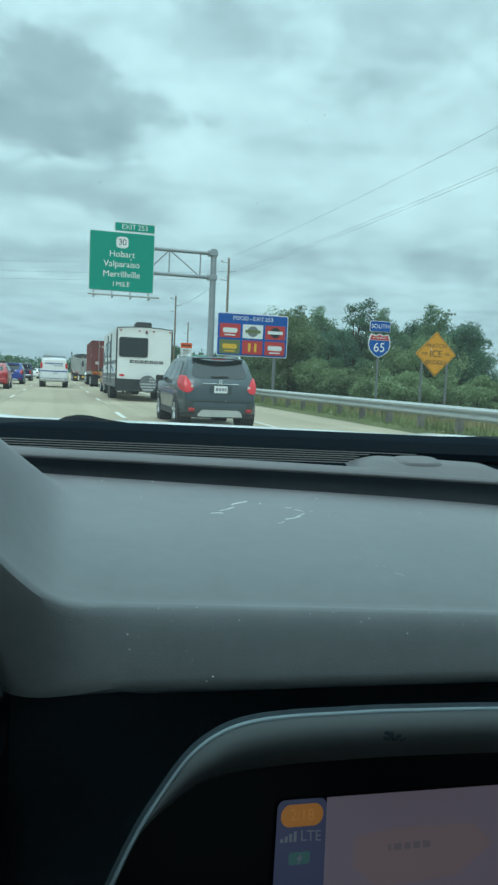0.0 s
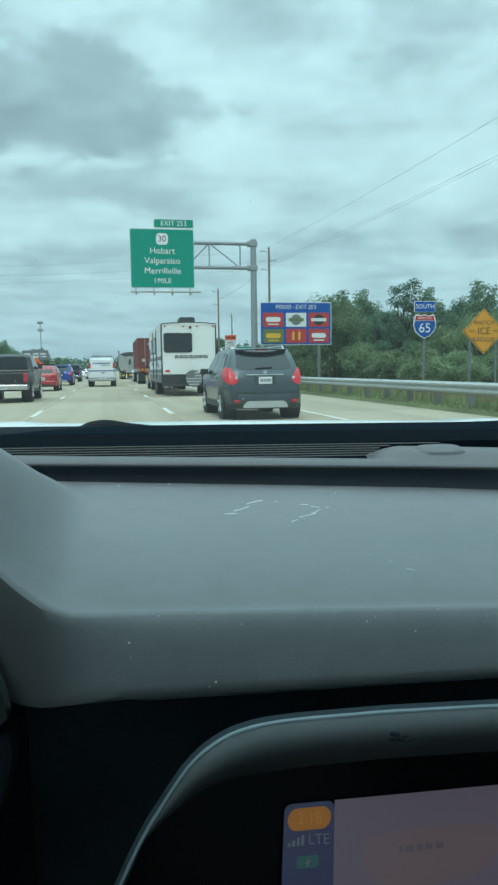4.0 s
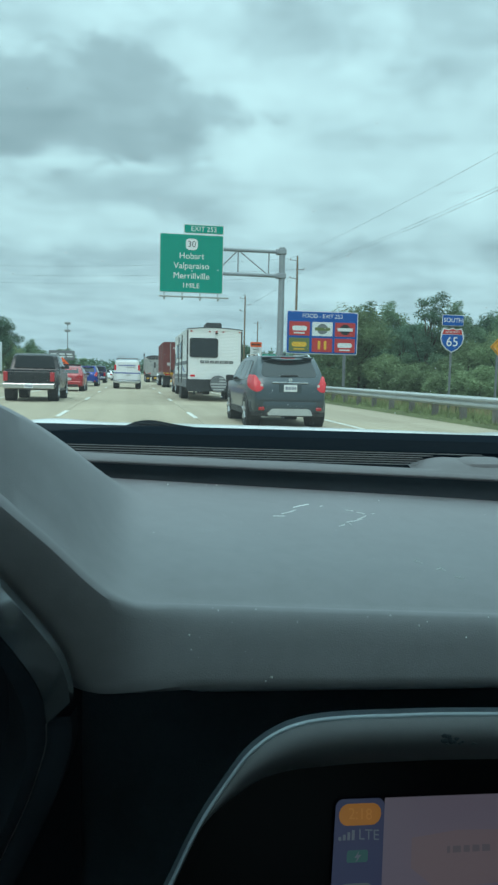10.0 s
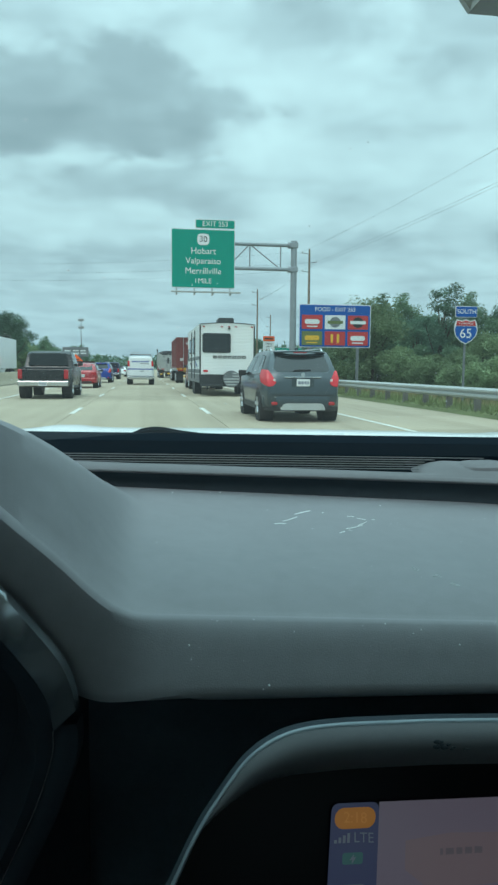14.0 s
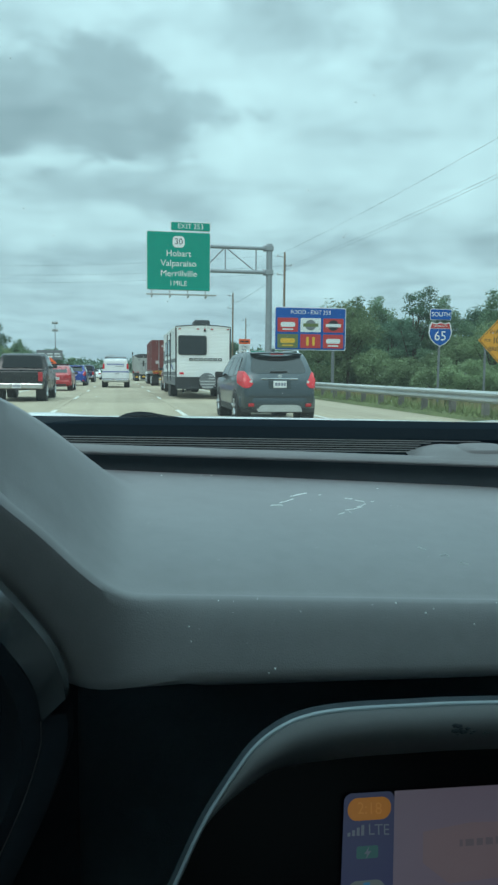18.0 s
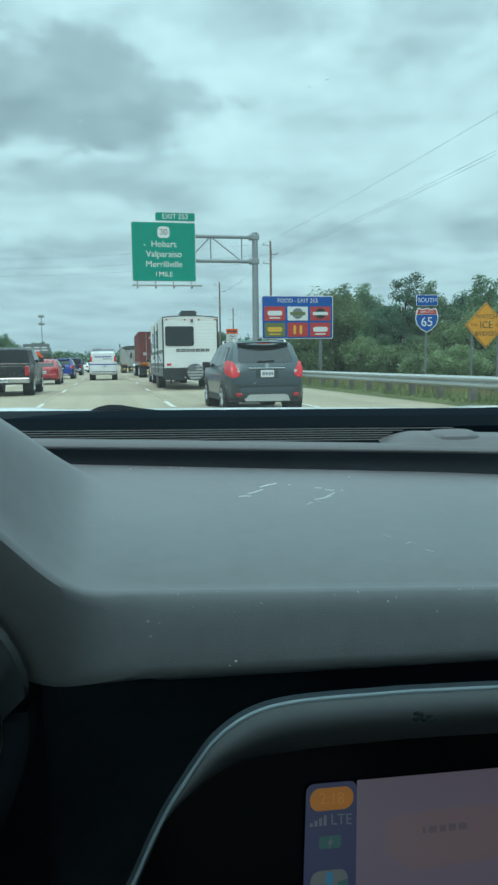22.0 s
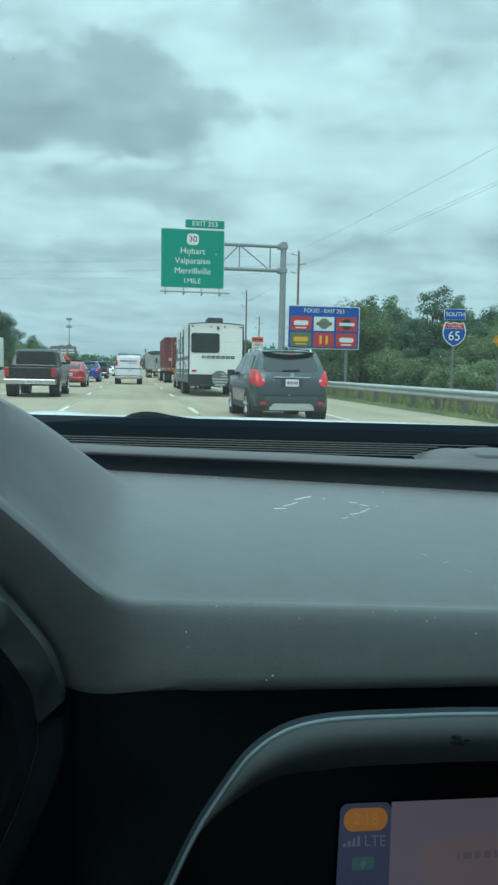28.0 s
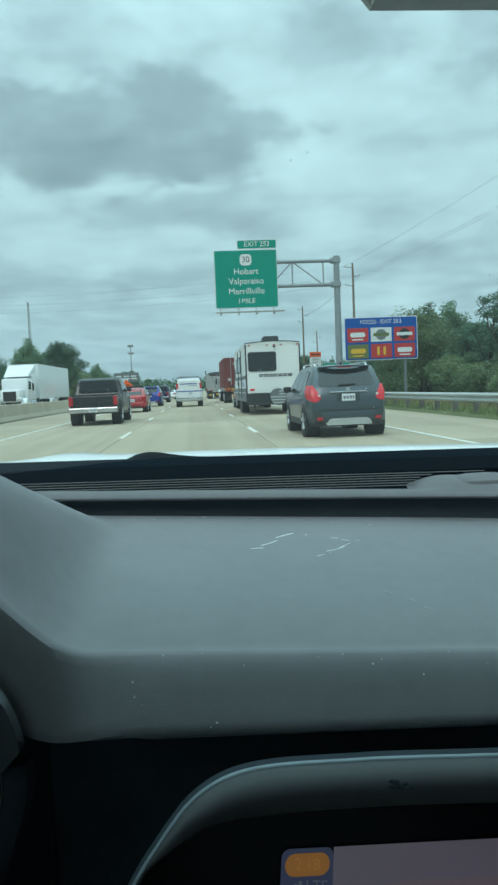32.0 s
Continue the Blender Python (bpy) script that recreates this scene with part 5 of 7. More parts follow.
def distance_sign():
    x, y = 18.0, 92
    s = thing("distance_sign", "green distance sign with two lines of white lettering on posts", "road sign", pose(x, y, ground_height(x, y)))
    board(s, "panel_edge", 3.5, 1.42, 0, 3.9, M["sign_white"], 0.0, 0.08)
    board(s, "panel", 3.42, 1.34, 0, 3.9, M["sign_green"], -0.022, 0.07)
    bars(s, -0.35, 4.22, (1.3, 0.45), 0.22, M["sign_white"], -0.046, 0.5)
    bars(s, -0.25, 3.62, (1.6, 0.5), 0.22, M["sign_white"], -0.046, 0.35)
    for k in (-1.1, 1.1):
        post(s, k, -0.4, 4.5, 0.12)


distance_sign()


def work_sign(x, y):
    s = thing("road_work_sign", "bright orange diamond road work sign on a stand by the barrier", "road sign", pose(x, y, 0.0))
    part("diamond_face", prism([(0, 2.9), (0.87, 2.03), (0, 1.16), (-0.87, 2.03)], "y", -0.02, 0), M["sign_orange"], s)
    bars(s, 0, 2.2, (0.35, 0.30), 0.14, M["sign_black"])
    bars(s, 0, 1.92, (0.5,), 0.14, M["sign_black"])
    post(s, 0, 0.0, 2.4)
    part("blue_plate", box(-1.05, -0.55, -0.01, 0.01, 1.05, 1.75), M["sign_blue"], s)


work_sign(-8.35, 92)


def drum(x, y):
    s = thing("traffic_drum", "orange and white plastic traffic drum on the shoulder", "traffic drum", pose(x, y, 0), "traffic drums")
    part("base", rod((0, 0, 0), (0, 0, 0.06), 0.33, 0.30, 14), M["tyre"], s)
    for i in range(5):
        part("band", rod((0, 0, 0.06 + 0.18 * i), (0, 0, 0.24 + 0.18 * i), 0.28 - 0.016 * i, 0.265 - 0.016 * i, 14), M["sign_orange" if i % 2 == 0 else "sign_white"], s)
    return s


d0 = drum(-8.7, 62)
for i in range(1, 9):
    copy_thing(d0, pose(-8.7, 62 + 15 * i, 0))

# ---- vehicles ----


M["lamp_clear"] = mat("lamp_clear", (0.62, 0.55, 0.53), 0.2, var=0.05, scale=20)


def wheel(parent, x, y, r=0.35, w=0.23, name="wheel", spokes=5):
    """A tyre and rim; x is the outer face's side."""
    s = 1 if x > 0 else -1
    rows = []
    for k in range(25):
        a = 2 * math.pi * k / 24
        c, sn = math.cos(a), math.sin(a)
        rows.append([(x + s * dx - (s * w if dx < -0.01 else 0) * 0, y + rr * c, r + rr * sn) for dx, rr in ((-w, r * 0.62), (-w, r * 0.93), (-w * 0.85, r), (-w * 0.15, r), (0, r * 0.93), (0, r * 0.68), (-0.02, r * 0.64))])
    tyre = part("wheel", sheet(rows), M["tyre"], parent, "", True)
    bm = bmesh.new()
    rod((x - s * 0.035, y, r), (x - s * 0.05, y, r), r * 0.66, n=20, bm=bm)
    for i in range(spokes):
        a = 2 * math.pi * i / spokes + 0.3
        rod((x - s * 0.02, y, r), (x - s * 0.015, y + r * 0.6 * math.cos(a), r + r * 0.6 * math.sin(a)), r * 0.10, r * 0.13, 6, bm)
    rod((x - s * 0.03, y, r), (x - s * 0.002, y, r), r * 0.16, n=12, bm=bm)
    part("rim", bm, M["rim"], tyre)


class Shape:
    """Side outline of a vehicle: stations (y, underside, top) from the rear forwards."""

    def __init__(self, stations, width, belt, tumble=0.22, span=0.65):
        self.st, self.w, self.belt, self.tumble, self.span = stations, width / 2, belt, tumble, span
        self.nose, self.reach = 0.14, 0.35
        self.ys = [s[0] for s in stations]
        self.length = self.ys[-1]

    def plan(self, y):
        f = min(y, self.length - y)
        return self.w * (1 - self.nose + self.nose * min(1, f / self.reach) ** 0.5)

    def side_x(self, y, z):
        w = self.plan(y)
        if z <= self.belt:
            return w
        return w * (1 - self.tumble * (z - self.belt) / self.span)

    def ring(self, y, zb, top):
        w = self.plan(y)
        mid = min(0.66, top - 0.12)
        half = [(w * 0.80, zb), (w * 0.95, zb + 0.05), (w * 0.995, min(zb + 0.16, top - 0.14)), (w, mid)]
        if top > self.belt + 0.08:
            wr = self.side_x(y, top)
            half += [(w * 0.99, self.belt), (wr * 1.005, top - 0.07), (wr * 0.955, top - 0.015), (wr * 0.6, top)]
        else:
            half += [(w * 0.99, top - 0.05), (w * 0.97, top - 0.02), (w * 0.9, top - 0.005), (w * 0.5, top)]
        return [(x, y, z) for x, z in half] + [(-x, y, z) for x, z in reversed(half)]

    def body(self):
        return capped([self.ring(*s) for s in self.st])

    def rear_y(self, z):
        ys, tops = [], []
        for y, _, t in self.st:
            if tops and t < tops[-1]:
                break
            ys.append(y)
            tops.append(t)
        return lerp(tops, ys, z)

    def side_panel(self, outline, side, out=0.008):
        bm = bmesh.new()
        bm.faces.new([bm.verts.new((side * (self.side_x(y, z) + out), y, z)) for y, z in outline])
        r = bmesh.ops.extrude_face_region(bm, geom=bm.faces[:])
        for v in r["geom"]:
            if isinstance(v, bmesh.types.BMVert):
                v.co.x -= side * 0.03
        return bm

    def rear_panel(self, outline, out=0.008):
        bm = bmesh.new()
        bm.faces.new([bm.verts.new((x, self.rear_y(z) - out, z)) for x, z in outline])
        r = bmesh.ops.extrude_face_region(bm, geom=bm.faces[:])
        for v in r["geom"]:
            if isinstance(v, bmesh.types.BMVert):
                v.co.y += 0.03
        return bm


def number_plate(parent, x, y, z):
    p = part("number_plate", box(x - 0.155, x + 0.155, y - 0.012, y, z - 0.08, z + 0.08, 0.004), M["plate"], parent)
    for dx, w in ((-0.09, 0.06), (-0.02, 0.05), (0.05, 0.05), (0.11, 0.04)):
        part("plate_bar", box(x + dx - w / 2, x + dx + w / 2, y - 0.016, y - 0.012, z - 0.035, z + 0.035), M["plate_ink"], p)


def tail_lamp(parent, sh, x0, x1, z0, z1, lit=False, wrap=0.22):
    for s in (-1, 1):
        y = sh.rear_y((z0 + z1) / 2)
        m = box(min(s * x0, s * x1), max(s * x0, s * x1), y - 0.03, y + wrap, z0, z1, 0.02)
        part("tail_lamp", m, M["brake_lit" if lit else "tail_red"], parent, "red tail lamp")


def door_mirror(parent, sh, y, z):
    for s in (-1, 1):
        x = s * (sh.side_x(y, z) + 0.02)
        part("door_mirror", box(min(x, x + s * 0.2), max(x, x + s * 0.2), y - 0.06, y + 0.06, z - 0.07, z + 0.08, 0.03), M["trim_black"], parent)


def corner_lamp(parent, sh, low, high, lit=False):
    """A drop-shaped tail lamp that wraps round the corner from the tailgate to the wing."""
    for s in (-1, 1):
        rows = []
        for u in np.linspace(0, 1, 15):
            row = []
            pinch = 0.5 - 0.5 * math.cos(math.pi * min(1, u / 0.22))
            zb = low + 0.05 * (1 - pinch) - 0.03 * math.sin(math.pi * u) + 0.16 * max(0, u - 0.55)
            zt = high - 0.26 * (1 - min(1, u / 0.45)) ** 1.4 + 0.03 * u
            for f, lift in ((0, -0.012), (0.04, 0.012), (0.5, 0.022), (0.96, 0.012), (1, -0.012)):
                z = zb + (zt - zb) * f
                yr = sh.rear_y(z)
                if u < 0.5:
                    x, y = 0.63 + (sh.side_x(yr, z) - 0.63) * u / 0.5, yr - lift
                else:
                    y = yr + 0.42 * (u - 0.5) / 0.5
                    x = sh.side_x(y, z) + lift
                row.append((s * x, y, z))
            rows.append(row)
        lamp = part("tail_lamp", sheet(rows), M["brake_lit" if lit else "tail_red"], parent, "red wrap-round tail lamp", True)
        y = sh.rear_y(low + 0.12)
        part("reversing_lens", box(min(s * .64, s * .70), max(s * .64, s * .70), y - 0.028, y + 0.02, low + 0.07, low + 0.15, 0.012), M["lamp_clear"], lamp, "pale clear lens")


SUV = [(0.0, 0.56, 0.72), (0.012, 0.46, 0.82), (0.035, 0.40, 0.94), (0.08, 0.34, 1.06), (0.26, 0.30, 1.30), (0.46, 0.28, 1.56), (0.60, 0.28, 1.645), (1.0, 0.26, 1.675), (2.0, 0.25, 1.68), (2.75, 0.25, 1.64), (3.05, 0.25, 1.55),
       (3.45, 0.25, 1.22), (3.62, 0.25, 1.09), (4.0, 0.26, 1.04), (4.40, 0.30, 0.94), (4.56, 0.36, 0.80), (4.62, 0.45, 0.66)]


def suv(name, label, paint, at, lit=False, chrome_bar=True, skid="galv", boxy=False):
    v = thing(name, label, "car", at, "traffic")
    sh = Shape(SUV, 1.86, 1.05, 0.27)
    sh.nose, sh.reach = 0.17, 0.55
    part("body", sh.body(), M[paint], v, "", True)
    o = [(0.50, 1.165), (0.60, 1.18), (0.64, 1.215), (0.65, 1.26), (0.60, 1.45), (0.565, 1.515), (0.52, 1.54)]
    part("rear_window", sh.rear_panel([(-x, z) for x, z in reversed(o)] + o), M["car_glass"], v, "unseen, nearly clear rear pane added to trim the cabin light")
    rows = [[(x, 0.43 - 0.10 * (1 - (x / 0.62) ** 2) + dy, 1.60 + 0.025 * (1 - (x / 0.62) ** 2) + h) for dy, h in ((0, 0), (-0.02, 0.018), (0.0, 0.034), (0.16, 0.045), (0.16, -0.01))] for x in np.linspace(-0.60, 0.60, 13)]
    part("roof_spoiler", sheet(rows, closed=True), M[paint], v, "", True)
    for s in (-1, 1):
        part("side_window", sh.side_panel([(0.62, 1.14), (1.12, 1.10), (1.12, 1.55), (0.85, 1.53)], s), M["car_glass"], v)
        part("side_window", sh.side_panel([(1.17, 1.10), (2.02, 1.09), (2.02, 1.57), (1.17, 1.56)], s), M["car_glass"], v)
        part("side_window", sh.side_panel([(2.07, 1.09), (3.18, 1.08), (2.78, 1.50), (2.45, 1.56), (2.07, 1.57)], s), M["car_glass"], v)
        part("sill_cladding", sh.side_panel([(1.05, 0.28), (3.1, 0.28), (3.1, 0.42), (1.05, 0.42)], s, 0.014), M["trim_black"], v)
        rail = part("roof_rail", rod((s * 0.61, 0.85, 1.715), (s * 0.62, 2.55, 1.725), 0.015, n=8), M["chrome"], v, "silver roof rail", True)
        for y in (0.80, 2.5):
            part("rail_foot", rod((s * 0.615, y, 1.64), (s * 0.612, y + 0.10, 1.72), 0.028, 0.02, 8), M["chrome"], rail)
        for y in (1.25, 2.15):
            part("door_handle", sh.side_panel([(y, 0.97), (y + 0.17, 0.97), (y + 0.17, 1.0), (y, 1.0)], s, 0.025), M["chrome"], v)
        for y in (0.82, 3.62):
            part("wheel_arch", rod((s * 0.60, y, 0.37), (s * 0.934, y, 0.37), 0.42, n=24), M["trim_black"], v)
            wheel(v, s * 0.945, y, 0.355)
    corner_lamp(v, sh, 0.85, 1.19, lit)
    for s in (-1, 1):
        part("bumper_reflector", box(min(s * .60, s * .74), max(s * .60, s * .74), -0.045, 0.03, 0.40, 0.48, 0.02), M["tail_red"], v)
    if chrome_bar:
        part("tailgate_trim", box(-0.43, 0.43, 0.035, 0.10, 1.025, 1.055, 0.008), M["chrome"], v, "chrome strip")
    def bumper_rows(z0, z1, out, wide):
        rows = []
        for x in np.linspace(-wide, wide, 21):
            u = abs(x) / wide
            y = 0.30 * max(0, u - 0.62) ** 1.5 / 0.38 ** 1.5 - out
            rows.append([(x, y + dy, z0 + (z1 - z0) * f) for f, dy in ((0, 0.05), (0.08, 0.012), (0.3, 0.0), (0.75, 0.0), (0.93, 0.012), (1.0, 0.06))])
        return sheet(rows)

    part("rear_bumper", bumper_rows(0.36, 0.62, 0.035, 0.90), M[paint], v, "", True)
    part("lower_bumper", bumper_rows(0.26, 0.40, 0.028, 0.87), M["trim_black"], v, "", True)
    part("skid_plate", prism([(-0.52, 0.29), (0.52, 0.29), (0.49, 0.38), (0.46, 0.42), (0.40, 0.445), (-0.40, 0.445), (-0.46, 0.42), (-0.49, 0.38)], "y", -0.048, 0.02), M["galv"], v, "silver skid plate")
    part("tailgate_seam", box(-0.70, 0.70, -0.008, 0.06, 0.624, 0.636), M["trim_black"], v)
    part("plate_recess", box(-0.26, 0.26, 0.008, 0.05, 0.815, 1.01, 0.01), M[paint], v)
    for x0, x1 in ((-0.52, -0.30), (0.30, 0.54)):
        part("model_badge", box(x0, x1, 0.002, 0.03, 0.705, 0.725), M["chrome"], v)
    part("rear_wiper", rod((-0.20, sh.rear_y(1.20) - 0.03, 1.195), (0.20, sh.rear_y(1.22) - 0.03, 1.21), 0.018, n=6), M["trim_black"], v)
    part("high_brake_lamp", box(-0.16, 0.16, 0.385, 0.42, 1.60, 1.62), M["brake_lit" if lit else "tail_red"], v)
    part("aerial_fin", box(-0.03, 0.03, 0.75, 0.95, 1.66, 1.74, 0.01), M[paint], v)
    part("exhaust", rod((-0.5, -0.03, 0.33), (-0.5, 0.2, 0.33), 0.04, n=10), M["chrome"], v)
    part("badge", rod((0, 0.035, 1.10), (0, 0.08, 1.10), 0.05, n=14), M["chrome"], v)
    number_plate(v, 0, 0.006, 0.915)
    door_mirror(v, sh, 2.95, 1.12)
    return v


PICKUP = [(0.0, 0.55, 1.02), (0.04, 0.48, 1.16), (0.10, 0.45, 1.18), (1.72, 0.42, 1.20), (1.78, 0.42, 1.30), (1.92, 0.40, 1.78), (2.05, 0.40, 1.87), (2.5, 0.40, 1.90), (3.3, 0.40, 1.88), (3.55, 0.40, 1.78), (4.15, 0.40, 1.26), (4.3, 0.42, 1.22), (5.3, 0.45, 1.14), (5.6, 0.5, 1.0), (5.7, 0.55, 0.8)]


def pickup(name, label, paint, at, lit=False, cover=True):
    v = thing(name, label, "pickup truck", at, "traffic")
    sh = Shape(PICKUP, 2.0, 1.24, 0.16)
    part("body", sh.body(), M[paint], v, "", True)
    part("rear_window", prism([(-0.80, 1.31), (0.80, 1.31), (0.78, 1.42), (0.70, 1.79), (-0.70, 1.79), (-0.78, 1.42)], "y", 1.72, 1.80), M["car_glass"], v)
    if cover:
        part("bed_cover", box(-0.90, 0.90, 0.06, 1.74, 1.185, 1.225, 0.015), M["tarp"], v, "black bed cover")
    part("tailgate", box(-0.76, 0.76, -0.03, 0.03, 0.70, 1.15, 0.02), M[paint], v)
    part("tailgate_handle", box(-0.12, 0.12, -0.045, -0.02, 1.02, 1.09, 0.01), M["trim_black"], v)
    part("rear_bumper", box(-0.96, 0.96, -0.14, 0.05, 0.50, 0.70, 0.03), M["chrome"], v, "chrome step bumper")
    part("tow_hitch", box(-0.06, 0.06, -0.25, 0.0, 0.40, 0.50, 0.01), M["trim_black"], v)
    for s in (-1, 1):
        part("tail_lamp", box(min(s * .78, s * .95), max(s * .78, s * .95), -0.035, 0.12, 0.78, 1.14, 0.02), M["brake_lit" if lit else "tail_red"], v)
        part("side_window", sh.side_panel([(2.0, 1.30), (2.72, 1.29), (2.72, 1.78), (2.12, 1.77)], s), M["car_glass"], v)
        part("side_window", sh.side_panel([(2.78, 1.29), (3.95, 1.28), (3.55, 1.72), (2.78, 1.78)], s), M["car_glass"], v)
        for y in (2.85, 3.7):
            part("door_handle", sh.side_panel([(y - 0.75, 1.10), (y - 0.55, 1.10), (y - 0.55, 1.14), (y - 0.75, 1.14)], s, 0.025), M["chrome"], v)
        part("side_step", rod((s * 0.98, 1.9, 0.42), (s * 0.98, 3.9, 0.42), 0.05, n=8), M["trim_black"], v)
        for y in (1.05, 4.70):
            part("wheel_arch", rod((s * 0.62, y, 0.42), (s * 1.003, y, 0.42), 0.47, n=24), M["trim_black"], v)
            wheel(v, s * 1.015, y, 0.40, 0.27)
    number_plate(v, 0, -0.142, 0.60)
    door_mirror(v, sh, 3.75, 1.36)
    return v


SEDAN = [(0.0, 0.50, 0.72), (0.04, 0.36, 0.96), (0.10, 0.30, 1.02), (0.55, 0.26, 1.06), (0.75, 0.25, 1.14), (1.35, 0.24, 1.40), (1.8, 0.24, 1.45), (2.6, 0.24, 1.44), (2.9, 0.24, 1.36), (3.5, 0.24, 1.02), (3.7, 0.24, 0.98), (4.5, 0.28, 0.86), (4.68, 0.36, 0.74), (4.75, 0.45, 0.60)]
HATCH = [(0.0, 0.50, 0.74), (0.035, 0.38, 0.98), (0.08, 0.30, 1.04), (0.42, 0.26, 1.36), (0.60, 0.25, 1.47), (1.2, 0.24, 1.53), (2.2, 0.24, 1.52), (2.5, 0.24, 1.43), (3.15, 0.24, 1.05), (3.9, 0.28, 0.92), (4.1, 0.38, 0.76), (4.16, 0.45, 0.6)]


def small_car(name, label, paint, at, hatch=True, lit=False, lights_on=False):
    v = thing(name, label, "car", at, "traffic")
    st = HATCH if hatch else SEDAN
    sh = Shape(st, 1.78, 1.02 if not hatch else 1.0, 0.22, 0.5)
    part("body", sh.body(), M[paint], v, "", True)
    if hatch:
        part("rear_window", sh.rear_panel([(-0.60, 1.08), (0.60, 1.08), (0.54, 1.38), (-0.54, 1.38)]), M["car_glass"], v)
        sides = [[(0.62, 1.08), (1.55, 1.05), (1.55, 1.41), (0.85, 1.41)], [(1.60, 1.05), (2.85, 1.04), (2.45, 1.35), (1.60, 1.41)]]
    else:
        part("rear_window", sh.rear_panel([(-0.58, 1.12), (0.58, 1.12), (0.50, 1.38), (-0.50, 1.38)]), M["car_glass"], v)
        sides = [[(0.95, 1.06), (1.9, 1.06), (1.9, 1.37), (1.42, 1.35)], [(1.95, 1.06), (3.2, 1.05), (2.75, 1.33), (1.95, 1.37)]]
    for s in (-1, 1):
        for o in sides:
            part("side_window", sh.side_panel(o, s), M["car_glass"], v)
        for y in (0.78, sh.length - 0.85):
            part("wheel_arch", rod((s * 0.58, y, 0.33), (s * 0.893, y, 0.33), 0.37, n=20), M["trim_black"], v)
            wheel(v, s * 0.905, y, 0.32, 0.2)
        part("head_lamp", box(min(s * .50, s * .78), max(s * .50, s * .78), sh.length - 0.30, sh.length - 0.10, 0.68, 0.82, 0.03), M["head_lamp"], v)
    L = sh.length
    part("windscreen", prism([(-0.62, 0), (0.62, 0), (0.54, 1), (-0.54, 1)], "y", 0, 0.02), M["car_glass"], v).matrix_basis = Matrix(((1, 0, 0, 0), (0, 1, -0.52 if hatch else -0.5, L - (1.02 if hatch else 1.28)), (0, 0, 0.36, 1.07), (0, 0, 0, 1)))
    tail_lamp(v, sh, 0.52, 0.84, 0.78, 0.98, lit)
    part("rear_bumper", box(-0.82, 0.82, -0.05, 0.22, 0.34, 0.62, 0.05), M[paint], v)
    part("bumper_insert", box(-0.55, 0.55, -0.06, 0.0, 0.32, 0.42, 0.015), M["trim_black"], v)
    number_plate(v, 0, -0.02, 0.74)
    door_mirror(v, sh, L - 1.35, 1.06)
    return v


def cargo_van(name, label, at):
    v = thing(name, label, "van", at, "traffic")
    st = [(0.0, 0.52, 1.1), (0.03, 0.46, 1.95), (0.12, 0.42, 2.08), (0.4, 0.40, 2.13), (3.4, 0.40, 2.13), (3.75, 0.40, 2.02), (4.5, 0.42, 1.32), (5.2, 0.46, 1.08), (5.45, 0.55, 0.85)]
    sh = Shape(st, 2.0, 1.15, 0.16, 0.95)
    part("body", sh.body(), M["van_white"], v, "", True)
    part("stripe", box(-0.93, 0.93, -0.012, 0.03, 1.12, 1.20), M["stripe_blue"], v, "blue stripe")
    for s in (-1, 1):
        part("side_stripe", sh.side_panel([(0.25, 1.10), (3.4, 1.10), (3.4, 1.18), (0.25, 1.18)], s, 0.006), M["stripe_blue"], v)
        part("tail_lamp", box(min(s * .80, s * .93), max(s * .80, s * .93), -0.03, 0.10, 1.36, 1.76, 0.02), M["brake_lit"], v, "lit red tail lamp")
        part("side_window", sh.side_panel([(3.0, 1.30), (4.2, 1.30), (3.72, 1.86), (3.0, 1.90)], s), M["car_glass"], v)
        for y in (0.95, 4.5):
            part("wheel_arch", rod((s * 0.62, y, 0.38), (s * 1.003, y, 0.38), 0.43, n=20), M["trim_black"], v)
            wheel(v, s * 1.01, y, 0.37, 0.24)
        part("rear_door", box(min(s * .02, s * .76), max(s * .02, s * .76), -0.008, 0.03, 0.62, 1.98, 0.02), M["van_white"], v)
    for i, w in enumerate((0.09,) * 10):
        part("name_bar", box(-0.62 + 0.125 * i, -0.62 + 0.125 * i + w, -0.018, -0.008, 1.66, 1.76), M["stripe_blue"], v)
    part("name_bar", box(-0.05, 0.62, -0.018, -0.008, 1.54, 1.585), M["steel_dark"], v)
    part("rear_bumper", box(-0.95, 0.95, -0.16, 0.04, 0.46, 0.62, 0.02), M["chrome"], v)
    part("bumper_cap", box(-0.97, 0.97, -0.15, 0.06, 0.60, 0.66, 0.02), M["trim_black"], v)
    number_plate(v, 0.1, -0.02, 1.02)
    rack = part("roof_rack", rod((-0.75, 0.25, 2.24), (0.75, 0.25, 2.24), 0.025, n=8), M["steel_dark"], v)
    for y in (1.3, 2.4):
        part("rack_bar", rod((-0.75, y, 2.24), (0.75, y, 2.24), 0.025, n=8), M["steel_dark"], rack)
    for x in (-0.75, 0.75):
        part("rack_rail", rod((x, 0.1, 2.25), (x, 2.8, 2.25), 0.025, n=8), M["steel_dark"], rack)
        for y in (0.25, 1.3, 2.4):
            part("rack_leg", rod((x, y, 2.06), (x, y, 2.25), 0.02, n=6), M["steel_dark"], rack)
    for i in range(6):
        part("ladder_rail", rod((-0.62 + 0.09 * i, 0.0, 2.32 + 0.05 * (i % 3)), (-0.62 + 0.09 * i, 2.9, 2.32 + 0.05 * (i % 3)), 0.026, n=8), M["galv"], rack)
    door_mirror(v, sh, 3.95, 1.42)
    return v


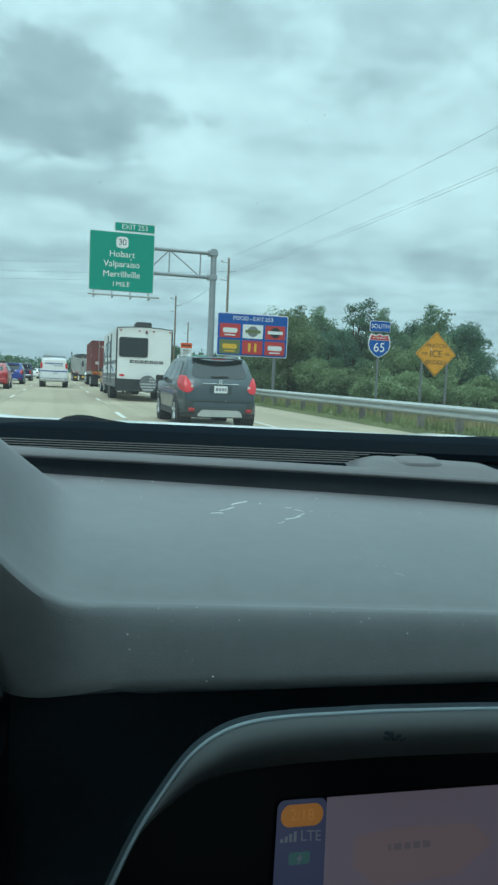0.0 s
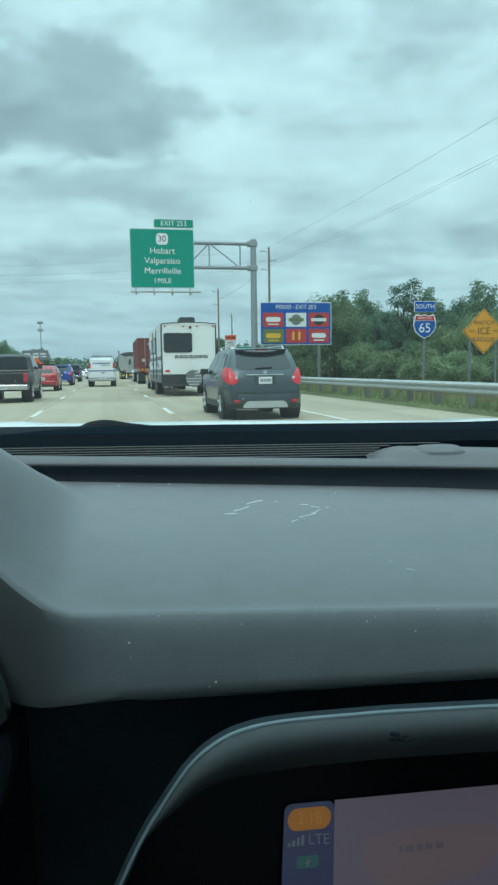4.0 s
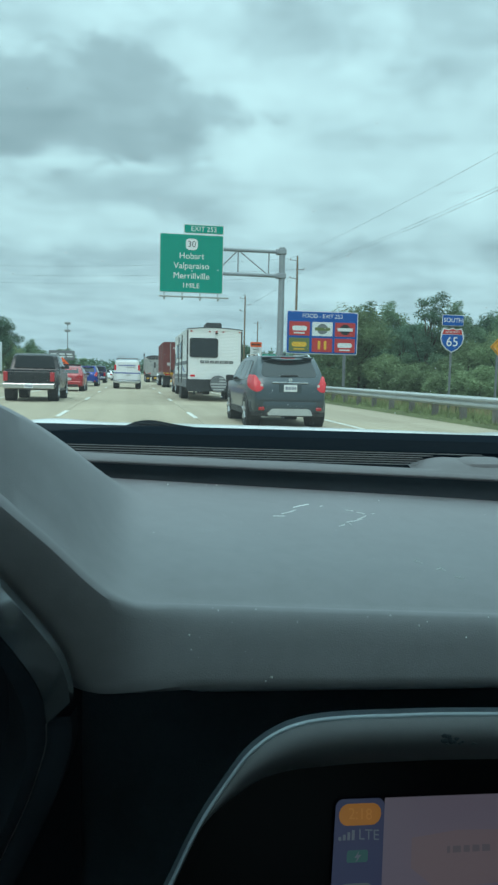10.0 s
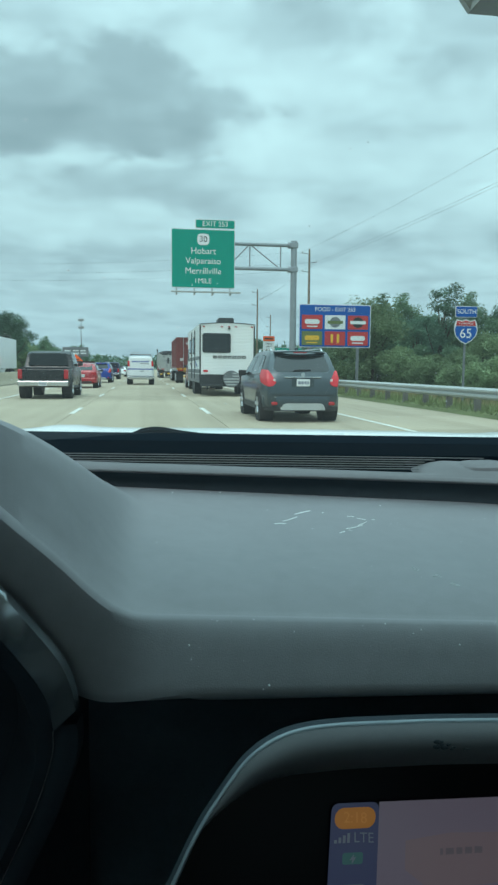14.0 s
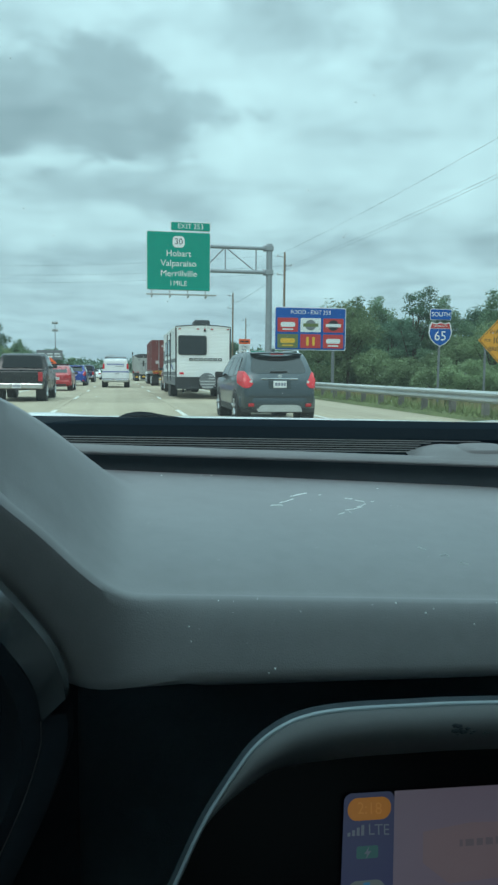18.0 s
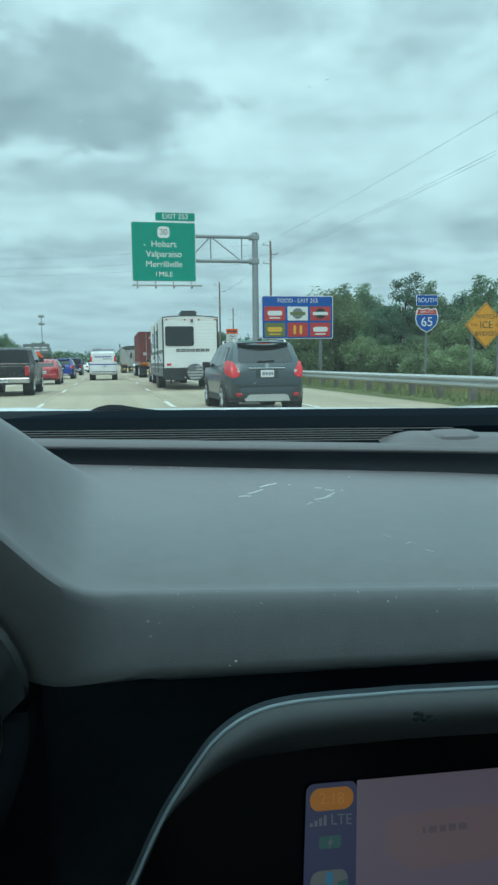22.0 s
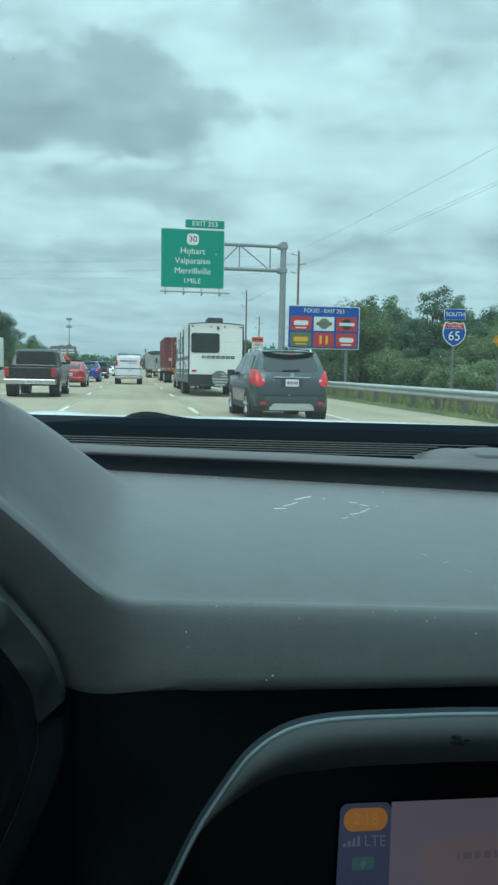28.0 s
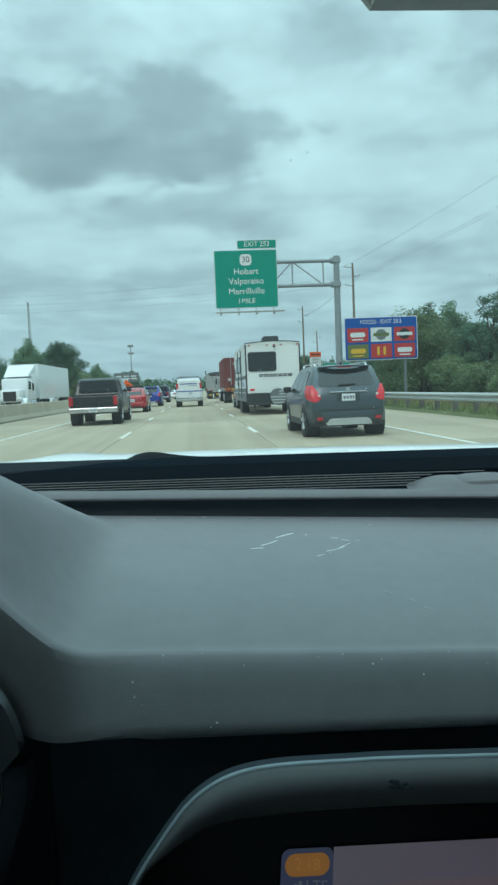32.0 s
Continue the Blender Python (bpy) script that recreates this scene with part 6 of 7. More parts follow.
def travel_trailer(at):
    v = thing("travel_trailer", "white ribbed travel trailer with dark window and flag wheel cover", "travel trailer", at, "traffic")
    W, Z0, Z1, L = 1.22, 0.62, 3.20, 9.2

    def siding(axis_pts, n, z0, z1, normal):
        rows = []
        for i in range(n):
            a, b = z0 + (z1 - z0) * i / n, z0 + (z1 - z0) * (i + 1) / n
            rows += [(a, 0.012), (a + (b - a) * 0.22, 0.016), (b - (b - a) * 0.18, 0.004), (b - 0.002, 0.0)]
        return [[(p[0] + normal[0] * d, p[1] + normal[1] * d, z) for p in axis_pts] for z, d in rows]

    part("shell", box(-W + 0.012, W - 0.012, 0.012, L, Z0, Z1 - 0.04, 0.03), M["rv_white"], v)
    part("rear_siding", sheet(siding([(-W + 0.04, 0), (W - 0.04, 0)], 34, Z0 + 0.36, Z1 - 0.04, (0, -1))), M["rv_white"], v, "white ribbed aluminium rear wall")
    for s in (-1, 1):
        part("side_siding", sheet(siding([(s * W, 0.04), (s * W, L - 0.5)], 34, Z0 + 0.30, Z1 - 0.06, (s, 0))), M["rv_white"], v)
        part("grey_band", box(min(s * W, s * (W + 0.022)), max(s * W, s * (W + 0.022)), 0.1, L - 0.2, 1.62, 1.78), M["rv_grey"], v)
        part("grey_band", box(min(s * W, s * (W + 0.022)), max(s * W, s * (W + 0.022)), 0.1, L - 0.2, 1.02, 1.20), M["rv_grey"], v)
        part("skirt_band", box(min(s * W, s * (W + 0.022)), max(s * W, s * (W + 0.022)), 0.1, L - 0.2, 0.60, 0.98), M["rv_grey"], v)
        part("blue_swoosh", prism([(1.2, 1.30), (2.6, 1.58), (2.4, 1.42), (1.4, 1.26)], "x", s * W, s * (W + 0.024)), M["rv_blue"], v)
        for y0, y1, z0, z1 in ((5.6, 6.35, 2.0, 2.72), (6.45, 7.2, 2.0, 2.72), (3.6, 4.6, 1.95, 2.75), (7.9, 8.4, 1.7, 2.3)):
            fr = part("side_window", box(min(s * W, s * (W + 0.03)), max(s * W, s * (W + 0.03)), y0, y1, z0, z1, 0.01), M["trim_black"], v)
            part("pane", box(min(s * W, s * (W + 0.034)), max(s * W, s * (W + 0.034)), y0 + 0.04, y1 - 0.04, z0 + 0.05, z1 - 0.05), M["car_glass"], fr)
        for y in (2.9, 5.2):
            part("slide_edge", box(min(s * W, s * (W + 0.05)), max(s * W, s * (W + 0.05)), y, y + 0.10, 0.75, 3.05, 0.01), M["rv_dark"], v)
        for y in (3.55, 4.4):
            part("wheel_arch", rod((s * 0.9, y, 0.36), (s * 1.235, y, 0.36), 0.42, n=20), M["trim_black"], v)
            wheel(v, s * 1.2, y, 0.36, 0.22)
        part("corner_trim", box(min(s * (W - 0.05), s * (W + 0.015)), max(s * (W - 0.05), s * (W + 0.015)), -0.02, 0.03, Z0, Z1 - 0.03, 0.008), M["rv_dark"], v)
        part("tail_lamp", box(min(s * .86, s * 1.06), max(s * .86, s * 1.06), -0.045, 0.0, 1.08, 1.17, 0.01), M["brake_lit"], v, "lit red tail lamp")
        part("grey_side_name_bar", box(min(s * W, s * (W + 0.026)), max(s * W, s * (W + 0.026)), 5.4, 6.6, 1.40, 1.54), M["rv_grey"], v)
    # arched roof and its edge moulding
    arc = [(x, Z1 - 0.02 + 0.075 * (1 - (x / W) ** 2)) for x in np.linspace(-W - 0.01, W + 0.01, 15)]
    part("roof", prism(arc + [(W, Z1 - 0.08), (-W, Z1 - 0.08)], "y", -0.025, L), M["rv_white"], v)
    part("roof_edge", prism([(x, z + 0.012) for x, z in arc] + [(x, z - 0.025) for x, z in reversed(arc)], "y", -0.04, -0.02), M["rv_dark"], v)
    part("skirt", box(-W - 0.005, W + 0.005, -0.035, 0.06, 0.52, 0.97, 0.02), M["rv_dark"], v, "dark grey lower skirt")
    fr = part("rear_window", prism([(x - 0.48, z + 2.36) for x, z in rounded_rect(1.26, 0.86, 0.10)], "y", -0.04, 0.0), M["trim_black"], v)
    part("pane", prism([(x - 0.48, z + 2.36) for x, z in rounded_rect(1.18, 0.78, 0.08)], "y", -0.046, -0.04), M["car_glass"], fr, "dark rear window pane")
    for i in range(7):
        x = -0.66 + 0.215 * i + 0.03
        part("name_bar", box(x, x + 0.17, -0.026, -0.018, 1.68, 1.80), M["sign_black"], v)
        part("name_bar_slot", box(x + 0.05, x + 0.13, -0.030, -0.026, 1.725, 1.755), M["rv_white"], v)
    for x in (-1.04, -0.24, 0.07, 0.38, 1.1):
        part("marker_lamp", box(x - 0.045, x + 0.045, -0.045, -0.015, 3.05, 3.10, 0.01), M["tail_red"], v)
    part("rear_camera", box(0.02, 0.13, -0.09, -0.01, 2.97, 3.04, 0.015), M["trim_black"], v)
    # spare wheel and its printed cover
    part("spare_wheel", rod((0.16, -0.30, 0.78), (0.16, -0.05, 0.78), 0.37, n=32), M["tyre"], v)
    cover = part("wheel_cover", rod((0.16, -0.345, 0.78), (0.16, -0.30, 0.78), 0.36, 0.375, 32), M["rv_grey"], v, "round grey cover with a striped flag print")
    for i in range(5):
        z = 0.50 + 0.125 * i
        half = math.sqrt(max(0.0, 0.34 ** 2 - (z + 0.03 - 0.78) ** 2))
        x0 = 0.16 - half if i < 3 else 0.20
        part("flag_stripe", box(x0, 0.16 + half, -0.349, -0.344, z, z + 0.06), M["flag_light"], cover)
    part("bumper", box(-1.2, 1.2, -0.22, -0.12, 0.44, 0.54, 0.012), M["rv_dark"], v)
    part("hitch_bar", box(0.3, 1.18, -0.4, -0.22, 0.44, 0.50, 0.01), M["rv_dark"], v)
    for x in (-0.6, 0.6):
        part("chassis_rail", box(x - 0.05, x + 0.05, -0.15, L + 0.6, 0.42, 0.56), M["rv_dark"], v)
        part("corner_jack", box(x * 1.4 - 0.04, x * 1.4 + 0.04, 0.5, 0.6, 0.28, 0.5), M["rv_dark"], v)
    part("drawbar", prism([(-0.6, L), (0.6, L), (0.06, L + 1.3), (-0.06, L + 1.3)], "z", 0.44, 0.54), M["rv_dark"], v)
    ac = part("air_conditioner", capped([[(x * k + 0.05, 1.0 + y * k2, 3.24 + z) for x, y in ((-0.36, 0), (0.36, 0), (0.36, 0.9), (-0.36, 0.9))] for k, k2, z in ((1, 1, 0), (1, 1, 0.22), (0.85, 0.95, 0.30))]), M["rv_dark"], v, "black rooftop air conditioner")
    part("roof_vent", box(-0.6, -0.2, 4.2, 4.6, 3.24, 3.36, 0.02), M["rv_white"], v)
    part("number_plate", box(-1.02, -0.72, -0.05, -0.04, 0.98, 1.06), M["plate"], v)
    return v


def dual_axle(v, ys, r=0.5, x=1.22):
    for y in ys:
        for s in (-1, 1):
            wheel(v, s * x, y, r, 0.30, spokes=8)
            wheel(v, s * (x - 0.33), y, r, 0.28, spokes=4)


def tractor(v, y, paint, sleeper=1.5, h=3.0, stacks=True):
    """Cab with bonnet, from y forwards."""
    part("cab", box(-1.15, 1.15, y, y + sleeper, 1.0, h, 0.10), M[paint], v, "", True)
    part("cab_front", box(-1.05, 1.05, y + sleeper - 0.05, y + sleeper + 1.5, 1.0, h - 0.35, 0.12), M[paint], v, "", True)
    part("bonnet", box(-0.78, 0.78, y + sleeper + 1.4, y + sleeper + 3.3, 0.85, 1.85, 0.15), M[paint], v, "", True)
    part("windscreen", box(-0.95, 0.95, y + sleeper + 1.42, y + sleeper + 1.47, 1.9, h - 0.5, 0.05), M["car_glass"], v)
    for s in (-1, 1):
        part("side_window", box(min(s * 1.04, s * 1.07), max(s * 1.04, s * 1.07), y + sleeper + 0.45, y + sleeper + 1.3, 1.85, h - 0.6, 0.02), M["car_glass"], v)
        part("front_mudguard", capped([[(s * 0.78 + s * d, y + sleeper + 2.5 + 0.68 * math.cos(a), 0.5 + 0.66 * math.sin(a)) for a in np.linspace(0, math.pi, 9)] for d in (0.0, 0.42)]), M[paint], v, "", True)
        wheel(v, s * 1.18, y + sleeper + 2.5, 0.5, 0.30, spokes=8)
        part("fuel_tank", rod((s * 0.95, y + 0.7, 0.75), (s * 0.95, y + 2.4, 0.75), 0.30, n=18), M["chrome"], v, "", True)
        if stacks:
            part("exhaust_stack", rod((s * 1.22, y + sleeper + 0.05, 1.0), (s * 1.22, y + sleeper + 0.05, h + 0.75), 0.085, n=12), M["chrome"], v, "tall chrome exhaust stack", True)
            part("stack_tip", rod((s * 1.22, y + sleeper + 0.05, h + 0.7), (s * 1.22, y + sleeper - 0.12, h + 1.05), 0.085, n=12), M["trim_black"], v)
            part("air_cleaner", rod((s * 1.05, y + sleeper + 1.62, 1.35), (s * 1.05, y + sleeper + 1.62, 2.15), 0.19, n=14), M["chrome"], v, "", True)
        part("mirror_arm", rod((s * 1.08, y + sleeper + 1.35, 2.3), (s * 1.42, y + sleeper + 1.45, 2.3), 0.018, n=6), M["chrome"], v)
        part("door_mirror", box(min(s * 1.36, s * 1.52), max(s * 1.36, s * 1.52), y + sleeper + 1.42, y + sleeper + 1.50, 1.75, 2.35, 0.03), M["trim_black"], v)
    dual_axle(v, (y - 0.4, y - 1.65))
    part("chassis", box(-0.45, 0.45, y - 2.4, y + sleeper + 3.0, 0.62, 0.86, 0.01), M["trim_black"], v)


def container_truck(at):
    v = thing("container_truck", "oxide red shipping container on a yellow chassis behind a lorry", "lorry", at, "traffic")
    W, Z0, Z1, L = 1.22, 1.28, 3.87, 12.19
    rows = []
    for s in (-1, 1):
        pts = []
        y = 0.1
        while y < L - 0.1:
            pts += [(y, 0), (y + 0.07, 0), (y + 0.14, 0.036), (y + 0.21, 0.036)]
            y += 0.28
        part("corrugated_side", sheet([[(s * (W - 0.02 - d), y, z) for y, d in pts] for z in (Z0 + 0.1, Z1 - 0.06)]), M["container"], v)
        part("top_rail", box(min(s * W, s * (W - 0.06)), max(s * W, s * (W - 0.06)), 0, L, Z1 - 0.08, Z1, 0.005), M["container"], v)
        part("bottom_rail", box(min(s * W, s * (W - 0.06)), max(s * W, s * (W - 0.06)), 0, L, Z0, Z0 + 0.14, 0.005), M["container"], v)
        part("corner_post", box(min(s * W, s * (W - 0.10)), max(s * W, s * (W - 0.10)), -0.01, 0.12, Z0, Z1, 0.01), M["container"], v)
        dx0, dx1 = (0.015, W - 0.10)
        d = part("door", box(min(s * dx0, s * dx1), max(s * dx0, s * dx1), 0.03, 0.09, Z0 + 0.12, Z1 - 0.12, 0.01), M["container"], v)
        for k in range(6):
            z = Z0 + 0.28 + 0.37 * k
            part("door_rib", box(min(s * 0.06, s * (W - 0.14)), max(s * 0.06, s * (W - 0.14)), 0.012, 0.035, z, z + 0.2, 0.012), M["container"], d)
        for x in (0.20, 0.62):
            bar = part("locking_bar", rod((s * x, -0.02, Z0 + 0.04), (s * x, -0.02, Z1 - 0.04), 0.022, n=8), M["alu"], v, "grey locking bar")
            for z in (Z0 + 0.35, Z0 + 1.1, Z0 + 1.9, Z1 - 0.25):
                part("bar_keeper", box(s * x - 0.05, s * x + 0.05, -0.03, 0.03, z - 0.03, z + 0.03), M["container"], bar)
        for z in (Z0 + 0.4, Z0 + 1.0, Z0 + 1.6, Z0 + 2.2):
            part("hinge", box(min(s * (W - 0.14), s * (W - 0.02)), max(s * (W - 0.14), s * (W - 0.02)), -0.025, 0.03, z - 0.04, z + 0.04), M["container"], v)
    part("roof_panel", box(-W, W, 0, L, Z1 - 0.03, Z1 - 0.005), M["container"], v)
    part("header", box(-W, W, 0.0, 0.1, Z1 - 0.13, Z1, 0.01), M["container"], v)
    part("sill", box(-W, W, 0.0, 0.1, Z0, Z0 + 0.13, 0.01), M["container"], v)
    part("inner_wall", box(-W + 0.06, W - 0.06, 0.09, L, Z0 + 0.02, Z1 - 0.06), M["container"], v)
    for x, z, w, h in ((0.42, 3.0, 0.22, 0.32), (0.82, 3.0, 0.20, 0.32), (-0.32, 3.35, 0.16, 0.16), (0.42, 3.45, 0.5, 0.05), (0.92, 3.45, 0.25, 0.05), (0.78, 3.32, 0.4, 0.05), (-0.75, 2.0, 0.3, 0.25)):
        part("stencil_bar", box(x - w / 2, x + w / 2, 0.008, 0.012, z - h / 2, z + h / 2), M["pale_ink"], v)
    # chassis
    for s in (-1, 1):
        part("chassis_beam", box(min(s * .35, s * .5), max(s * .35, s * .5), 0.0, L, 0.92, 1.22), M["chassis_yellow"], v)
        part("mud_flap", box(min(s * .62, s * 1.2), max(s * .62, s * 1.2), 0.25, 0.28, 0.22, 1.0, 0.01), M["flap"], v, "black mud flap")
        part("flap_bar", box(min(s * .62, s * .70), max(s * .62, s * .70), 0.23, 0.25, 0.30, 0.90), M["flap"], v)
        part("tail_lamp", box(min(s * .62, s * 1.1), max(s * .62, s * 1.1), -0.03, 0.02, 1.04, 1.14, 0.01), M["tail_red"], v)
        part("flap_plate", box(min(s * .75, s * 1.05), max(s * .75, s * 1.05), 0.235, 0.25, 0.24, 0.42), M["plate"], v) if s > 0 else None
    part("rear_bolster", box(-1.2, 1.2, -0.02, 0.2, 1.14, 1.28, 0.01), M["chassis_yellow"], v, "yellow chassis beam")
    for i in range(7):
        part("chevron", box(-1.1 + 0.34 * i, -0.96 + 0.34 * i, -0.026, -0.018, 1.18, 1.26), M["container"], v)
    part("underrun_post", box(-0.46, -0.36, -0.02, 0.08, 0.55, 1.15), M["chassis_yellow"], v)
    part("underrun_post", box(0.36, 0.46, -0.02, 0.08, 0.55, 1.15), M["chassis_yellow"], v)
    part("underrun_bar", box(-0.62, 0.62, -0.05, 0.06, 0.48, 0.62, 0.01), M["chassis_yellow"], v)
    part("yellow_box", box(-0.28, 0.28, -0.01, 0.3, 0.72, 1.08, 0.02), M["chassis_yellow"], v)
    dual_axle(v, (0.9, 2.15))
    tractor(v, L + 0.9, "van_white", 0.8, 2.9, False)
    return v


def gravel_truck(at):
    v = thing("gravel_truck", "red lorry with a dull aluminium tipper trailer under a dark tarp", "lorry", at, "traffic")
    W, Z0, Z1, L = 1.26, 1.25, 3.25, 11.0
    part("tipper_body", capped([[(x * k, y, z) for x, z in ((-W * 0.9, Z0), (W * 0.9, Z0), (W, Z0 + 0.4), (W, Z1), (-W, Z1), (-W, Z0 + 0.4))] for y, k in ((0.05, 1), (L, 0.97))]), M["alu"], v)
    part("tailgate", box(-W + 0.03, W - 0.03, -0.03, 0.06, Z0 - 0.02, Z1 - 0.12, 0.02), M["alu"], v, "dull aluminium tailgate")
    for x in (-0.95, 0.0, 0.95):
        part("gate_rib", box(x - 0.05, x + 0.05, -0.08, -0.03, Z0, Z1 - 0.15, 0.01), M["alu"], v)
    for x in (-0.22, 0.22):
        part("gate_chute", box(x - 0.03, x + 0.03, -0.10, -0.03, Z0 + 0.1, Z0 + 1.0), M["steel_dark"], v)
    part("chute_head", box(-0.35, 0.35, -0.11, -0.03, Z0 + 0.98, Z0 + 1.04), M["steel_dark"], v)
    for s in (-1, 1):
        part("corner_post", box(min(s * W, s * (W - 0.1)), max(s * W, s * (W - 0.1)), -0.06, 0.12, Z0 - 0.1, Z1, 0.015), M["alu"], v)
        part("top_rail", box(min(s * (W + 0.03), s * (W - 0.06)), max(s * (W + 0.03), s * (W - 0.06)), 0, L, Z1 - 0.1, Z1 + 0.02, 0.01), M["steel_dark"], v)
        part("round_logo", prism([(s * 0.62 + 0.13 * math.cos(a), 2.72 + 0.09 * math.sin(a)) for a in np.linspace(0, 2 * math.pi, 17)[:-1]], "y", -0.036, -0.03), M["steel_dark"], v)
        part("mud_flap", box(min(s * .62, s * 1.22), max(s * .62, s * 1.22), -0.05, -0.02, 0.18, 1.08, 0.01), M["flap"], v, "black mud flap with a yellow mark")
        part("flap_mark", prism([(s * 0.92 + 0.17 * math.cos(a), 0.52 + 0.10 * math.sin(a)) for a in np.linspace(0, 2 * math.pi, 13)[:-1]], "y", -0.056, -0.05), M["sign_gold"], v)
        for k in range(3):
            part("tail_lamp", rod((s * (0.62 + 0.13 * k), -0.10, 1.17), (s * (0.62 + 0.13 * k), -0.03, 1.17), 0.055, n=12), M["brake_lit"], v, "lit round red tail lamp")
        for y in np.arange(1.2, L, 1.9):
            part("side_rib", box(min(s * W, s * (W + 0.05)), max(s * W, s * (W + 0.05)), y, y + 0.08, Z0 + 0.35, Z1 - 0.08), M["alu"], v)
        for y in np.arange(0.4, L, 0.62):
            part("reflector", box(min(s * (W - .02), s * (W + 0.012)), max(s * (W - .02), s * (W + 0.012)), y, y + 0.3, Z0 + 0.42, Z0 + 0.48), M["sign_red"], v)
    part("lamp_bar", box(-W + 0.05, W - 0.05, -0.04, 0.05, 1.08, 1.26, 0.01), M["alu"], v)
    part("middle_flap", box(-0.45, 0.45, -0.04, -0.015, 0.20, 0.86, 0.01), M["flap"], v)
    part("flap_mark", prism([(0.19 * math.cos(a), 0.58 + 0.10 * math.sin(a)) for a in np.linspace(0, 2 * math.pi, 13)[:-1]], "y", -0.046, -0.04), M["sign_gold"], v)
    part("step_plate", box(-0.58, 0.58, -0.08, 0.0, 0.88, 1.06, 0.02), M["alu"], v)
    arc = [(x, Z1 - 0.02 + 0.26 * (1 - (x / W) ** 2) ** 0.7 if abs(x) < W else Z1 - 0.02) for x in np.linspace(-W, W, 15)]
    part("tarp", prism(arc, "y", 0.1, L), M["tarp"], v, "dark mesh tarp over the load")
    part("tarp_flap", prism([(-W, Z1 - 0.02), (W, Z1 - 0.02), (0.9, Z1 - 0.32), (-0.8, Z1 - 0.30)], "y", -0.05, -0.035), M["tarp"], v)
    dual_axle(v, (0.75, 2.0))
    part("chassis", box(-0.5, 0.5, 0, L, 0.95, 1.25), M["trim_black"], v)
    tractor(v, L + 0.7, "red_paint", 1.0, 2.95, True)
    return v


def oncoming_lorry(at, label):
    v = thing("oncoming_lorry", label, "lorry", at, "oncoming traffic")
    part("box_body", box(-1.27, 1.27, 0, 14.5, 1.1, 4.0, 0.03), M["van_white"], v)
    for k in range(12):
        part("side_rib", box(-1.285, 1.285, 0.6 + 1.15 * k, 0.66 + 1.15 * k, 1.15, 3.95), M["van_white"], v)
    part("roof_fairing", capped([[(-1.1, 15.2, 3.0), (1.1, 15.2, 3.0), (1.1, 15.2, 3.9), (-1.1, 15.2, 3.9)], [(-1.0, 17.4, 2.9), (1.0, 17.4, 2.9), (0.9, 17.2, 3.1), (-0.9, 17.2, 3.1)]]), M["van_white"], v)
    tractor(v, 15.2, "van_white", 1.2, 3.1, False)
    L = 15.2 + 1.2 + 3.3
    part("grille", box(-0.5, 0.5, L - 0.02, L + 0.03, 0.95, 1.7, 0.02), M["trim_black"], v)
    for s in (-1, 1):
        part("head_lamp", box(min(s * .55, s * .95), max(s * .55, s * .95), L - 0.25, L + 0.02, 0.95, 1.2, 0.03), M["head_lamp"], v)
    dual_axle(v, (1.2, 2.45))
    return v


travel_trailer(pose(3.60, 32.5, 0))
pickup("red_pickup_truck", "red pickup truck towing the travel trailer", "red_paint", pose(3.60, 43.2, 0), cover=False)
suv("grey_suv", "dark grey compact SUV with chrome strip and red lamps", "grey_paint", pose(3.57, 16.4, 0), lit=True, chrome_bar=True)
suv("blue_suv", "bright blue SUV with unseen, nearly clear rear pane added to trim the cabin light", "blue_paint", pose(-3.7, 62, 0), chrome_bar=True, skid="dark")
container_truck(pose(3.85, 63, 0))
gravel_truck(pose(3.0, 96, 0))
cargo_van("white_van", "white work van with a blue stripe and loaded ladder rack", pose(-0.35, 55, 0))
pickup("black_pickup_truck", "black pickup truck with chrome bumper and covered bed", "black_paint", pose(-3.9, 29, 0))
small_car("red_hatchback", "small red hatchback car on pale concrete", "red_paint", pose(-3.75, 45, 0))
pickup("navy_pickup_truck", "dark blue pickup truck", "navy_paint", pose(-3.8, 82, 0))
small_car("white_saloon", "white saloon car far ahead", "van_white", pose(-3.6, 108, 0), hatch=False)
oncoming_lorry(pose(-14.3, 78, 0, 0, 0, 180), "white lorry coming the other way behind the barrier")
oncoming_lorry(pose(-14.5, 150, 0, 0, 0, 180), "white lorry far off on the oncoming carriageway")
small_car("oncoming_car", "silver car on the oncoming carriageway", "alu", pose(-18, 95, 0, 0, 0, 180), hatch=False)
small_car("oncoming_car", "white car on the oncoming carriageway", "van_white", pose(-13.9, 125, 0, 0, 0, 180))
small_car("oncoming_car", "dark car on the oncoming carriageway", "grey_paint", pose(-17.8, 140, 0, 0, 0, 180), hatch=False)

# ---- trees and verges ----


def leaf_cloud(bm, centre, radius, count, size, rng):
    for _ in range(count):
        d = Vector((rng.gauss(0, 1), rng.gauss(0, 1), rng.gauss(0, 1))).normalized() * radius * rng.uniform(0.10, 1.15) ** 0.55
        c = centre + Vector((d.x, d.y, d.z * 0.75))
        a = Vector((rng.uniform(-1, 1), rng.uniform(-1, 1), rng.uniform(-0.6, 0.6))).normalized()
        b = a.cross(Vector((rng.uniform(-1, 1), rng.uniform(-1, 1), rng.uniform(-1, 1)))).normalized()
        s = size * rng.uniform(0.6, 1.3)
        v = [bm.verts.new(c + a * s * p + b * s * q) for p, q in ((-0.6, -0.05), (0.15, -0.40), (0.55, 0.38))]
        bm.faces.new(v)


